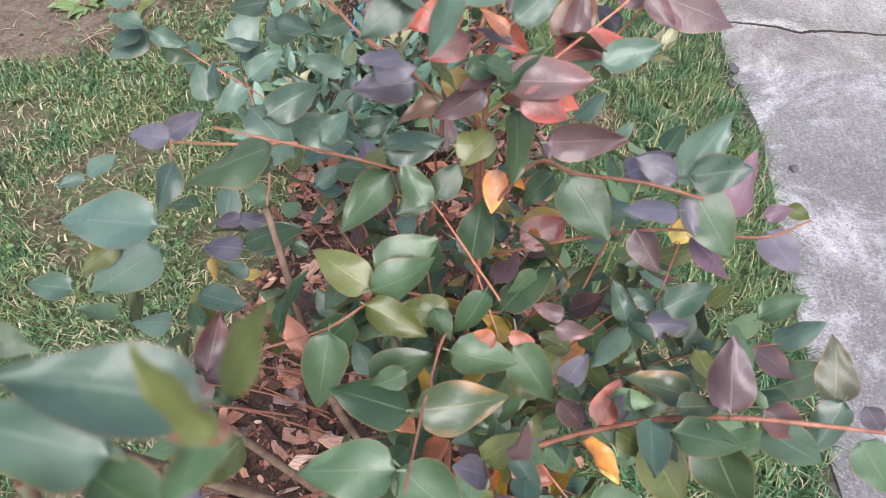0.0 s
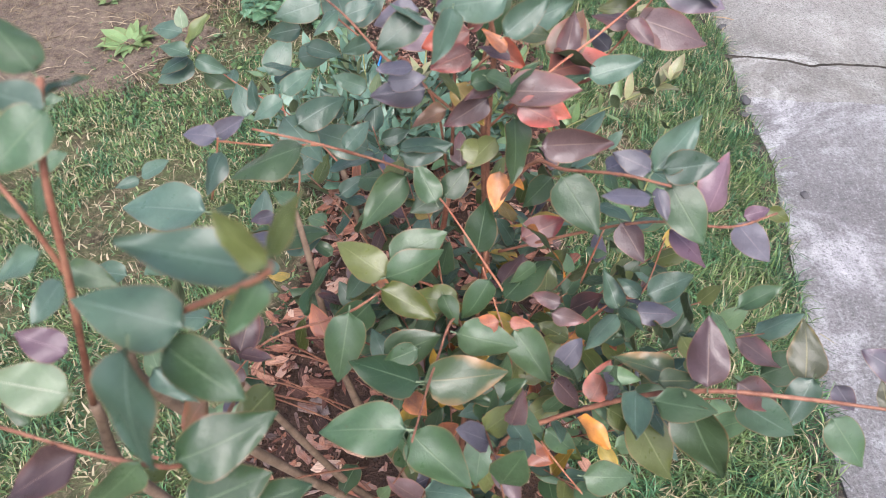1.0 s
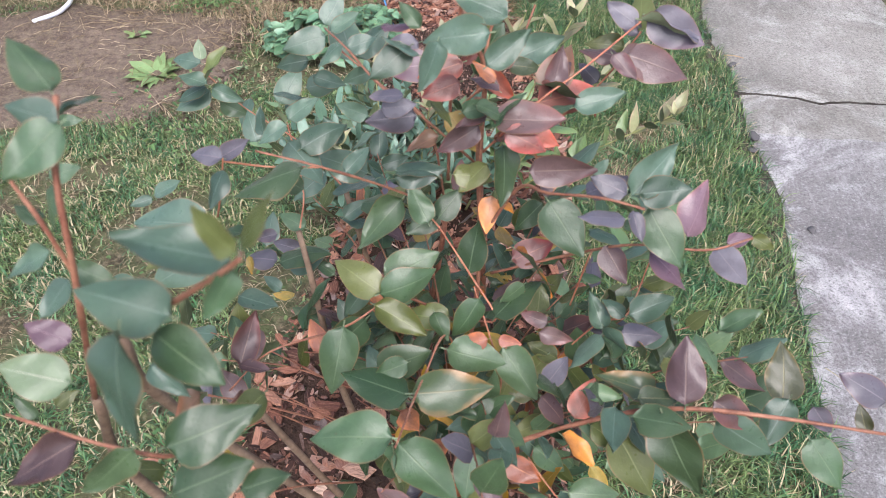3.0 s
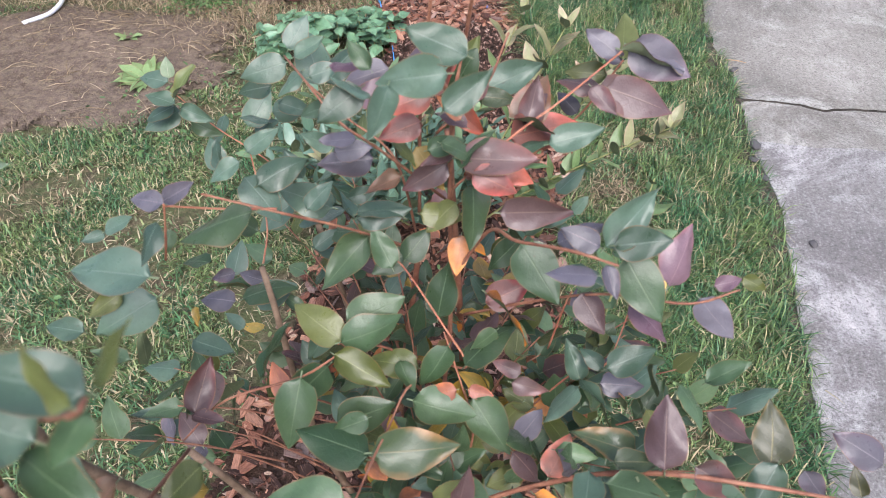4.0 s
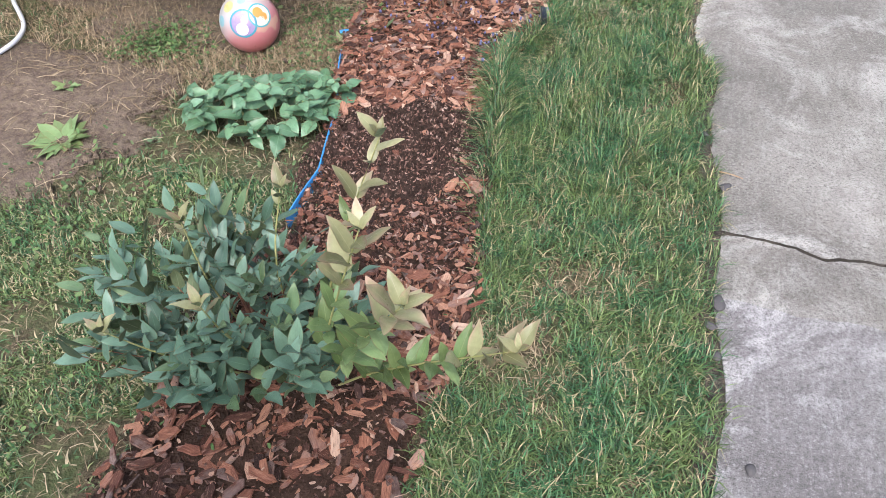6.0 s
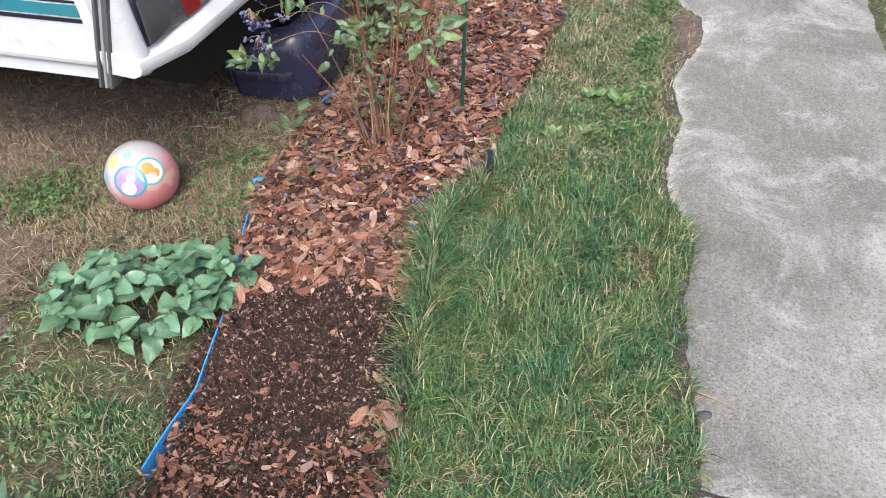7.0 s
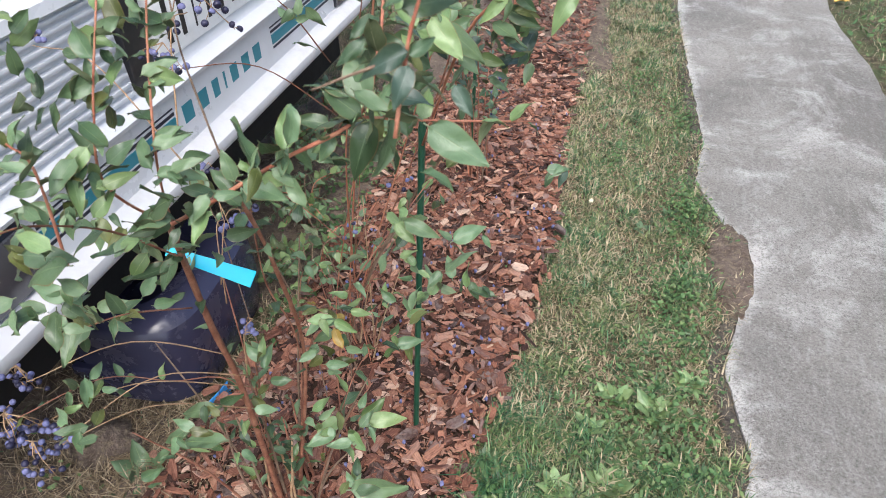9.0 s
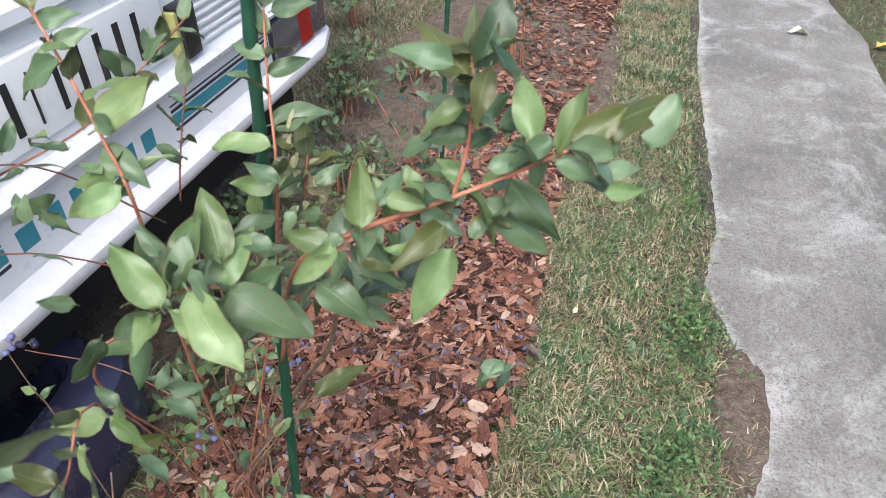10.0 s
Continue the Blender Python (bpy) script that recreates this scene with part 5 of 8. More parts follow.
    part("floor_pan", bm, DARK, van)
    bm = bmesh.new()
    bmesh.ops.create_cone(bm, cap_ends=True, segments=32, radius1=0.29, radius2=0.29, depth=0.18, matrix=Matrix.Translation((-2.6, Y0 + 0.22, 0.29)) @ Matrix.Rotation(radians(90), 4, "X"))
    bmesh.ops.bevel(bm, geom=bm.edges[:], offset=0.02, segments=2, affect="EDGES")
    # the heights of the lower bands, settled from the first layout
    low = (0.0, 0.30, 0.345, 0.365, 0.455, 0.475, 0.615, 0.628, 0.674, 0.70, 0.845, 0.89, 1.0, 2.5)
    high = (0.0, 0.37, 0.44, 0.475, 0.54, 0.54, 0.655, 0.664, 0.694, 0.703, 0.885, 0.935, 1.04, 2.52)
    for ob in van.children_recursive:
        for v in ob.data.vertices:
            v.co.z = float(np.interp(v.co.z, low, high))
    part("wheel", bm, DARK, van)
    return van


build_caravan()


def build_tub():
    """A black plastic trough with a thick rolled rim under the caravan's bumper."""
    tub = thing("plastic_tub", "black plastic tub standing under the caravan bumper", "tub", (-0.98, 3.1, 0.0))
    bm = bmesh.new()
    L, W = 0.24, 0.19
    rings = []
    for z, g, off in ((0.0, 0.90, 0), (0.02, 0.97, 0), (0.12, 1.0, 0), (0.20, 0.98, 0), (0.235, 0.94, 0), (0.256, 0.86, -0.01), (0.262, 0.76, -0.025), (0.255, 0.66, -0.04), (0.235, 0.60, -0.045), (0.08, 0.58, -0.045)):
        ring = []
        for k in range(40):
            a = 2 * math.pi * k / 40
            c, s = math.cos(a), math.sin(a)
            p = 0.55
            ring.append(bm.verts.new((math.copysign(abs(c) ** p, c) * W * g + off, math.copysign(abs(s) ** p, s) * L * g, z)))
        rings.append(ring)
    for a, b in zip(rings, rings[1:]):
        for k in range(40):
            bm.faces.new((a[k], a[(k + 1) % 40], b[(k + 1) % 40], b[k]))
    bm.faces.new(rings[0][::-1]), bm.faces.new(rings[-1])
    bmesh.ops.recalc_face_normals(bm, faces=bm.faces)
    part("shell", bm, TUB_PLASTIC, tub)
    bm = bmesh.new()
    box(bm, -W * 0.55, W * 0.55, -L - 0.012, -L + 0.02, 0.10, 0.135, 0.008)
    part("grip", bm, TUB_PLASTIC, tub)
    tub.matrix_world = pose(-0.985, 3.24, 0.0, 0, 0, 4)


build_tub()


# ---------------------------------------------------------------- the ball
def build_ball():
    k = Mat("printed_ball_vinyl", 0.28, 0.5)
    pos = k.coords()
    sep = k.n.new("ShaderNodeSeparateXYZ")
    k.link(pos, sep.inputs[0])
    band = k.math("ADD", k.math("SUBTRACT", k.math("MULTIPLY", sep.outputs[2], 0.9), k.math("MULTIPLY", sep.outputs[0], 0.55)), k.math("MULTIPLY", k.math("SUBTRACT", k.noise(7, 3, 0.5, pos), 0.5), 0.05))
    base = k.ramp(k.grey(band, -0.11, 0.11), [(0.0, (0.48, 0.13, 0.14)), (0.45, (0.52, 0.22, 0.23)), (0.6, (0.50, 0.34, 0.34)), (0.75, (0.46, 0.42, 0.41)), (1.0, (0.42, 0.43, 0.43))])
    mark = k.noise(16, 2, 0.4, pos)
    base = k.mix(k.grey(mark, 0.62, 0.68, 0, 0.35), base, (0.62, 0.55, 0.32))
    k.colour(k.mix(k.grey(k.noise(40, 4, 0.7, pos), 0.55, 0.75, 0, 0.3), base, (0.45, 0.33, 0.28)))
    R = 0.102
    ball = thing("ball", "pink and white printed play ball lying on dry grass", "ball", (-1.072, 2.405, R))
    bm = bmesh.new()
    bmesh.ops.create_uvsphere(bm, u_segments=48, v_segments=28, radius=R)
    part("skin", bm, k.m, ball)
    prints = [((0.30, -0.86, 0.42), 0.42, (0.30, 0.23, 0.40), (0.06, 0.28, 0.36)), ((0.72, -0.42, 0.55), 0.36, (0.66, 0.60, 0.50), (0.08, 0.36, 0.42))]
    spots = [((0.27, -0.93, 0.25), 0.20, (0.72, 0.71, 0.70)), ((0.34, -0.80, 0.50), 0.12, (0.52, 0.42, 0.58)), ((0.66, -0.42, 0.63), 0.17, (0.70, 0.28, 0.06)), ((0.80, -0.36, 0.48), 0.13, (0.70, 0.27, 0.05)), ((0.78, -0.48, 0.41), 0.12, (0.72, 0.70, 0.66)),
             ((-0.3, -0.55, 0.78), 0.2, (0.62, 0.5, 0.2)), ((-0.55, -0.75, 0.35), 0.18, (0.25, 0.45, 0.5)), ((0.1, -0.35, 0.93), 0.14, (0.3, 0.5, 0.55))]

    def cap(centre, size, lift, mat, inner=0.0, name="print"):
        c = Vector(centre).normalized()
        a = c.orthogonal().normalized()
        b = c.cross(a)
        bm = bmesh.new()
        rings = []
        for q in (inner, (inner + 1) / 2, 1.0):
            rings.append([bm.verts.new((c * math.cos(size * q) + (a * math.cos(g) + b * math.sin(g)) * math.sin(size * q)) * (R + lift)) for g in (2 * math.pi * k / 28 for k in range(28))])
        if inner == 0:
            bmesh.ops.remove_doubles(bm, verts=rings[0], dist=1e-6)
            rings[0] = [next(v for v in bm.verts if v.is_valid and not v.link_faces and (v.co.normalized() - c).length < 1e-4)] * 28
        for r0, r1 in zip(rings, rings[1:]):
            for j in range(28):
                vs = [r0[j], r0[(j + 1) % 28], r1[(j + 1) % 28], r1[j]]
                bm.faces.new(list(dict.fromkeys(vs)))
        bmesh.ops.recalc_face_normals(bm, faces=bm.faces)
        part(name, bm, mat, ball)

    for j, (c, s, rgb, rim) in enumerate(prints):
        cap(c, s, 0.0006, make_plain("print_%d" % j, rgb, 0.3, 0.5, tuple(min(1, v * 1.8) for v in rgb), 0.6, 40))
        cap(c, s * 1.1, 0.0012, make_plain("print_rim_%d" % j, rim, 0.3), 0.86, "print_rim")
    for j, (c, s, rgb) in enumerate(spots):
        cap(c, s, 0.0016, make_plain("spot_%d" % j, rgb, 0.3), 0.0, "print")


build_ball()


# ---------------------------------------------------------------- nettle-like clump
NETTLE_SHAPES = [dict(width=0.66, fold=0.10, droop=0.16, belly=0.9, teeth=0.07, wave=0.03), dict(width=0.60, fold=-0.10, droop=0.30, belly=0.92, teeth=0.07, wave=0.05), dict(width=0.63, fold=0.2, droop=0.02, belly=0.9, teeth=0.07, twist=0.3)]
NETTLE_LEAVES = [mesh_from("leaf", g[0], g[1], [LEAF_MATS["n"], UNDER], True, g[2], g[3]) for g in (leaf_geometry(seed=i + 20, nl=17, **s) for i, s in enumerate(NETTLE_SHAPES))]


def build_nettles():
    rng = random.Random(21)
    clump = thing("nettle_clump", "low clump of fresh green toothed nettle leaves", "weeds", (-0.88, 2.03, 0.0))
    o = clump.matrix_world.translation
    for k in range(64):
        u, v = rng.uniform(-1, 1), rng.uniform(-1, 1)
        if u * u + v * v > 1:
            continue
        x, y = -0.83 + 0.26 * u, 2.05 + 0.16 * v + 0.05 * u
        h = rng.uniform(0.05, 0.14) * (1.1 - 0.5 * (u * u + v * v))
        top = Vector((x + rng.uniform(-0.02, 0.02), y - 0.01, h))
        add_branch(clump, [(x, y, 0.0), ((x + top.x) / 2, y, h * 0.5), top], 0.0018, 0.0012, BARK_LIME, k, "stalk")
        turn = rng.uniform(0, 3.14)
        for tier, (dz, ln) in enumerate(((0.0, 0.026), (-0.006, 0.054), (-0.030, 0.072))):
            if h + dz < 0.02:
                continue
            for side in range(2):
                g = turn + tier * math.pi / 2 + side * math.pi + rng.gauss(0, 0.15)
                b = top + Vector((0, 0, dz))
                tip = b + Vector((math.cos(g), math.sin(g), rng.uniform(-0.25, 0.3))) * ln * rng.uniform(0.75, 1.2)
                ob = new("leaf", rng.choice(NETTLE_LEAVES))
                ob.parent = clump
                ob.matrix_basis = Matrix.Translation(-o) @ leaf_pose(b, tip, (rng.gauss(0, 0.3), rng.gauss(0, 0.3) - 0.15, 1))


build_nettles()


def rosette(name, label, x, y, count, size, tone, seed, rise=0.5, kinds=LEAVES):
    rng = random.Random(seed)
    weed = thing(name, label, "weed", (x, y, 0.0), "weeds in the lawn")
    for k in range(count):
        g = k * 2.4
        ln = size * rng.uniform(0.6, 1.1)
        lift = rng.uniform(0.05, rise)
        put_leaf(weed, Vector((x, y, 0.005)) + Vector((math.cos(g), math.sin(g), 0)) * 0.008, Vector((x, y, 0.005)) + Vector((math.cos(g), math.sin(g), lift)) * ln, tone, rng, (-0.4 * math.cos(g), -0.4 * math.sin(g), 1), kinds=kinds)


rosette("weed_rosette", "pale green rosette weed on bare soil", -1.40, 1.76, 44, 0.098, "l", 3, 0.32, YOUNG_LEAVES)
rosette("weed_rosette", "small green rosette weed on bare soil", -1.12, 1.83, 7, 0.03, "c", 4)
rosette("weed_rosette", "small green rosette weed on bare soil", -1.58, 2.02, 10, 0.05, "l", 6)
for wx, wy, wn, ws in ((0.16, 3.3, 11, 0.05), (0.25, 3.27, 12, 0.055), (0.33, 3.38, 10, 0.045), (0.10, 3.2, 9, 0.045), (0.15, 3.05, 12, 0.055), (0.05, 3.02, 9, 0.045), (-0.11, 3.06, 14, 0.03), (0.28, 4.1, 12, 0.03), (0.33, 3.55, 10, 0.03), (0.2, 4.0, 9, 0.03)):
    rosette("weed_rosette", "low green broad-leaved weed in worn turf", wx, wy, wn, ws, "l" if ws > 0.04 else "c", int(wx * 900 + wy * 70), 0.7)
rosette("dock_weed", "broad-leaved green weed beside the mulch", -0.82, 2.84, 5, 0.09, "c", 18, 0.9)
rosette("dock_weed", "broad-leaved green weed beside the mulch", -0.68, 2.62, 4, 0.085, "c", 8, 0.9)
rosette("dock_weed", "broad-leaved green weed beside the mulch", -0.78, 2.5, 4, 0.06, "l", 9, 0.9)


# ---------------------------------------------------------------- fruiting bushes by the caravan
NARROW = [dict(width=0.46, fold=0.2, droop=0.15, wave=0.05, belly=1.0), dict(width=0.42, fold=-0.12, droop=0.3, wave=0.06, twist=0.5, belly=1.0), dict(width=0.48, fold=0.1, droop=0.05, wave=0.05, twist=-0.4, belly=0.95), dict(width=0.40, fold=0.3, droop=0.4, wave=0.06, belly=1.05), dict(width=0.44, fold=-0.2, droop=0.45, wave=0.05, twist=-0.6, belly=0.95), dict(width=0.47, fold=0.25, droop=-0.1, wave=0.06, twist=0.3, belly=0.98)]
NARROW_LEAVES = {t: leaf_meshes("leaf", [LEAF_MATS[t], UNDER], NARROW) for t in "gbochlywkv"}
BARK_TAN = make_bark("dry_tan_bark", (0.27, 0.16, 0.085), (0.45, 0.32, 0.19), 0.8)


def berry_mesh(mat):
    bm = bmesh.new()
    bmesh.ops.create_uvsphere(bm, u_segments=10, v_segments=7, radius=1.0)
    for v in bm.verts:
        v.co.z *= 0.88
        if v.co.z < -0.75:
            v.co.z += 0.25
    return finish(bm, "berry", mat, True, 60)


BERRIES = [berry_mesh(BERRY), berry_mesh(BERRY), berry_mesh(BERRY_DARK)]


def put_berries(bush, centre, count, spread, rng, size=0.0052, drop=1.0):
    """A hanging cluster: tan stalks that fork down from a knot, each with berries at its end."""
    o = bush.matrix_world.translation
    knot = Vector(centre) + Vector((0, 0, spread * 1.6))
    verts, faces = [], []
    ends = [knot + Vector((rng.gauss(0, spread * 0.8), rng.gauss(0, spread * 0.8), -spread * rng.uniform(0.6, 3.2))) for _ in range(max(2, count // 4))]
    for e in ends:
        v, f = tube([p - o for p in (knot, knot.lerp(e, 0.5) + Vector((rng.gauss(0, 0.004), rng.gauss(0, 0.004), 0.004)), e)], 0.0011, 0.0006, 4)
        k0 = len(verts)
        verts += v
        faces += [tuple(k0 + i for i in q) for q in f]
    for k in range(count):
        e = ends[k % len(ends)]
        base = knot.lerp(e, rng.uniform(0.55, 1.0))
        p = base + Vector((rng.gauss(0, 0.008), rng.gauss(0, 0.008), rng.gauss(-0.003, 0.006)))
        v, f = tube([base - o, p - o], 0.0006, 0.0005, 3)
        k0 = len(verts)
        verts += v
        faces += [tuple(k0 + i for i in q) for q in f]
        ob = new("berry", rng.choice(BERRIES))
        ob.parent = bush
        s = size * rng.uniform(0.75, 1.15)
        ob.matrix_basis = Matrix.Translation(p - o) @ Euler((rng.uniform(-1, 1), rng.uniform(-1, 1), 0)).to_matrix().to_4x4() @ Matrix.Scale(s, 4)
    part("berry_stalks", mesh_from("berry_stalks", verts, faces, BARK_TAN), None, bush)


FRUIT_STEMS = [
    (((-0.498, 2.846, 0.025), (-0.511, 2.842, 0.377), (-0.503, 2.805, 0.569), (-0.476, 2.76, 0.746), (-0.441, 2.715, 0.841)), .0064, .0042, 1),
    (((-0.464, 2.858, 0.029), (-0.431, 2.93, 0.377), (-0.398, 2.849, 0.668), (-0.383, 2.77, 0.857), (-0.362, 2.682, 0.904)), .0044, .0026, 1),
    (((-0.441, 2.715, 0.841), (-0.34, 2.654, 0.926), (-0.255, 2.669, 0.982), (-0.183, 2.695, 1.023), (-0.168, 2.722, 1.081), (-0.171, 2.753, 1.12)), .0026, .0014, 2),
    (((-0.183, 2.695, 1.023), (-0.115, 2.729, 1.01), (-0.038, 2.851, 0.955)), .0016, .0009, 2),
    (((-0.462, 2.874, 0.048), (-0.463, 2.97, 0.356), (-0.478, 2.934, 0.557), (-0.454, 2.904, 0.753)), .0024, .0012, 1),
    (((-0.441, 2.715, 0.841), (-0.436, 2.642, 0.943), (-0.416, 2.638, 1.028), (-0.399, 2.667, 1.122)), .0016, .0010, 2),
    (((-0.438, 2.716, 0.841), (-0.391, 2.668, 0.96), (-0.389, 2.698, 1.06), (-0.387, 2.719, 1.116)), .0016, .0010, 2),
    (((-0.51, 2.785, 0.628), (-0.534, 2.699, 0.692), (-0.554, 2.646, 0.713)), .0015, .0009, 1),
    (((-0.511, 2.842, 0.377), (-0.582, 2.766, 0.467), (-0.636, 2.7, 0.533), (-0.696, 2.601, 0.545)), .0013, .0008, 1),
    (((-0.472, 2.761, 0.746), (-0.491, 2.681, 0.848), (-0.477, 2.581, 0.931), (-0.475, 2.534, 0.953)), .0016, .0010, 1),
    (((-0.429, 2.964, 0.417), (-0.431, 2.913, 0.596), (-0.47, 2.902, 0.756)), .0013, .0008, 0),
    (((-0.394, 2.966, 0.249), (-0.373, 2.998, 0.441), (-0.309, 2.95, 0.602), (-0.236, 3.106, 0.687)), .0020, .0011, 1),
    (((-0.43, 2.867, 0.029), (-0.34, 2.854, 0.336), (-0.302, 2.893, 0.451), (-0.241, 2.903, 0.524)), .0012, .0008, 1),
    (((-0.366, 2.981, 0.338), (-0.306, 2.99, 0.57), (-0.231, 3.163, 0.675)), .0012, .0008, 0),
    (((-0.448, 2.573, 0.895), (-0.445, 2.58, 0.999), (-0.456, 2.574, 1.027)), .0016, .0010, 2),
    (((-0.345, 2.712, 0.934), (-0.365, 2.726, 0.99), (-0.397, 2.759, 1.04), (-0.416, 2.788, 1.081)), .0013, .0009, 0),
    (((-0.1, 2.555, 1.089), (-0.095, 2.579, 1.148), (-0.08, 2.583, 1.196), (-0.074, 2.588, 1.215)), .0016, .0011, 2),
    (((-0.094, 2.573, 1.14), (-0.127, 2.566, 1.128), (-0.158, 2.56, 1.115)), .0013, .0009, 0),
]
SPRAY_SHOOTC = [("c", -265, 2645, 988, -304, 2665, 1025), ("l", -245, 2660, 1000, -245, 2697, 1044), ("c", -189, 2691, 1020, -236, 2684, 1026), ("c", -172, 2685, 1041, -194, 2725, 1097), ("g", -165, 2679, 1029, -177, 2635, 980), ("g", -149, 2684, 1030, -140, 2647, 983), ("c", -108, 2664, 1039, -43, 2655, 1007), ("c", -257, 2655, 981, -223, 2652, 967), ("c", -286, 2649, 967, -233, 2649, 950), ("l", -328, 2639, 937, -332, 2611, 904), ("l", -158, 2706, 900, -131, 2697, 879), ("b", -152, 2696, 1046, -105, 2705, 1041), ("c", -169, 2715, 1074, -133, 2714, 1062), ("c", -170, 2728, 1089, -191, 2712, 1078), ("b", -164, 2759, 1093, -122, 2760, 1081), ("c", -210, 2696, 1000, -221, 2673, 976)]
SPRAY_SHOOTC_2 = [("c", -305, 2655, 949, -333, 2665, 970), ("c", -240, 2699, 981, -208, 2694, 965)]
SPRAY_LEFTC = [("c", -411, 2652, 1075, -442, 2670, 1107), ("c", -421, 2657, 1052, -457, 2633, 1035), ("c", -426, 2682, 1084, -397, 2699, 1096), ("c", -424, 2646, 1024, -401, 2668, 1044), ("c", -469, 2607, 1007, -497, 2611, 1021), ("l", -417, 2618, 1004, -437, 2591, 977), ("c", -425, 2619, 976, -397, 2603, 948), ("c", -383, 2649, 967, -409, 2670, 1000), ("l", -387, 2688, 1047, -343, 2693, 1039), ("c", -392, 2711, 1076, -367, 2734, 1097), ("c", -398, 2706, 1056, -422, 2703, 1060), ("c", -383, 2667, 988, -357, 2686, 1002), ("c", -376, 2647, 962, -326, 2663, 966), ("c", -369, 2652, 934, -418, 2627, 919), ("g", -395, 2664, 893, -419, 2639, 870), ("g", -444, 2532, 941, -386, 2543, 936)]
SPRAY_LEFTC_2 = [("c", -389, 2524, 946, -444, 2507, 943), ("c", -422, 2559, 999, -454, 2545, 992), ("g", -472, 2641, 1049, -488, 2651, 1067), ("c", -482, 2648, 1093, -466, 2668, 1112), ("c", -435, 2621, 1046, -445, 2600, 1023), ("c", -472, 2576, 842, -519, 2575, 857), ("c", -491, 2582, 824, -456, 2576, 805), ("c", -511, 2588, 806, -503, 2555, 763), ("g", -533, 2578, 801, -559, 2556, 783), ("g", -431, 2640, 875, -468, 2615, 857), ("g", -399, 2648, 843, -446, 2620, 824), ("c", -408, 2658, 857, -375, 2678, 871), ("g", -375, 2723, 830, -332, 2743, 839), ("l", -399, 2600, 976, -367, 2618, 988), ("c", -388, 2705, 1100, -416, 2711, 1116)]
SPRAY_LOWC = [("c", -327, 2906, 635, -290, 2938, 662), ("y", -371, 2899, 560, -395, 2901, 571), ("y", -324, 2899, 546, -358, 2884, 539), ("l", -317, 2907, 553, -276, 2911, 545), ("l", -216, 2890, 580, -184, 2906, 589), ("c", -157, 2910, 666, -125, 2951, 704), ("c", -165, 2908, 666, -185, 2884, 644), ("l", -325, 2826, 377, -364, 2785, 341), ("l", -304, 2819, 362, -269, 2797, 325), ("l", -288, 2835, 377, -247, 2870, 406), ("l", -260, 2797, 427, -187, 2819, 429), ("c", -329, 2850, 329, -338, 2887, 375), ("c", -518, 2772, 414, -588, 2743, 400), ("c", -546, 2817, 358, -501, 2845, 377), ("c", -597, 2776, 324, -639, 2739, 293), ("o", -512, 2869, 330, -475, 2845, 289)]
SPRAY_LOWC_2 = [("c", -398, 2933, 610, -376, 2921, 589), ("c", -647, 2684, 549, -631, 2651, 504), ("c", -621, 2680, 536, -593, 2687, 535), ("c", -719, 2746, 167, -671, 2778, 191), ("c", -251, 2924, 473, -197, 2944, 479), ("c", -378, 2886, 467, -412, 2865, 452), ("o", -348, 2881, 452, -302, 2893, 451)]
SPRAY_NEAR95 = [("h", -74, 2586, 1214, -88, 2606, 1242), ("o", -74, 2580, 1206, -80, 2591, 1222), ("o", -85, 2603, 1205, -59, 2621, 1218), ("w", -83, 2602, 1204, -47, 2602, 1191), ("b", -80, 2587, 1200, -114, 2583, 1207), ("b", -86, 2591, 1191, -52, 2591, 1179), ("g", -100, 2598, 1173, -115, 2583, 1160), ("g", -105, 2599, 1160, -60, 2620, 1169), ("b", -94, 2574, 1142, -132, 2553, 1130), ("g", -94, 2573, 1140, -73, 2588, 1151), ("b", -93, 2569, 1135, -99, 2545, 1108), ("g", -96, 2572, 1124, -62, 2579, 1121), ("g", -98, 2577, 1131, -132, 2576, 1141), ("b", -67, 2587, 1116, -49, 2575, 1095), ("g", -130, 2589, 1140, -148, 2571, 1125)]
SPRAY_LAMP8 = [("c", -649, 2757, 800, -712, 2734, 796), ("c", -632, 2759, 796, -630, 2730, 762), ("c", -593, 2766, 791, -579, 2734, 749), ("c", -538, 2774, 781, -524, 2751, 749), ("c", -618, 2773, 808, -668, 2765, 815), ("c", -480, 2839, 836, -457, 2807, 791), ("c", -683, 2544, 738, -753, 2517, 731), ("c", -729, 2584, 706, -766, 2543, 671), ("o", -631, 2491, 760, -620, 2441, 699), ("c", -728, 2589, 712, -718, 2608, 730), ("c", -720, 2583, 702, -690, 2576, 683), ("g", -720, 2580, 697, -683, 2569, 672), ("c", -608, 2669, 684, -672, 2656, 690), ("c", -602, 2667, 680, -603, 2628, 634), ("c", -599, 2676, 688, -599, 2699, 716), ("c", -596, 2709, 678, -552, 2729, 686)]
SPRAY_LAMP8_2 = [("c", -568, 2715, 676, -537, 2733, 686), ("c", -535, 2743, 666, -495, 2759, 671), ("c", -543, 2562, 616, -569, 2548, 608), ("c", -538, 2564, 616, -536, 2537, 584), ("l", -618, 2394, 525, -678, 2394, 546), ("c", -618, 2394, 525, -670, 2371, 517), ("c", -610, 2393, 521, -628, 2371, 502), ("g", -585, 2410, 533, -576, 2377, 491), ("c", -565, 2416, 532, -539, 2408, 514), ("c", -572, 2424, 544, -566, 2447, 569)]
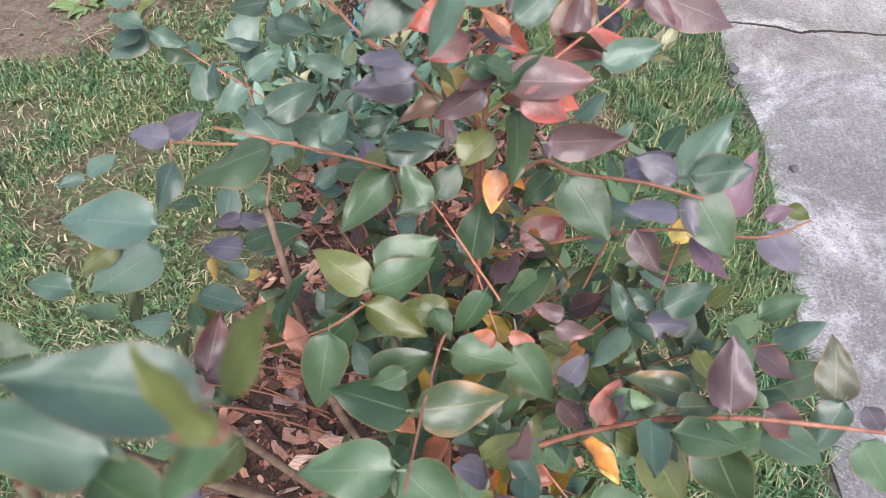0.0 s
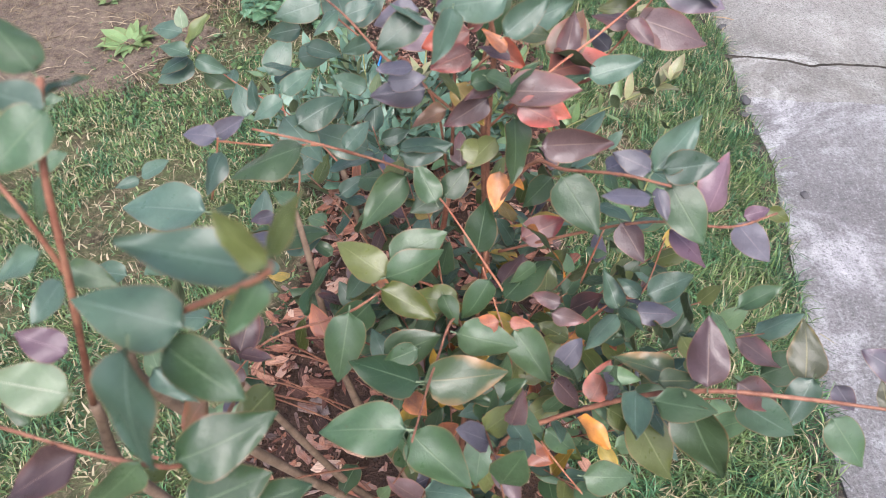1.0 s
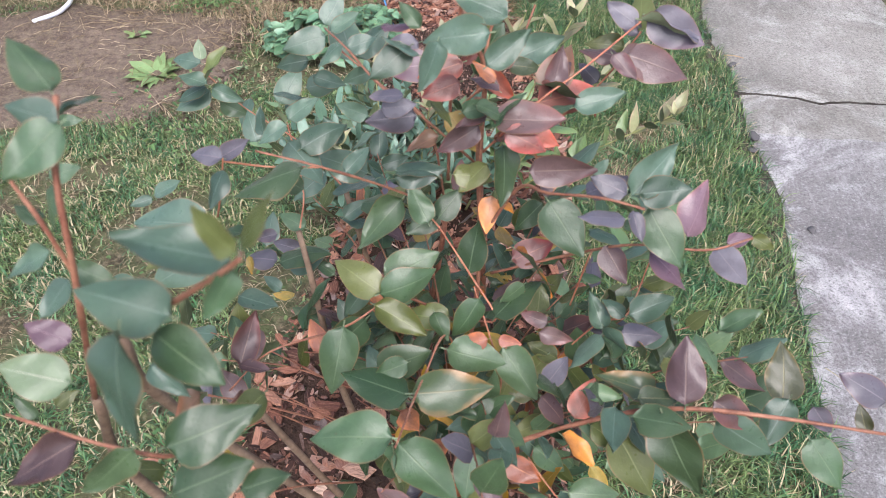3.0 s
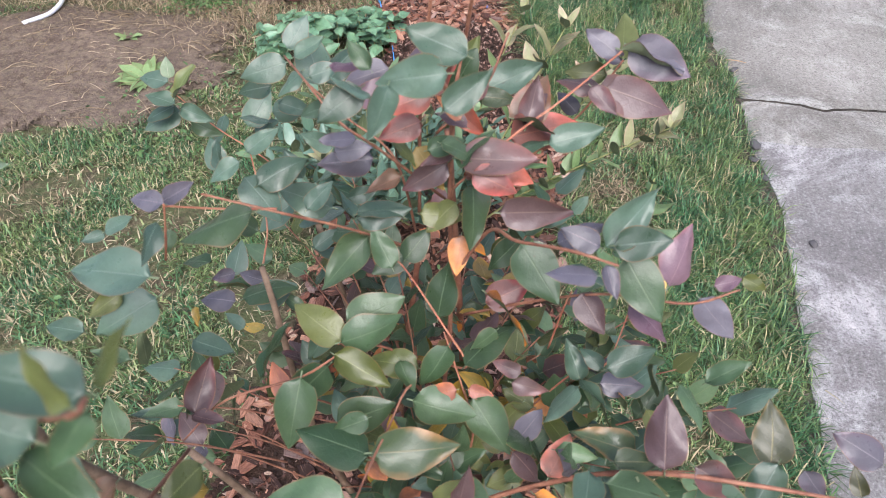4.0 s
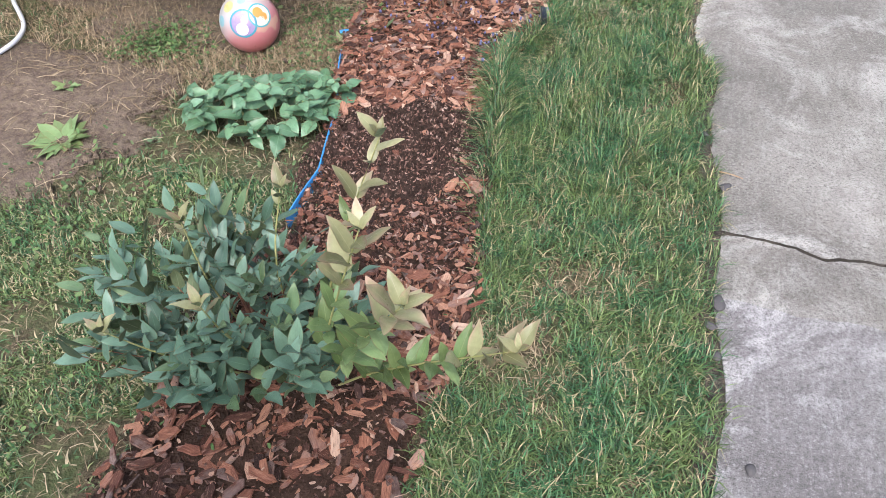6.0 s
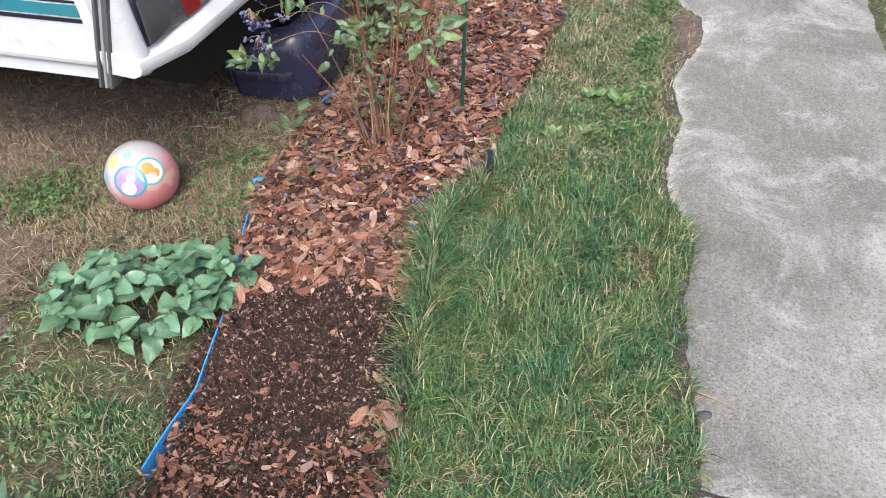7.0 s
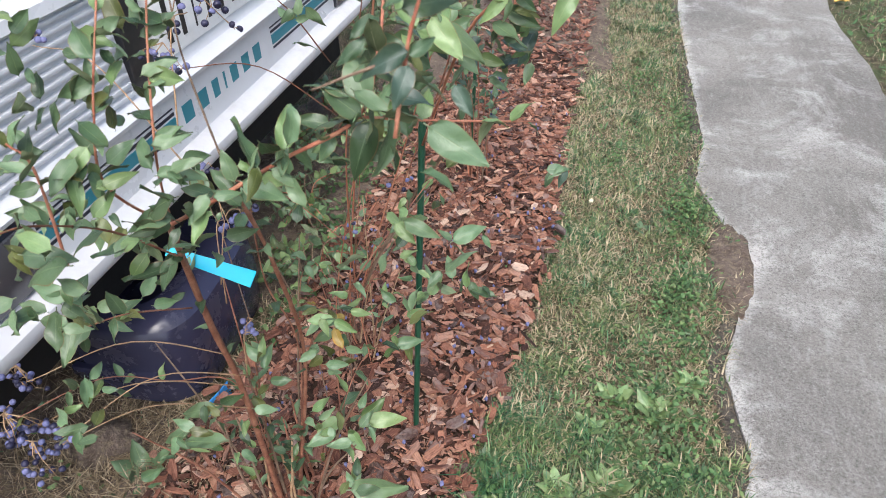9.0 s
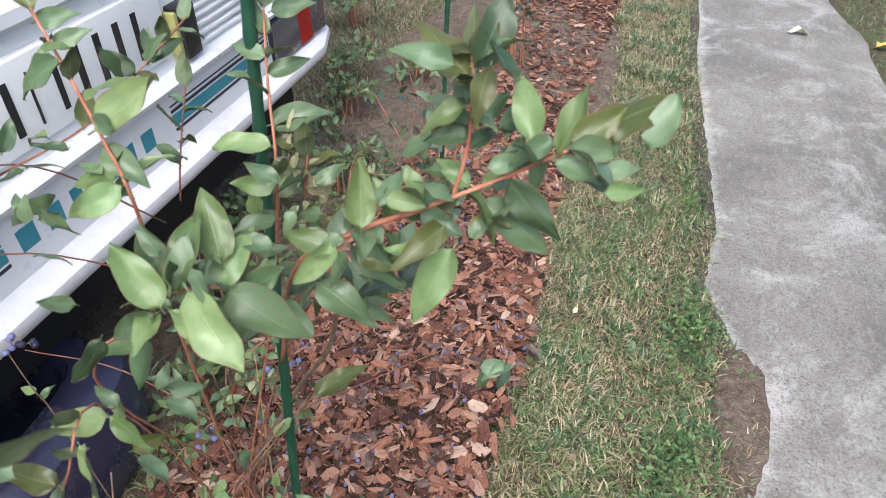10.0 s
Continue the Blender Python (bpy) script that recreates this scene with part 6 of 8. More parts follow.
SPRAY_MID8 = [("c", -494, 2665, 483, -519, 2633, 454), ("c", -474, 2648, 505, -402, 2660, 495), ("c", -479, 2677, 491, -519, 2678, 506), ("c", -488, 2705, 449, -460, 2697, 429), ("c", -422, 2794, 528, -460, 2805, 555), ("c", -417, 2787, 519, -413, 2819, 554), ("c", -405, 2778, 504, -366, 2789, 504), ("l", -308, 2829, 608, -354, 2816, 609), ("l", -308, 2828, 607, -265, 2828, 592), ("y", -306, 2822, 599, -286, 2803, 570), ("c", -312, 2785, 402, -359, 2754, 382), ("c", -202, 2602, 557, -123, 2630, 562), ("c", -261, 2770, 445, -243, 2796, 468), ("l", -281, 2748, 426, -251, 2738, 404), ("c", -323, 2761, 455, -301, 2785, 476), ("c", -176, 3027, 629, -117, 3065, 652)]
SPRAY_MID8_2 = [("c", -187, 3064, 603, -218, 3067, 617), ("c", -137, 3083, 607, -117, 3069, 585), ("l", -247, 3008, 716, -258, 2991, 700), ("l", -216, 2947, 634, -244, 2959, 659), ("l", -211, 2944, 629, -190, 2938, 615), ("c", -285, 2761, 285, -303, 2777, 311), ("c", -285, 2761, 285, -274, 2781, 305), ("c", -422, 2745, 471, -379, 2753, 466), ("c", -474, 2751, 339, -438, 2744, 318), ("c", -369, 2936, 675, -397, 2945, 695)]
FRUIT_SPRAYS = (SPRAY_SHOOTC, SPRAY_SHOOTC_2, SPRAY_LEFTC, SPRAY_LEFTC_2, SPRAY_LOWC, SPRAY_LOWC_2, SPRAY_NEAR95, SPRAY_LAMP8, SPRAY_LAMP8_2, SPRAY_MID8, SPRAY_MID8_2)


def rooted(pts):
    """Lead a low stem down to the ground."""
    x, y, z = pts[0]
    return ((x + 0.01, y + 0.015, 0.0), *pts) if z < 0.5 else pts


def build_fruit_bush():
    rng = random.Random(31)
    bush = thing("fruiting_blueberry_bush", "tall blueberry bush with red shoots, green leaves and blue berries", "bush", (-0.48, 2.82, 0.0))
    rows = []
    for k, (pts, r0, r1, young) in enumerate(FRUIT_STEMS):
        add_branch(bush, rooted(pts), r0, r1, (BARK_GREY, BARK_RED, BARK_PINK)[young], k, "stem" if not young else "branch")
    for k in range(13):  # bare woody stalks round the foot, some broken off
        g = k * 2.4
        foot = Vector((-0.48 + rng.gauss(0, 0.035), 2.84 + rng.gauss(0, 0.035), 0))
        top = foot + Vector((0.10 * math.cos(g), 0.08 * math.sin(g), 1)) * rng.uniform(0.12, 0.46)
        add_branch(bush, [foot, foot.lerp(top, 0.5) + Vector((rng.gauss(0, 0.012), rng.gauss(0, 0.012), 0)), top], 0.0036, 0.0015, (BARK_TAN, BARK_GREY, BARK_RED)[k % 3], 170 + k, "stem")
        rows += twig_leaves([foot, foot.lerp(top, 0.5), top], 5, 0.032, rng, 0.9, 0.45, 0.2)
    for k in range(9):
        g = k * 0.75
        foot = Vector((-0.48 + 0.05 * math.cos(g), 2.84 + 0.05 * math.sin(g), 0))
        top = foot + Vector((0.16 * math.cos(g), 0.16 * math.sin(g), rng.uniform(0.25, 0.6)))
        add_branch(bush, [foot, foot.lerp(top, 0.5) + Vector((0, 0, 0.04)), top], 0.003, 0.0012, BARK_RED if k % 2 else BARK_GREY, 70 + k, "stem")
    for spray in FRUIT_SPRAYS:
        for tone, bx, by, bz, tx, ty, tz in spray:
            b, t = Vector((bx, by, bz)) / 1000, Vector((tx, ty, tz)) / 1000
            put_leaf(bush, b, t, tone, rng, (0.25 + rng.gauss(0, 0.5), -0.55 + rng.gauss(0, 0.5), 0.7), share=0.84, kinds=NARROW_LEAVES)
            for _ in range(0 if b.x > -0.16 and b.z > 1.05 else 3 if b.z > 0.75 else rng.choice((1, 2, 3))):
                way = ((t - b).normalized() + Vector((rng.gauss(0, 0.9), rng.gauss(0, 0.9), rng.gauss(0, 0.7)))).normalized()
                start = b + Vector((rng.gauss(0, 0.012), rng.gauss(0, 0.012), rng.gauss(0, 0.016)))
                rows.append((start, start + way * rng.uniform(0.022, 0.042), (0.25 + rng.gauss(0, 0.5), -0.5 + rng.gauss(0, 0.5), 0.7)))
    for pts, r0, r1, young in FRUIT_STEMS:
        if young and len(pts) > 2 and pts[-1][2] < 1.125:
            rows += twig_leaves(pts, 7, 0.036, rng, 0.9, 0.4, 0.2)
    o = bush.matrix_world.translation
    tagged(part("foliage", foliage_mesh("foliage", [(p - o, q - o, f) for p, q, f in rows], "cccglo", rng, shapes=NARROW), None, bush), kind="stuff")
    for c, n, s in (((-0.715, 2.6, 0.50), 46, 0.032), ((-0.71, 2.61, 0.44), 30, 0.022), ((-0.70, 2.64, 0.575), 16, 0.022), ((-0.62, 2.60, 0.53), 8, 0.016), ((-0.749, 2.92, 0.95), 10, 0.03), ((-0.46, 2.85, 0.53), 10, 0.016), ((-0.45, 2.89, 0.74), 14, 0.02), ((-0.51, 2.91, 0.70), 6, 0.02), ((-0.52, 2.96, 1.0), 8, 0.03)):
        put_berries(bush, c, n, s, rng)
        add_branch(bush, [(-0.5, 2.85, c[2] - 0.12), ((c[0] - 0.5) / 2, (c[1] + 2.85) / 2, c[2]), c], 0.0012, 0.0007, BARK_TAN, int(c[2] * 100), "twig")


build_fruit_bush()


LEAFY_STEMS = [
    (((-0.49, 3.291, 0.157), (-0.341, 3.281, 0.49), (-0.25, 3.247, 0.656), (-0.178, 3.164, 0.85)), .0050, .0026, 0),
    (((-0.263, 3.163, 0.72), (-0.167, 3.072, 0.959), (-0.093, 3.05, 1.034), (-0.051, 3.055, 1.057), (-0.003, 3.074, 1.078), (0.04, 3.072, 1.109)), .0024, .0013, 2),
    (((-0.034, 3.073, 1.056), (-0.028, 3.09, 1.09), (-0.028, 3.098, 1.131), (-0.031, 3.104, 1.155)), .0016, .0010, 2),
    (((-0.498, 3.281, 0.148), (-0.373, 3.139, 0.73), (-0.294, 3.059, 1.004), (-0.314, 3.07, 1.057), (-0.351, 3.094, 1.097), (-0.39, 3.117, 1.138)), .0020, .0012, 2),
    (((-0.486, 3.278, 0.14), (-0.285, 3.191, 0.761), (-0.217, 3.146, 0.985), (-0.236, 3.19, 1.06), (-0.254, 3.234, 1.118)), .0018, .0011, 2),
    (((-0.458, 3.249, 0.254), (-0.321, 2.985, 0.848), (-0.223, 2.973, 0.99), (-0.201, 2.982, 1.007), (-0.186, 3.003, 0.996)), .0016, .0010, 2),
    (((-0.5, 3.217, 0.231), (-0.282, 2.957, 0.88), (-0.254, 2.875, 0.9)), .0014, .0009, 2),
    (((-0.496, 3.275, 0.14), (-0.34, 3.303, 0.436), (-0.267, 3.303, 0.568)), .0018, .0010, 1),
    (((-0.458, 3.271, 0.202), (-0.354, 3.287, 0.422), (-0.244, 3.322, 0.503), (-0.137, 3.388, 0.544)), .0014, .0008, 1),
    (((-0.488, 3.285, 0.148), (-0.238, 3.184, 0.815), (-0.197, 3.161, 0.98), (-0.192, 3.165, 1.014)), .0018, .0012, 1),
    (((-0.381, 3.208, 0.895), (-0.372, 3.215, 0.946), (-0.382, 3.267, 1.011)), .0012, .0008, 1),
    (((-0.464, 3.087, 0.987), (-0.383, 3.121, 1.031), (-0.342, 3.172, 1.075), (-0.328, 3.222, 1.099)), .0012, .0008, 1),
    (((-0.719, 3.177, 0.421), (-0.725, 3.171, 0.495), (-0.737, 3.172, 0.58)), .0016, .0009, 0),
    (((-0.49, 3.291, 0.157), (-0.425, 3.255, 0.568), (-0.382, 3.214, 0.822), (-0.374, 3.234, 0.875)), .0010, .0007, 1),
]
SPRAY_RIGHTD = [("c", -28, 3088, 1073, -58, 3078, 1071), ("c", -29, 3097, 1099, -57, 3083, 1093), ("c", -30, 3100, 1103, -3, 3122, 1120), ("c", -29, 3101, 1120, -57, 3090, 1117), ("o", -27, 3098, 1131, -73, 3118, 1171), ("o", -27, 3098, 1147, -20, 3123, 1174), ("g", -25, 3096, 1144, -14, 3132, 1183), ("l", 16, 3078, 1108, 2, 3106, 1147), ("l", 34, 3069, 1107, 53, 3105, 1143), ("o", 56, 3084, 1117, 102, 3119, 1142), ("o", 41, 3074, 1110, 71, 3097, 1127), ("g", 56, 3095, 1114, 80, 3111, 1125), ("b", 42, 3065, 1115, 81, 3064, 1100), ("c", 34, 3066, 1104, 65, 3067, 1093), ("b", 17, 3084, 1084, -8, 3089, 1098), ("g", 4, 3076, 1078, 44, 3058, 1043)]
SPRAY_RIGHTD_2 = [("l", -24, 3082, 1064, -50, 3087, 1079), ("l", -55, 3063, 1052, -68, 3079, 1076), ("g", -50, 3055, 1057, -20, 3052, 1043), ("l", -23, 3038, 1043, -44, 2997, 1002), ("c", -16, 3053, 1043, -1, 3068, 1055), ("l", -72, 3062, 1041, -92, 3075, 1064), ("l", -90, 3043, 1041, -100, 3071, 1077), ("c", -103, 3042, 1029, -128, 3035, 1029), ("l", -110, 3039, 1027, -132, 3009, 999), ("c", -100, 3064, 1021, -71, 3056, 1002), ("c", -124, 3032, 992, -75, 3025, 966), ("c", -15, 3077, 1055, 43, 3074, 1031), ("c", -36, 3082, 1052, -76, 3075, 1058), ("c", -112, 3068, 999, -66, 3065, 979)]
SPRAY_LEFTD = [("l", -206, 2965, 1005, -243, 2982, 1039), ("c", -213, 2982, 996, -240, 3008, 1036), ("l", -204, 2979, 1006, -208, 3019, 1054), ("l", -191, 2977, 1014, -145, 2954, 971), ("l", -206, 2971, 997, -159, 2962, 970), ("c", -215, 2967, 995, -248, 2943, 978), ("g", -254, 2951, 974, -262, 2924, 945), ("l", -195, 3008, 989, -176, 3044, 1024), ("c", -184, 3007, 992, -121, 2996, 958), ("c", -240, 2970, 960, -228, 2946, 927), ("c", -184, 3024, 972, -169, 3048, 995), ("l", -188, 2981, 987, -191, 2965, 968), ("l", -316, 3066, 1068, -273, 3102, 1095), ("c", -315, 3067, 1053, -274, 3059, 1030), ("l", -301, 3060, 1040, -334, 3038, 1026), ("l", -295, 3053, 1029, -332, 3024, 1009)]
SPRAY_LEFTD_2 = [("l", -301, 3057, 1020, -285, 3088, 1052), ("c", -364, 3105, 1100, -407, 3078, 1083), ("c", -373, 3111, 1110, -348, 3128, 1121), ("c", -391, 3118, 1124, -359, 3133, 1131), ("g", -429, 3083, 1002, -445, 3069, 990), ("g", -418, 3064, 975, -439, 3048, 963), ("g", -379, 3093, 1027, -406, 3083, 1026), ("l", -253, 2928, 915, -302, 2906, 906), ("l", -251, 2929, 915, -213, 2926, 899), ("o", -244, 2869, 921, -289, 2863, 929), ("l", -248, 2897, 924, -223, 2882, 897), ("c", -259, 2945, 905, -283, 2949, 918), ("c", -243, 3205, 1079, -279, 3204, 1091), ("c", -238, 3196, 1068, -205, 3216, 1079), ("c", -237, 3186, 1023, -186, 3211, 1035), ("l", -223, 3158, 1018, -277, 3145, 1021)]
SPRAY_LEFTD_3 = [("l", -213, 3138, 991, -253, 3128, 993), ("l", -220, 3147, 972, -203, 3179, 1003), ("c", -246, 3217, 1095, -266, 3230, 1118), ("c", -245, 3230, 1110, -209, 3247, 1118), ("c", -207, 3121, 968, -243, 3103, 960), ("g", -363, 3178, 1059, -396, 3182, 1075), ("g", -355, 3187, 1067, -331, 3212, 1087)]
SPRAY_LOWD = [("c", -212, 3104, 921, -141, 3119, 913), ("o", -217, 3151, 689, -174, 3190, 720), ("c", -61, 3324, 601, -15, 3338, 601), ("c", -215, 3063, 902, -238, 3036, 879), ("l", -284, 2963, 888, -262, 2952, 866), ("c", -279, 3001, 852, -274, 3019, 871), ("b", -130, 3140, 884, -103, 3162, 900), ("b", -23, 3336, 601, -40, 3310, 576)]
SPRAY_DENSE95 = [("c", -200, 3039, 969, -251, 3036, 983), ("c", -186, 3020, 973, -152, 3042, 988), ("b", -203, 3038, 969, -185, 3020, 941), ("c", -174, 3059, 936, -144, 3048, 912), ("b", -146, 3098, 957, -116, 3086, 932), ("b", -125, 3115, 938, -88, 3108, 917), ("c", -114, 3125, 947, -69, 3134, 942), ("b", -95, 3131, 915, -81, 3161, 947), ("c", -167, 3048, 1001, -202, 3045, 1010), ("l", -244, 3010, 950, -283, 3011, 964), ("c", -229, 3054, 901, -264, 3038, 894), ("c", -175, 3097, 903, -187, 3067, 871), ("c", -146, 3141, 865, -109, 3141, 852), ("l", -192, 3018, 1005, -216, 3048, 1050), ("c", -195, 3115, 1012, -230, 3120, 1029), ("c", -166, 3124, 1011, -145, 3142, 1026)]
SPRAY_DENSE95_2 = [("b", -150, 3089, 948, -178, 3069, 934), ("c", -232, 3044, 954, -244, 3017, 926), ("b", -111, 3142, 902, -141, 3125, 892), ("b", -88, 3161, 918, -102, 3136, 891), ("c", -147, 3101, 977, -171, 3098, 982), ("c", -226, 3114, 860, -247, 3081, 827), ("c", -280, 3015, 983, -299, 3016, 991), ("c", -276, 3014, 836, -304, 3019, 852), ("c", -281, 3008, 831, -246, 3005, 815), ("c", -266, 2947, 833, -232, 2941, 814), ("l", -224, 2860, 794, -193, 2854, 775), ("l", -212, 2866, 716, -190, 2879, 724), ("l", -205, 2952, 576, -230, 2931, 559), ("l", -197, 2952, 573, -181, 2978, 599), ("l", -141, 2974, 582, -144, 3000, 614), ("c", -134, 2974, 579, -95, 2973, 564)]
SPRAY_DENSE95_3 = [("c", -165, 2977, 593, -178, 2998, 623), ("c", -222, 2862, 634, -250, 2867, 650), ("g", -479, 3006, 1058, -499, 3015, 1077), ("g", -487, 2992, 1045, -514, 3004, 1068), ("g", -471, 3066, 1048, -445, 3090, 1068), ("g", -463, 3061, 1039, -490, 3065, 1053), ("g", -441, 3096, 993, -418, 3111, 1003), ("c", -463, 3098, 1004, -461, 3120, 1029), ("g", -536, 2997, 1068, -561, 3002, 1082), ("c", -434, 3068, 957, -451, 3080, 978), ("c", -419, 3051, 931, -391, 3063, 936), ("c", -421, 3071, 957, -400, 3082, 962)]
LEAFY_SPRAYS = (SPRAY_RIGHTD, SPRAY_RIGHTD_2, SPRAY_LEFTD, SPRAY_LEFTD_2, SPRAY_LEFTD_3, SPRAY_LOWD, SPRAY_DENSE95, SPRAY_DENSE95_2, SPRAY_DENSE95_3)


def build_leafy_bush():
    rng = random.Random(37)
    bush = thing("leafy_blueberry_bush", "leafy green blueberry bush with red arching shoots", "bush", (-0.48, 3.3, 0.0))
    for k, (pts, r0, r1, young) in enumerate(LEAFY_STEMS):
        add_branch(bush, rooted(pts), r0, r1, (BARK_GREY, BARK_RED, BARK_PINK)[young], k, "stem" if not young else "branch")
    rows = []
    for k in range(7):  # bare woody stalks round the foot
        g = k * 2.4
        foot = Vector((-0.44 + rng.gauss(0, 0.04), 3.28 + rng.gauss(0, 0.04), 0))
        top = foot + Vector((0.25 * math.cos(g), 0.2 * math.sin(g), 0.9)) * rng.uniform(0.15, 0.5)
        add_branch(bush, [foot, foot.lerp(top, 0.5) + Vector((0, 0, 0.02)), top], 0.0024, 0.0009, (BARK_TAN, BARK_GREY, BARK_RED)[k % 3], 170 + k, "stem")
        rows += twig_leaves([foot, foot.lerp(top, 0.5), top], 4, 0.03, rng, 0.9, 0.5, 0.2)
    for spray in LEAFY_SPRAYS:
        for tone, bx, by, bz, tx, ty, tz in spray:
            b, t = Vector((bx, by, bz)) / 1000, Vector((tx, ty, tz)) / 1000
            put_leaf(bush, b, t, tone, rng, (0.25 + rng.gauss(0, 0.5), -0.55 + rng.gauss(0, 0.5), 0.7), share=1.0, kinds=NARROW_LEAVES)
            for _ in range(rng.choice((1, 2)) if b.x > -0.14 else rng.choice((0, 0, 1, 1))):
                way = ((t - b).normalized() + Vector((rng.gauss(0, 0.9), rng.gauss(0, 0.9), rng.gauss(0, 0.7)))).normalized()
                start = b + Vector((rng.gauss(0, 0.012), rng.gauss(0, 0.012), rng.gauss(0, 0.016)))
                rows.append((start, start + way * rng.uniform(0.022, 0.042), (0.25 + rng.gauss(0, 0.5), -0.5 + rng.gauss(0, 0.5), 0.7)))
    for pts, r0, r1, young in LEAFY_STEMS:
        if len(pts) > 2:
            rows += [r for r in twig_leaves(pts, 8, 0.036, rng, 0.9, 0.35, 0.2) if r[0].z > 0.93 or r[0].z < 0.5]
    o = bush.matrix_world.translation
    tagged(part("foliage", foliage_mesh("foliage", [(p - o, q - o, f) for p, q, f in rows], "cccglo", rng, shapes=NARROW), None, bush), kind="stuff")
    for c, n, s in (((-0.231, 3.238, 0.877), 2, 0.008), ((-0.71, 3.18, 0.58), 8, 0.02), ((-0.505, 3.02, 1.01), 12, 0.025), ((-0.585, 2.98, 0.905), 12, 0.025), ((-0.4, 3.17, 0.51), 5, 0.02), ((-0.33, 3.27, 0.56), 4, 0.02)):
        put_berries(bush, c, n, s, rng)
        add_branch(bush, [(-0.46, 3.26, max(0.3, c[2] - 0.2)), ((c[0] - 0.46) / 2, (c[1] + 3.26) / 2, c[2] - 0.05), c], 0.0013, 0.0007, BARK_RED, int(c[2] * 100), "twig")
    # a tuft of yellow-brown seed heads
    for k in range(30):
        b = Vector((-0.197 + rng.gauss(0, 0.012), 3.162 + rng.gauss(0, 0.012), 0.995 + rng.gauss(0, 0.02)))
        put_leaf(bush, b, b + Vector((rng.uniform(-1, 1), rng.uniform(-1, 1), rng.uniform(-0.2, 1))).normalized() * 0.018, "k", rng, kinds=YOUNG_LEAVES)


build_leafy_bush()


def build_far_bush(name, label, x, y, height, seed, tones, count=20, size=0.04):
    rng = random.Random(seed)
    bush = thing(name, label, "bush", (x, y, 0.0))
    o = bush.matrix_world.translation
    rows = []
    for k in range(count):
        g = rng.uniform(0, 6.28)
        r = rng.uniform(0.06, 0.24)
        foot = Vector((x + 0.03 * math.cos(g), y + 0.03 * math.sin(g), 0))
        top = Vector((x + r * math.cos(g), y + r * math.sin(g), height * rng.uniform(0.55, 1.0)))
        pts = [foot, foot.lerp(top, 0.5) + Vector((-0.03 * math.cos(g), -0.03 * math.sin(g), 0.05)), top]
        add_branch(bush, pts, 0.003, 0.0011, rng.choice((BARK_RED, BARK_GREY, BARK_PINK)), k, "stem")
        rows += twig_leaves(pts, 11, size, rng, 0.85, 0.45, 0.3)
    me = foliage_mesh("foliage", [(p - o, q - o, f) for p, q, f in rows], tones, rng)
    tagged(part("foliage", me, None, bush), kind="stuff")
    return bush, rng


far_bush, far_rng = build_far_bush("blueberry_bush", "green blueberry bush further along the mulch bed", -0.36, 4.15, 0.72, 51, "ccgb", 8)
put_berries(far_bush, (-0.3, 4.1, 0.35), 14, 0.08, far_rng)
build_far_bush("blueberry_bush", "small blueberry bush at the far end of the bed", -0.45, 5.6, 0.5, 52, "bcg", 12)


for wx, wy, wh, wseed in ((-0.86, 3.80, 0.13, 71), (-0.95, 4.2, 0.16, 72), (-0.80, 4.42, 0.14, 73), (-1.05, 4.55, 0.15, 74), (-0.74, 3.55, 0.10, 75), (-0.98, 4.95, 0.14, 76), (-1.2, 5.3, 0.16, 77), (-0.82, 5.35, 0.10, 78), (-1.35, 5.9, 0.18, 79)):
    build_far_bush("leafy_weed", "low leafy green weed beside the mulch bed", wx, wy, wh, wseed, "clc", 14, 0.036)


# ---------------------------------------------------------------- stakes, labels, small litter
def build_stake(x, y, height, lean_x, lean_y, r=0.0062):
    stake = thing("plant_stake", "dark green plastic-coated plant stake in the mulch", "stake", (x, y, 0.0), "plant stakes")
    n = 96
    pts = [Vector((lean_x * k / n, lean_y * k / n, height * k / n)) for k in range(n + 1)]
    v, f = tube(pts, r, r, 8)
    for k in range(n + 1):  # knurled rings
        if k % 3 == 0:
            for j in range(8):
                c = pts[k]
                v[k * 8 + j] = c + (v[k * 8 + j] - c) * 1.16
    part("rod", mesh_from("rod", v, f, STAKE), None, stake)
    return stake


build_stake(-0.281, 3.092, 1.40, 0.028, 0.154, 0.0060)
build_stake(-0.42, 4.3, 0.85, 0.02, 0.02)


def build_label():
    tag = thing("plant_label", "bright cyan plastic plant label tied to a stem", "label", (-0.47, 2.775, 0.724))
    bm = bmesh.new()
    box(bm, -0.070, 0.056, -0.0118, 0.0118, -0.0009, 0.0009, 0.0006, 1)
    for v in bm.verts:
        v.co.z += 0.004 * math.sin(v.co.x * 40)
        if v.co.x < -0.045:
            v.co.y *= 0.6
    part("strip", bm, CYAN, tag)
    tag.matrix_world = leaf_pose((-0.450, 2.784, 0.719), (-0.404, 2.786, 0.707), (0.35, -0.6, 0.7), 1.0)


build_label()


def build_low_label():
    tag = thing("plant_label", "small cyan plastic plant label hanging low on a stem", "label", (-0.225, 0.27, 0.42))
    bm = bmesh.new()
    box(bm, -0.03, 0.03, -0.008, 0.008, -0.0009, 0.0009, 0.0006, 1)
    for v in bm.verts:
        v.co.z += 0.003 * math.sin(v.co.x * 50)
    part("strip", bm, CYAN, tag)
    tag.matrix_world = leaf_pose(LOW_LABEL, Vector(LOW_LABEL) + Vector((0.04, 0.0, -0.012)), (0.1, -0.7, 0.7), 1.0)


LOW_LABEL = (-0.262, 0.232, 0.416)
build_low_label()


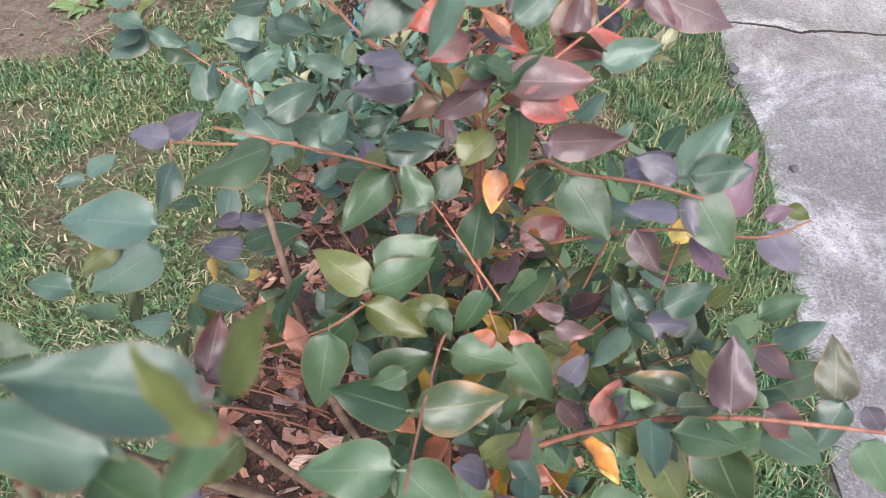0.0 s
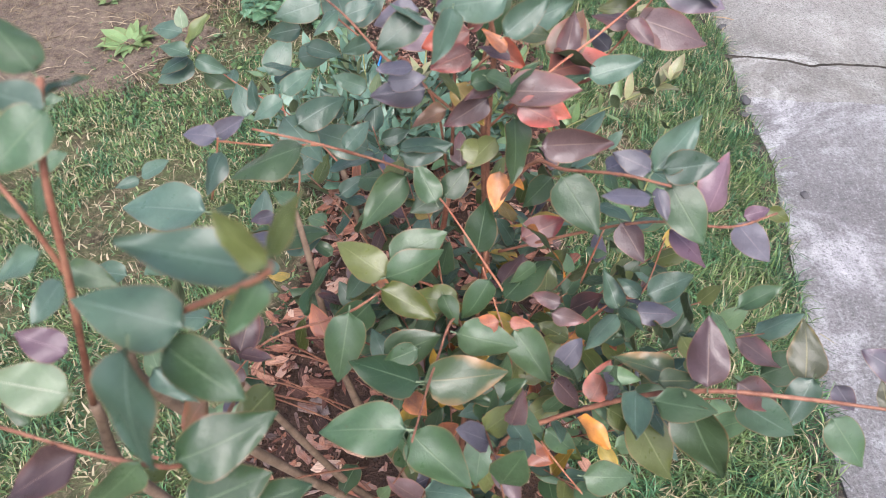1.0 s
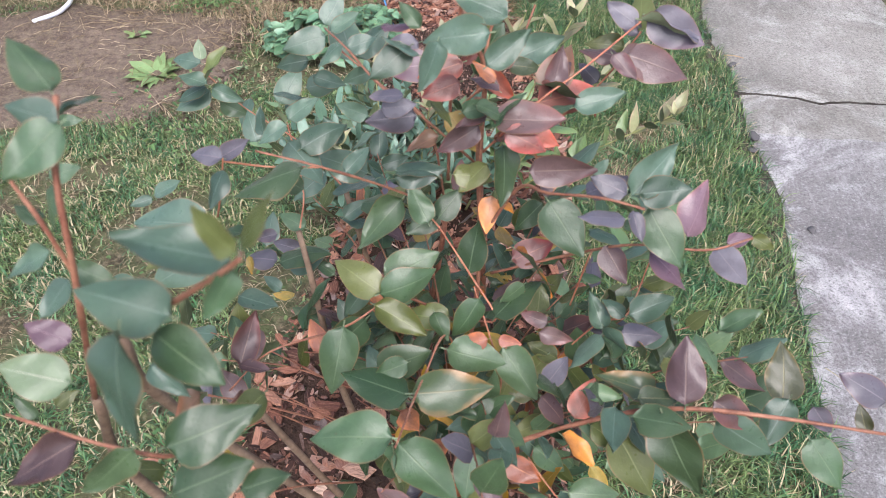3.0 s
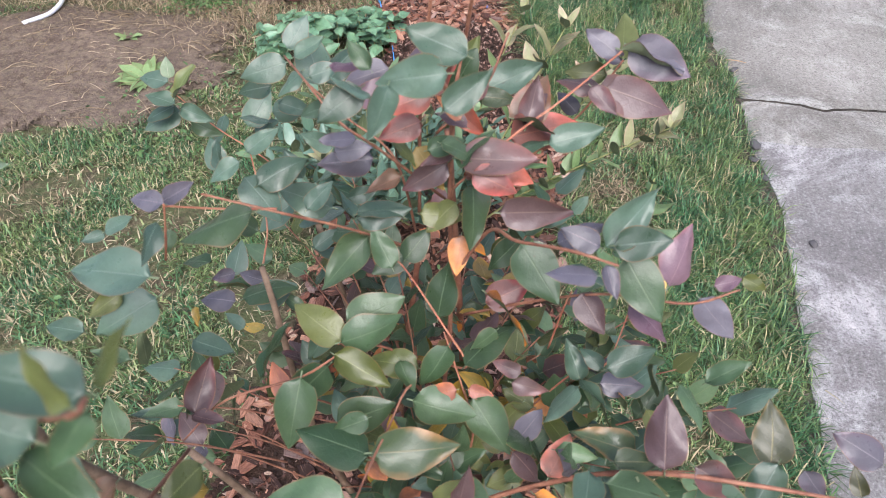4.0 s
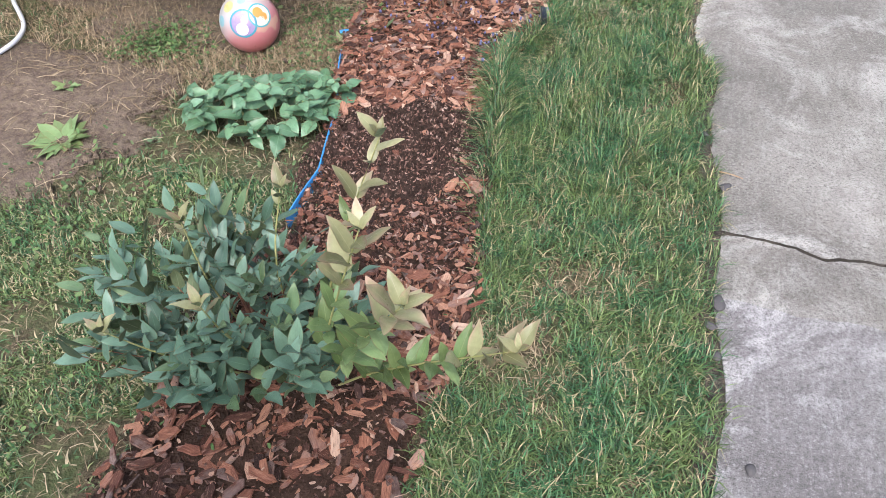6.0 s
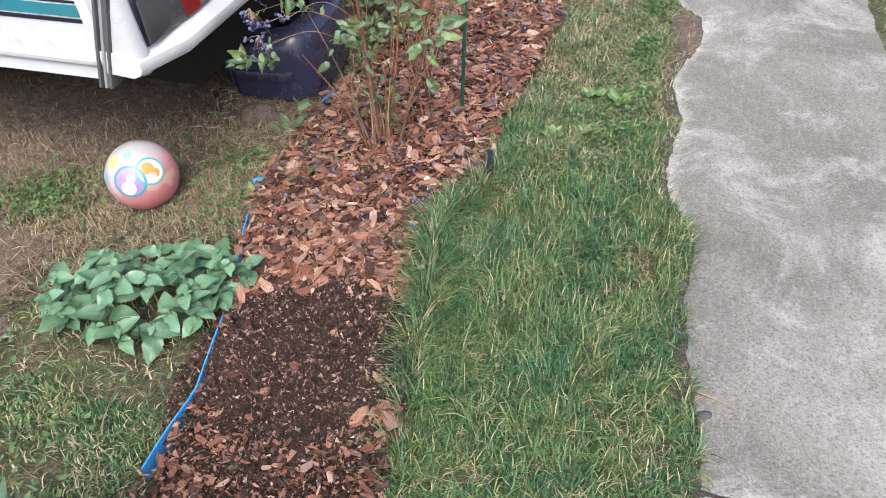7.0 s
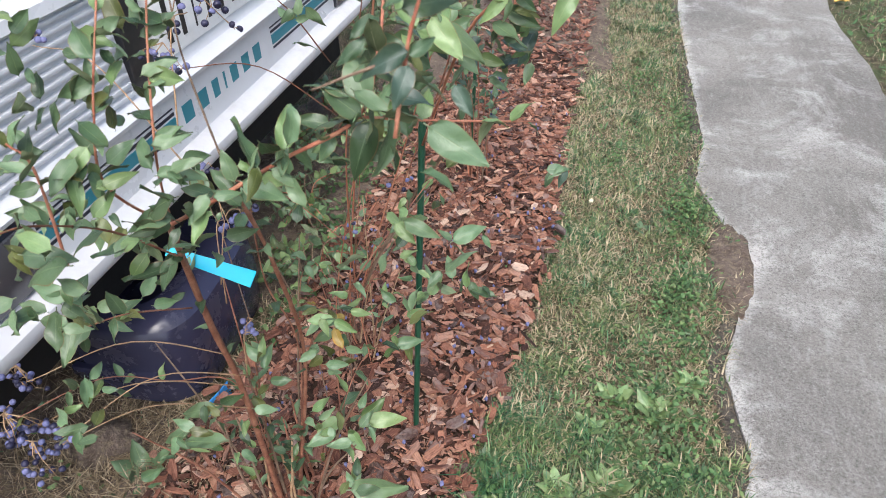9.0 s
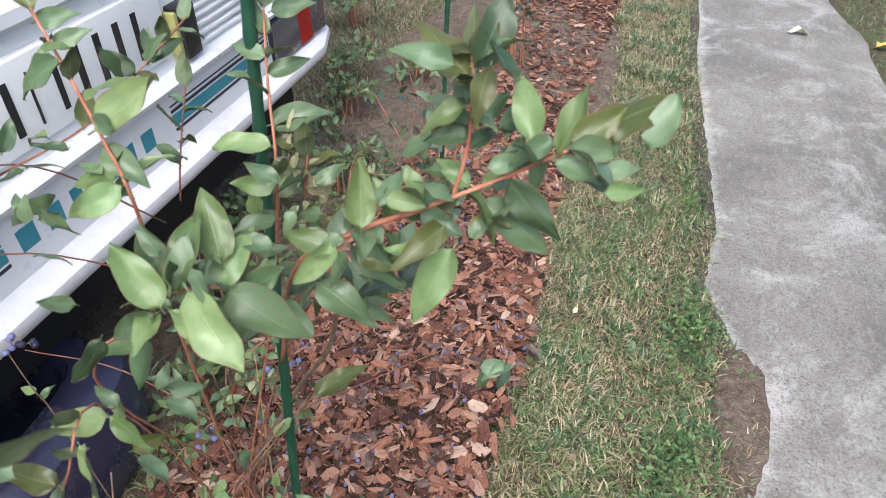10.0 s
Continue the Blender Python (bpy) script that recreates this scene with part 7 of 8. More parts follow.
def build_edging():
    """The blue plastic edging strip between lawn and bed."""
    edge = thing("edging_strip", "thin blue plastic edging strip between lawn and mulch", "edging")
    for k, (ya, yb) in enumerate(((1.60, 2.42), (3.02, 3.1))):
        bm = bmesh.new()
        prev = None
        for j in range(25):
            y = ya + (yb - ya) * j / 24
            x = interp(BED_LEFT, y) - 0.004 + 0.006 * noise.noise((y * 6, 0, 4))
            top = 0.030 + 0.010 * noise.noise((y * 5, 2, 4))
            ring = [bm.verts.new(p) for p in ((x - 0.002, y, -0.01), (x - 0.0025, y, top), (x + 0.0015, y, top + 0.001), (x + 0.003, y, -0.01))]
            if prev:
                for i in range(3):
                    bm.faces.new((prev[i], prev[i + 1], ring[i + 1], ring[i]))
            prev = ring
        bmesh.ops.recalc_face_normals(bm, faces=bm.faces)
        part("strip", bm, BLUE_PLASTIC, edge)


build_edging()


def small_piece(name, label, category, x, y, z, sx, sy, sz, mat, turn=0, tilt=0):
    ob = thing(name, label, category, (x, y, z))
    bm = bmesh.new()
    box(bm, -sx / 2, sx / 2, -sy / 2, sy / 2, -sz / 2, sz / 2, min(sx, sy, sz) * 0.3, 2)
    part("piece", bm, mat, ob)
    ob.matrix_world = pose(x, y, z, tilt, 0, turn)


small_piece("plastic_scrap", "small bright blue plastic scrap on dry grass", "litter", -0.79, 2.552, 0.020, 0.034, 0.020, 0.012, BLUE_PLASTIC, 30, 10)
small_piece("black_edging_end", "black plastic edging end at the lawn's rim", "edging", -0.108, 2.77, 0.033, 0.022, 0.085, 0.066, BLACK, 12, 0)
PALE = make_plain("pale_dry_leaf", (0.62, 0.56, 0.40), 0.6, 0.3, (0.4, 0.33, 0.2), 0.5, 60)
YELLOW_DRY = make_plain("yellow_dry_leaf", (0.62, 0.40, 0.09), 0.6, 0.3, (0.4, 0.25, 0.06), 0.5, 60)


def fallen_leaf(x, y, z, size, turn, mat, label, seed, width=0.6):
    v, f, u, s = leaf_geometry(width=width, fold=0.3, droop=0.12, wave=0.08, seed=seed)
    ob = new("fallen_leaf", mesh_from("fallen_leaf", v, f, mat, True, u))
    tagged(ob, label, "leaf", "fallen leaves")
    ob.matrix_world = pose(x, y, z, 8, -6, turn) @ Matrix.Scale(size, 4)


fallen_leaf(-0.285, 2.64, 0.028, 0.055, 10, PALE, "pale dry fallen leaf on the bark mulch", 1, 0.75)
fallen_leaf(0.86, 6.4, 0.02, 0.10, 170, PALE, "pale dry fallen leaf on the concrete path", 2)
fallen_leaf(1.16, 6.35, 0.012, 0.09, 20, YELLOW_DRY, "yellow fallen leaf beside the concrete path", 3)
fallen_leaf(0.80, 7.0, 0.02, 0.09, 70, YELLOW_DRY, "yellow fallen leaf on the concrete path", 4)
fallen_leaf(0.03, 4.07, 0.035, 0.022, 70, PALE, "small pale leaf in the grass", 5)


HOSE = make_plain("pale_hose_plastic", (0.62, 0.64, 0.68), 0.4, 0.5, (0.35, 0.34, 0.32), 0.3)


def build_hose():
    hose = thing("garden_hose", "pale plastic hose end lying on bare soil", "hose", (-2.0, 2.2, 0.0))
    pts = [Vector(p) - Vector((-2.0, 2.2, 0)) for p in ((-2.45, 2.75, 0.02), (-2.2, 2.5, 0.02), (-2.0, 2.32, 0.016), (-1.96, 2.17, 0.013), (-2.02, 2.07, 0.012))]
    part("tube", tube_mesh("tube", pts, 0.0085, 0.0085, HOSE, 10, 8, 0.0), None, hose)


build_hose()


def build_twig():
    twig = thing("dry_twig", "short pale dry twig lying on the path's rim", "twig", (0.51, 2.08, 0.014))
    part("stick", tube_mesh("stick", [(0, 0, 0), (0.03, -0.012, 0.006), (0.062, -0.02, 0.003)], 0.0024, 0.0014, BARK_TAN, 6, 5, 0.2, 4), None, twig)


build_twig()


# ---------------------------------------------------------------- grass, mulch, crumbs (pieces last)
def zone(x, y):
    """What grows at a place: lawn strip, left lawn, dry ground or nothing."""
    if path_left(y) - 0.006 < x < path_right(y) + 0.01:
        return "path"
    if path_left(y) - 0.026 - 0.04 * noise.noise((y * 5, 2, 6)) < x <= path_left(y):
        return "rim"
    fray = 0.022 * noise.noise((x * 24, y * 24, 6))
    if -0.2 < y < 9 and bed_left(y) - fray < x < bed_right(y) - 0.008 + fray:
        return "bed"
    if ((x - 0.47) / 0.075) ** 2 + ((y - 3.88) / 0.22) ** 2 < 1 + 0.6 * noise.noise((x * 20, y * 20, 0)):
        return "bare"
    if -0.2 < y < 9 and x > bed_right(y) - 0.04 or x > 0.05:
        return "strip"
    if ((x + 1.75) / 0.6) ** 2 + ((y - 1.85) / 0.4) ** 2 < 1:
        return "bare"
    if x < -0.6 and y > 2.25:
        return "dry"
    return "lawn"


def blades(name, label, mat, spots, length, width, rng, lie=0.5, seed_bend=0.5):
    """Grass blades as narrow bent leaves in one mesh."""
    n = len(spots)
    P = np.array([s[:2] for s in spots])
    scale = np.array([s[2] for s in spots])
    z0 = np.array([ground_height(x, y) for x, y in P]) - 0.012
    lean = np.array([3.0 * noise.noise((x * 7, y * 7, 4)) + 1.6 * noise.noise((x * 21, y * 21, 4)) for x, y in P])
    g = lean * 2.0 + rng.normal(0, 1.9, n)
    d = np.stack([np.cos(g), np.sin(g)], 1)
    w = width * rng.uniform(0.6, 1.3, n)
    ln = length * rng.uniform(0.5, 1.25, n) * scale
    out = np.clip(rng.normal(lie, 0.3, n), 0.05, 1.16)
    up = np.sqrt(np.clip(1 - (out * 0.8) ** 2, 0.08, 1))
    side = np.stack([-d[:, 1], d[:, 0]], 1) * w[:, None]
    V = np.zeros((n, 5, 3))
    for k, (q, wq) in enumerate(((0, 1), (0.55, 0.85))):
        c = P + d * (out * q * ln * 0.75)[:, None]
        z = z0 + up * ln * q * (1.12 - 0.12 * q)
        V[:, 2 * k, :2], V[:, 2 * k + 1, :2] = c - side * wq * 0.5, c + side * wq * 0.5
        V[:, 2 * k, 2] = V[:, 2 * k + 1, 2] = z
    c = P + d * (out * ln)[:, None]
    V[:, 4, :2], V[:, 4, 2] = c, z0 + up * ln * (1.0 - seed_bend * out * 0.5)
    base = (np.arange(n) * 5)[:, None]
    me = bpy.data.meshes.new(name)
    me.vertices.add(n * 5)
    me.vertices.foreach_set("co", V.reshape(-1).astype(np.float32))
    loops = np.concatenate([base + np.array([0, 1, 3, 2]), base + np.array([2, 3, 4])], 1).ravel()
    me.loops.add(n * 7)
    me.loops.foreach_set("vertex_index", loops.astype(np.int32))
    me.polygons.add(n * 2)
    starts = np.stack([np.arange(n) * 7, np.arange(n) * 7 + 4], 1).ravel()
    me.polygons.foreach_set("loop_start", starts.astype(np.int32))
    me.polygons.foreach_set("loop_total", np.tile([4, 3], n).astype(np.int32))
    me.materials.append(mat)
    me.update(calc_edges=True)
    me.validate()
    tagged(new(name, me), label, "grass", kind="stuff")


ROOTS = make_islands("dead_roots", [(0.0, (0.07, 0.045, 0.03)), (0.6, (0.16, 0.11, 0.075)), (1.0, (0.3, 0.22, 0.15))], 0.8, 0.2, 40)


def scatter_grass():
    rng = np.random.default_rng(3)
    green, dry, turf, roots = [], [], [], []
    n = 210000
    xs, ys = rng.uniform(-2.6, 0.72, n), rng.uniform(-0.3, 7.5, n)
    keep = rng.uniform(0, 1, n)
    for x, y, q in zip(xs, ys, keep):
        kind = zone(x, y)
        clump = noise.noise((x * 4, y * 4, 8)) + 0.6 * noise.noise((x * 13, y * 13, 8))
        if kind == "strip":
            thin = 0.72 if y > 3.0 else 0.15
            lush = 1.25 if 1.9 < y < 2.7 and x < 0.3 else (0.85 if y < 3 else 0.5)
            if clump > -0.9 + thin:
                (green if y < 2.75 + 0.3 * clump else turf).append((x, y, lush * (0.85 + 0.5 * clump)))
                if y > 3.0 and q < 0.5:
                    dry.append((x, y, 0.7))
            elif q < 0.6:
                dry.append((x, y, 0.7))
        elif kind == "lawn":
            if clump > -0.05 and q < 0.55:
                (green if q < 0.33 + 0.2 * clump else turf).append((x, y, 0.55))
            elif q < 0.27:
                dry.append((x, y, 0.75))
            elif q < 0.56:
                turf.append((x, y, 0.5))
        elif kind == "dry":
            if q < 0.72:
                dry.append((x, y, 1.0))
            elif q < 0.9 and clump > -0.1:
                green.append((x, y, 0.7))
        elif kind == "bed":
            rim = min(x - bed_left(y), bed_right(y) - x)
            if rim < 0.03 and q < 0.3:
                green.append((x, y, 0.7))
            elif q < 0.012:
                dry.append((x, y, 0.9))
        elif kind == "rim":
            if q < 0.22:
                (green if y < 2.9 else turf).append((x, y, 0.55))
            elif q < 0.5:
                dry.append((x, y, 0.6))
        elif kind == "bare" and q < (0.5 if x > 0 else 0.1):
            (dry if x < 0 or q > 0.2 else roots).append((x, y, 0.8 if x < 0 else 0.55))
    # a second helping where the strip is passed closest
    for x, y in zip(rng.uniform(-0.25, 0.6, 60000), rng.uniform(0.3, 3.2, 60000)):
        if zone(x, y) == "strip":
            clump = noise.noise((x * 4, y * 4, 8)) + 0.8 * noise.noise((x * 15, y * 15, 8))
            if clump > -0.35:
                green.append((x, y, (1.35 if 1.9 < y < 2.7 and x < 0.3 else 0.9) * (0.8 + 0.5 * clump)))
            elif rng.uniform() < 0.35:
                dry.append((x, y, 0.7))
    for x, y in zip(rng.uniform(-0.15, 0.6, 90000), rng.uniform(2.9, 7.2, 90000)):  # short worn turf further on
        if zone(x, y) == "strip":
            clump = noise.noise((x * 6, y * 6, 8)) + 0.9 * noise.noise((x * 17, y * 17, 8))
            if clump > 0.15:
                turf.append((x, y, 0.6 + 0.75 * clump))
            elif rng.uniform() < 0.7:
                (dry if rng.uniform() < 0.75 else turf).append((x, y, 0.5))
    for x, y in zip(rng.uniform(-2.4, -0.6, 60000), rng.uniform(0.2, 1.75, 60000)):
        if zone(x, y) == "lawn" and noise.noise((x * 4, y * 4, 8)) > -0.1:
            (green if rng.uniform() < 0.72 else turf).append((x, y, 0.5))
    for cx, cy in ((-0.03, 3.68), (0.03, 3.95), (-0.04, 3.35), (0.02, 4.3), (0.12, 3.55), (0.2, 4.6), (0.0, 2.98)):  # greener tufts in the worn turf
        for x, y in zip(rng.normal(cx, 0.035, 320), rng.normal(cy, 0.06, 320)):
            green.append((x, y, 0.55))
    for y in rng.normal(2.35, 0.24, 5000):  # long blades that hang over the mulch
        green.append((bed_right(y) + abs(rng.normal(0.01, 0.02)), y, 1.7))
    for cx, cy, sx, sy, count in ((-0.92, 2.82, 0.14, 0.16, 5000), (-0.90, 2.48, 0.10, 0.09, 2600), (-1.15, 2.72, 0.18, 0.08, 2600), (-1.55, 2.5, 0.25, 0.12, 2600), (-1.25, 2.2, 0.2, 0.08, 1400)):
        for x, y in zip(rng.normal(cx, sx, count), rng.normal(cy, sy, count)):
            dry.append((x, y, 1.25))
    for y in rng.uniform(0.2, 7.5, 5000):  # the fringe that hangs over the path's rim
        if noise.noise((y * 9, 1, 3)) > -0.1:
            (green if y < 2.7 else (dry if rng.uniform() < 0.6 else turf)).append((path_left(y) - abs(rng.normal(0.012, 0.014)), y, 0.85))
    for x, y in zip(rng.uniform(1.1, 2.2, 9000), rng.uniform(3, 9, 9000)):
        if zone(x, y) != "path":
            (green if rng.uniform() < 0.5 else dry).append((x, y, 0.7))
    for x, y in zip(rng.uniform(-3.6, 3.2, 90000), rng.uniform(-2.4, 9.0, 90000)):  # the lawn round about, thinner
        if (x > 1.25 or x < -2.55 or y < -0.3) and not (x < -0.85 and y > 2.2) and zone(x, y) != "path":
            (turf if rng.uniform() < 0.75 else dry).append((x, y, 1.0))
    blades("lawn_grass", "short green lawn grass with straw among it", GRASS, green, 0.068, 0.0029, rng, 0.82, 0.7)
    blades("worn_turf", "short worn turf with straw among the green", TURF, turf, 0.052, 0.0042, rng, 0.9, 0.7)
    for x, y in zip(rng.normal(0.46, 0.035, 2500), rng.normal(3.88, 0.09, 2500)):
        if zone(x, y) == "bare":
            roots.append((x, y, 0.9))
    blades("dead_roots", "brown dead grass roots on bitten soil", ROOTS, roots, 0.04, 0.0016, rng, 1.0)
    blades("dry_grass", "dry straw-coloured grass and thatch", STRAW, dry, 0.052, 0.0019, rng, 0.98)


def scatter_clover():
    """Small round weed leaves in the lawn, one mesh."""
    rng = random.Random(17)
    verts, faces = [], []
    def patch(cx, cy, rx, ry, count, size):
        for _ in range(count):
            x, y = cx + rng.gauss(0, rx), cy + rng.gauss(0, ry)
            if zone(x, y) in ("path",):
                continue
            z = ground_height(x, y) + rng.uniform(0.006, 0.028)
            s = size * rng.uniform(0.6, 1.3)
            tilt = Euler((rng.gauss(0, 0.45), rng.gauss(0, 0.45), rng.uniform(0, 6.28))).to_matrix()
            o = len(verts)
            verts.append(Vector((x, y, z)) - tilt @ Vector((0, 0, s * 0.12)))
            for k in range(8):
                g = 2 * math.pi * k / 8
                r = s * (0.5 + (0.12 if k % 2 else 0)) * (1.35 if k == 0 else 1)
                verts.append(Vector((x, y, z)) + tilt @ Vector((r * math.cos(g) * 1.3, r * math.sin(g) * 0.8, 0)))
            for k in range(8):
                faces.append((o, o + 1 + k, o + 1 + (k + 1) % 8))
    for c in (((0.27, 3.18), (0.08, 0.13), 420, 0.010), ((-0.88, 2.66), (0.07, 0.06), 260, 0.011), ((0.22, 3.25), (0.1, 0.14), 500, 0.009), ((0.3, 3.55), (0.06, 0.14), 420, 0.008), ((0.33, 4.12), (0.05, 0.12), 380, 0.008), ((0.3, 2.4), (0.1, 0.2), 200, 0.006), ((0.3, 5.0), (0.08, 0.5), 350, 0.009), ((0.15, 4.3), (0.13, 0.5), 500, 0.007), ((0.2, 3.0), (0.15, 0.2), 300, 0.007),
              ((-1.05, 1.55), (0.25, 0.16), 420, 0.010), ((-1.42, 2.35), (0.085, 0.065), 900, 0.0095), ((-0.85, 2.45), (0.1, 0.1), 300, 0.010), ((-0.1, 2.98), (0.04, 0.05), 110, 0.012), ((-0.9, 0.9), (0.3, 0.3), 380, 0.008),
              ((-0.62, 2.72), (0.05, 0.08), 90, 0.014), ((-0.72, 3.6), (0.05, 0.2), 260, 0.013), ((-0.78, 4.2), (0.08, 0.35), 420, 0.014), ((-1.0, 2.55), (0.2, 0.12), 260, 0.012), ((0.2, 1.3), (0.12, 0.4), 200, 0.006), ((0.34, 4.13), (0.045, 0.09), 420, 0.008), ((0.31, 3.72), (0.045, 0.1), 420, 0.008), ((0.11, 4.44), (0.05, 0.1), 260, 0.007), ((0.34, 4.8), (0.04, 0.12), 300, 0.008), ((0.17, 5.11), (0.06, 0.12), 260, 0.008), ((1.35, 5.5), (0.1, 0.6), 300, 0.02), ((-0.72, 4.4), (0.15, 0.25), 400, 0.018)):
        patch(*c[0], *c[1], *c[2:])
    tagged(new("clover_patches", mesh_from("clover_patches", verts, faces, WEED)), "small round-leaved weeds and clover in the lawn", "weeds", kind="stuff")


def chip_geometry(rng, ln, wd, th):
    """A split bark flake: five to seven corners, ragged, thick at one end."""
    k = rng.randint(5, 7)
    top, bot = [], []
    for j in range(k):
        g = 2 * math.pi * (j + rng.uniform(-0.25, 0.25)) / k
        r = rng.uniform(0.75, 1.1)
        x, y = ln / 2 * r * math.copysign(abs(math.cos(g)) ** 0.7, math.cos(g)), wd / 2 * r * math.copysign(abs(math.sin(g)) ** 0.7, math.sin(g))
        z = rng.uniform(-0.15, 0.15) * th + 0.10 * ln * (x / ln) ** 2 * rng.choice((-1, 1))
        top.append(Vector((x * 0.93, y * 0.9, z + th / 2)))
        bot.append(Vector((x, y, z - th / 2)))
    faces = [tuple(range(k)), tuple(range(2 * k - 1, k - 1, -1))] + [(j, k + j, k + (j + 1) % k, (j + 1) % k) for j in range(k)]
    return top + bot, faces


def scatter_chips():
    rng = random.Random(23)
    verts, faces = [], []
    uvs = []
    shapes = [chip_geometry(rng, 1.0, rng.uniform(0.14, 0.60), rng.uniform(0.03, 0.08)) for _ in range(80)]

    def spot(y0, y1):
        y = rng.uniform(y0, y1)
        a, b = bed_left(y), bed_right(y)
        return a + (b - a) * rng.uniform(0.0, 1.0) + rng.gauss(0, 0.012), y

    def lay(x, y):
        depth = rng.random()
        size = rng.choice((0.009, 0.012, 0.015, 0.018, 0.022, 0.026, 0.031, 0.037, 0.046, 0.062))
        tip = 0.34 if size < 0.04 else 0.17
        m = Matrix.Translation((x, y, 0.014 + 0.022 * depth)) @ Euler((rng.gauss(0, tip), rng.gauss(0, tip), rng.uniform(0, 6.28))).to_matrix().to_4x4()
        fine = 0.6 if 1.5 < y < 1.82 else 1.0
        return m @ Matrix.Scale(size * fine, 4)

    def in_compost(x, y):
        return ((x + 0.36) / 0.25) ** 2 + ((y - 1.97) / 0.23) ** 2 < 1 + 0.3 * noise.noise((x * 9, y * 9, 1))

    for _ in range(30000):
        x, y = spot(0.15, 7.0) if rng.random() < 0.45 else spot(1.2, 5.0)
        if in_compost(x, y):
            if rng.random() > (0.16 if y < 1.95 else 0.06):
                continue
        if 1.62 < y < 1.82 and rng.random() < 0.25:
            continue
        v, f = rng.choice(shapes)
        m = lay(x, y)
        o = len(verts)
        verts += [m @ c for c in v]
        uvs += [c.xy for c in v]
        faces += [tuple(o + i for i in g) for g in f]
    tagged(part("bark_mulch", mesh_from("bark_mulch", verts, faces, CHIPS, False, uvs), None, mulch_bed), "reddish brown bark chips", kind="stuff")
    # the flakes that lie nearest to the walk, one by one
    singles = []
    for _ in range(24):
        v, f = chip_geometry(rng, 1.0, rng.uniform(0.18, 0.6), rng.uniform(0.03, 0.08))
        singles.append(mesh_from("bark_chip", v, f, CHIP_PIECE, False, [c.xy for c in v]))
    for _ in range(290):
        x, y = spot(2.25, 2.95)
        m = lay(x, y)
        m.translation.z += 0.012
        ob = new("bark_chip", rng.choice(singles))
        ob.parent = mulch_bed
        ob.matrix_world = m
    # crumbs of compost and fine bark
    verts, faces = [], []
    for _ in range(24000):
        g, r = rng.uniform(0, 6.28), math.sqrt(rng.random())
        x, y = (-0.36 + 0.28 * r * math.cos(g), 1.90 + 0.34 * r * math.sin(g)) if rng.random() < 0.6 else spot(0.2, 3.0)
        s = rng.choice((0.002, 0.003, 0.004, 0.006, 0.009)) * rng.uniform(0.7, 1.3)
        away = min(((x + 0.355) / 0.27) ** 2 + ((y - 1.965) / 0.26) ** 2, 1)
        z = 0.024 + 0.016 * (1 - away) if away < 1 else 0.022
        rot = Euler((rng.uniform(0, 6), rng.uniform(0, 6), rng.uniform(0, 6))).to_matrix()
        o = len(verts)
        verts += [Vector((x, y, z)) + rot @ Vector(c) * s for c in ((1, 0.2, 0), (-0.8, 0.5, 0.1), (0, -0.7, 0.1), (0.1, 0.1, 0.5))]
        faces += [(o, o + 1, o + 2), (o, o + 3, o + 1), (o + 1, o + 3, o + 2), (o + 2, o + 3, o)]
    tagged(part("soil_crumbs", mesh_from("soil_crumbs", verts, faces, CRUMBS, False), None, mulch_bed), "dark compost crumbs and fine bark", kind="stuff")


def scatter_berries():
    """Fallen berries on the mulch."""
    rng = random.Random(29)
    pile = thing("fallen_berries", "fallen blueberries scattered on the bark mulch", "berries", (-0.4, 3.3, 0.03), kind="stuff")
    v0, f0 = [], []
    bm = bmesh.new()
    bmesh.ops.create_icosphere(bm, subdivisions=1, radius=1.0)
    bv, bf = [v.co.copy() for v in bm.verts], [[v.index for v in f.verts] for f in bm.faces]
    bm.free()
    for _ in range(190):
        y = rng.choice((rng.gauss(2.65, 0.12), rng.gauss(3.25, 0.3), rng.gauss(3.8, 0.4)))
        x = rng.uniform(bed_left(y) + 0.1, bed_right(y))
        s = rng.uniform(0.0035, 0.0058)
        o = len(v0)
        v0 += [c * s + Vector((x + 0.4, y - 3.3, 0.022 + rng.uniform(-0.004, 0.006))) for c in bv]
        f0 += [tuple(o + i for i in f) for f in bf]
    part("berries", mesh_from("berries", v0, f0, BERRY), None, pile)


def scatter_sticks():
    rng = random.Random(41)
    verts, faces = [], []
    for _ in range(900):
        if rng.random() < 0.65:
            x, y = rng.gauss(-0.9, 0.13), rng.gauss(2.9, 0.15)
        else:
            x, y = rng.gauss(-1.5, 0.35), rng.gauss(2.0, 0.25)
        if zone(x, y) == "path":
            continue
        g, ln = rng.uniform(0, 6.28), rng.uniform(0.03, 0.12)
        p = Vector((x, y, ground_height(x, y) + 0.008))
        d = Vector((math.cos(g), math.sin(g), rng.uniform(-0.05, 0.25))) * ln
        v, f = tube([p, p + d * 0.5 + Vector((0, 0, 0.006)), p + d], 0.0015, 0.0007, 4)
        o = len(verts)
        verts += v
        faces += [tuple(o + i for i in q) for q in f]
    tagged(new("dry_twigs", mesh_from("dry_twigs", verts, faces, STRAW)), "dry twigs and stalks lying on bare soil", "twigs", kind="stuff")


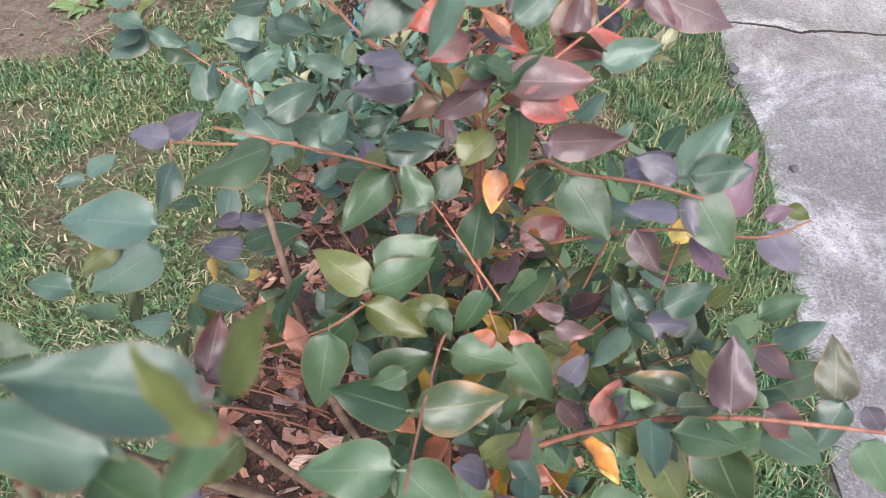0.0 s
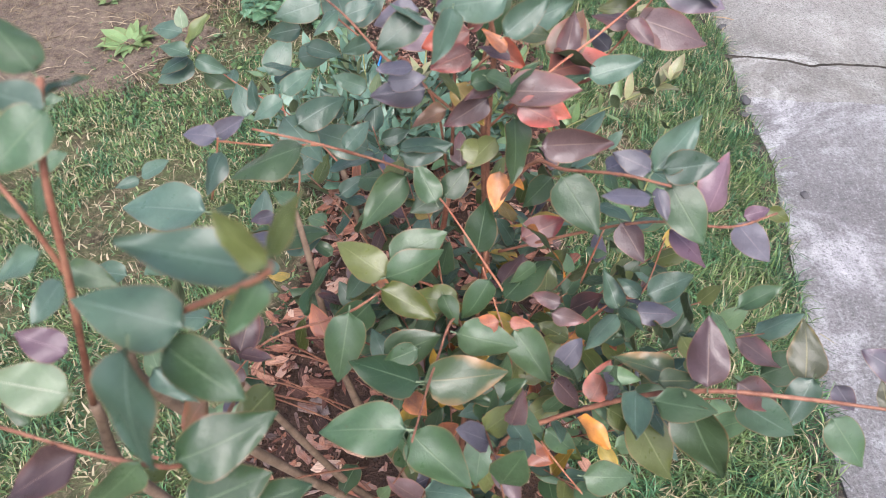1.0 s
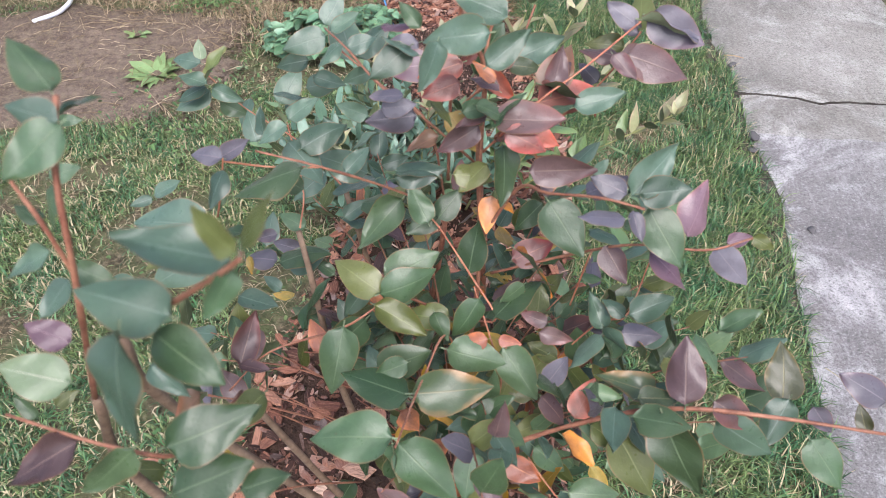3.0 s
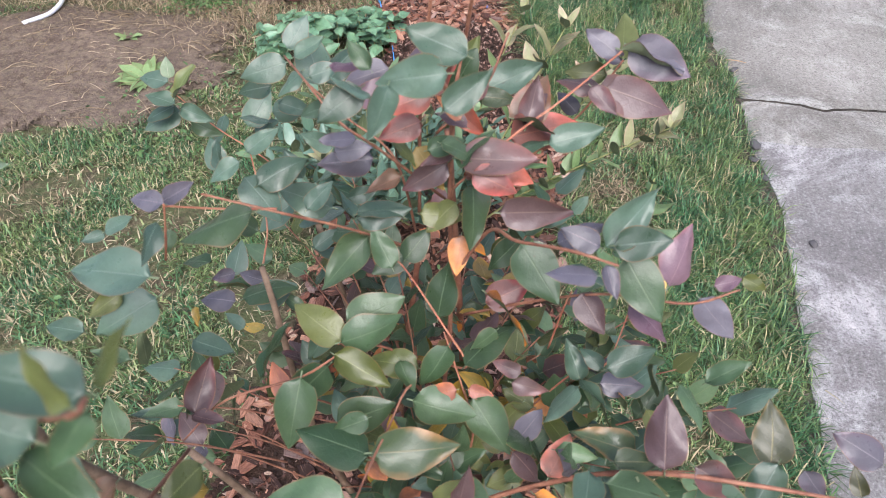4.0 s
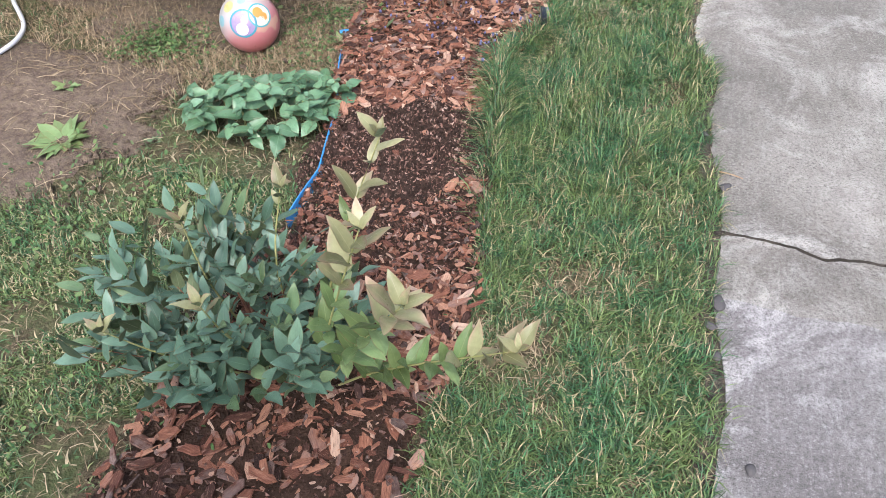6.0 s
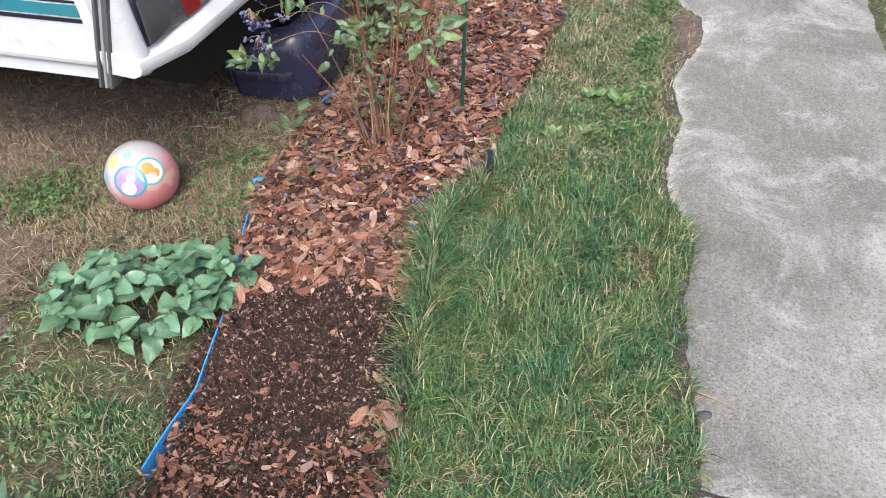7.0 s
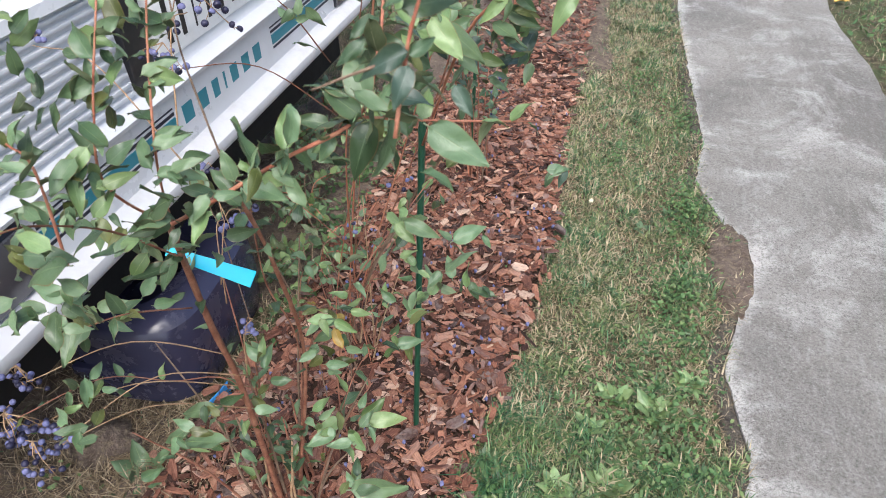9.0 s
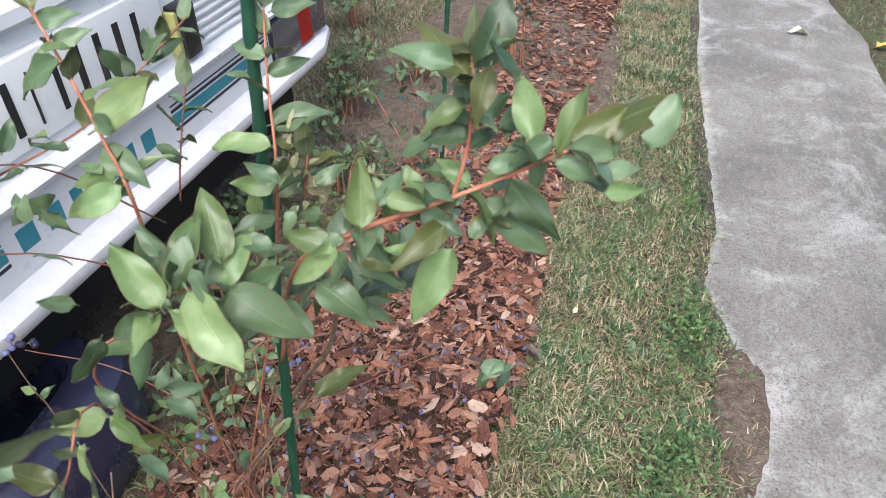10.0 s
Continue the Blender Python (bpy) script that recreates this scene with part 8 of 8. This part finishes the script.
def scatter_clods():
    """Loose clods on the trodden soil, one mesh."""
    rng = random.Random(83)
    verts, faces = [], []
    for _ in range(2600):
        if rng.random() < 0.65:
            x, y = -1.75 + 0.6 * rng.uniform(-1, 1), 1.85 + 0.4 * rng.uniform(-1, 1)
        else:
            x, y = rng.gauss(-1.2, 0.35), rng.gauss(2.7, 0.2)
        s = rng.choice((0.003, 0.005, 0.007, 0.011)) * rng.uniform(0.7, 1.4)
        z = ground_height(x, y) + 0.002
        rot = Euler((rng.uniform(0, 6), rng.uniform(0, 6), rng.uniform(0, 6))).to_matrix()
        o = len(verts)
        verts += [Vector((x, y, z)) + rot @ Vector(c) * s * rng.uniform(0.8, 1.2) for c in ((1, 0, 0), (-1, 0, 0), (0, 0.8, 0), (0, -0.8, 0), (0, 0, 0.7), (0, 0, -0.7))]
        faces += [(o + a, o + b, o + c) for a, b, c in ((0, 2, 4), (2, 1, 4), (1, 3, 4), (3, 0, 4), (2, 0, 5), (1, 2, 5), (3, 1, 5), (0, 3, 5))]
    tagged(new("soil_clods", mesh_from("soil_clods", verts, faces, BARE)), "small brown clods on bare trodden soil", "soil", kind="stuff")


def scatter_stones():
    rng = random.Random(61)
    stone = make_plain("dark_grey_stone", (0.09, 0.085, 0.085), 0.8, 0.3, (0.2, 0.19, 0.18), 0.5, 60, 0.4)
    for x, y, s in ((0.579, 1.2, 0.012), (0.515, 1.60, 0.020), (0.50, 1.53, 0.013), (0.528, 2.02, 0.016), (0.44, 2.72, 0.013), (0.47, 2.25, 0.009), (0.515, 1.45, 0.011)):
        bm = bmesh.new()
        bmesh.ops.create_icosphere(bm, subdivisions=2, radius=1.0)
        for v in bm.verts:
            v.co *= 1 + 0.35 * noise.noise(v.co * 1.3 + Vector((x * 50, y * 50, 0)))
            v.co = Vector((v.co.x * s * 1.2, v.co.y * s * 0.8, v.co.z * s * 0.45))
        ob = new("stone", finish(bm, "stone", stone, True, 50))
        ob.matrix_world = pose(x, y, 0.012, 0, 0, rng.uniform(0, 180))
        tagged(ob, "small dark grey stone at the path's edge", "stone", "stones by the path")


def build_mound():
    """A brown clump of dry earth at the tub's foot."""
    bm = bmesh.new()
    bmesh.ops.create_icosphere(bm, subdivisions=4, radius=1.0)
    for v in bm.verts:
        v.co *= 1 + 0.3 * noise.noise(v.co * 1.6 + Vector((4, 1, 0))) + 0.10 * noise.noise(v.co * 6)
        v.co = Vector((v.co.x * 0.075, v.co.y * 0.055, v.co.z * 0.05))
    ob = new("earth_clod", finish(bm, "earth_clod", BARE, True, 60))
    ob.matrix_world = pose(-0.95, 2.88, 0.02, 0, 0, 25)
    tagged(ob, "brown lump of dry earth beside the black tub", "soil")


build_mound()
scatter_stones()
scatter_clods()
scatter_clover()
scatter_sticks()
scatter_berries()
scatter_grass()
scatter_chips()
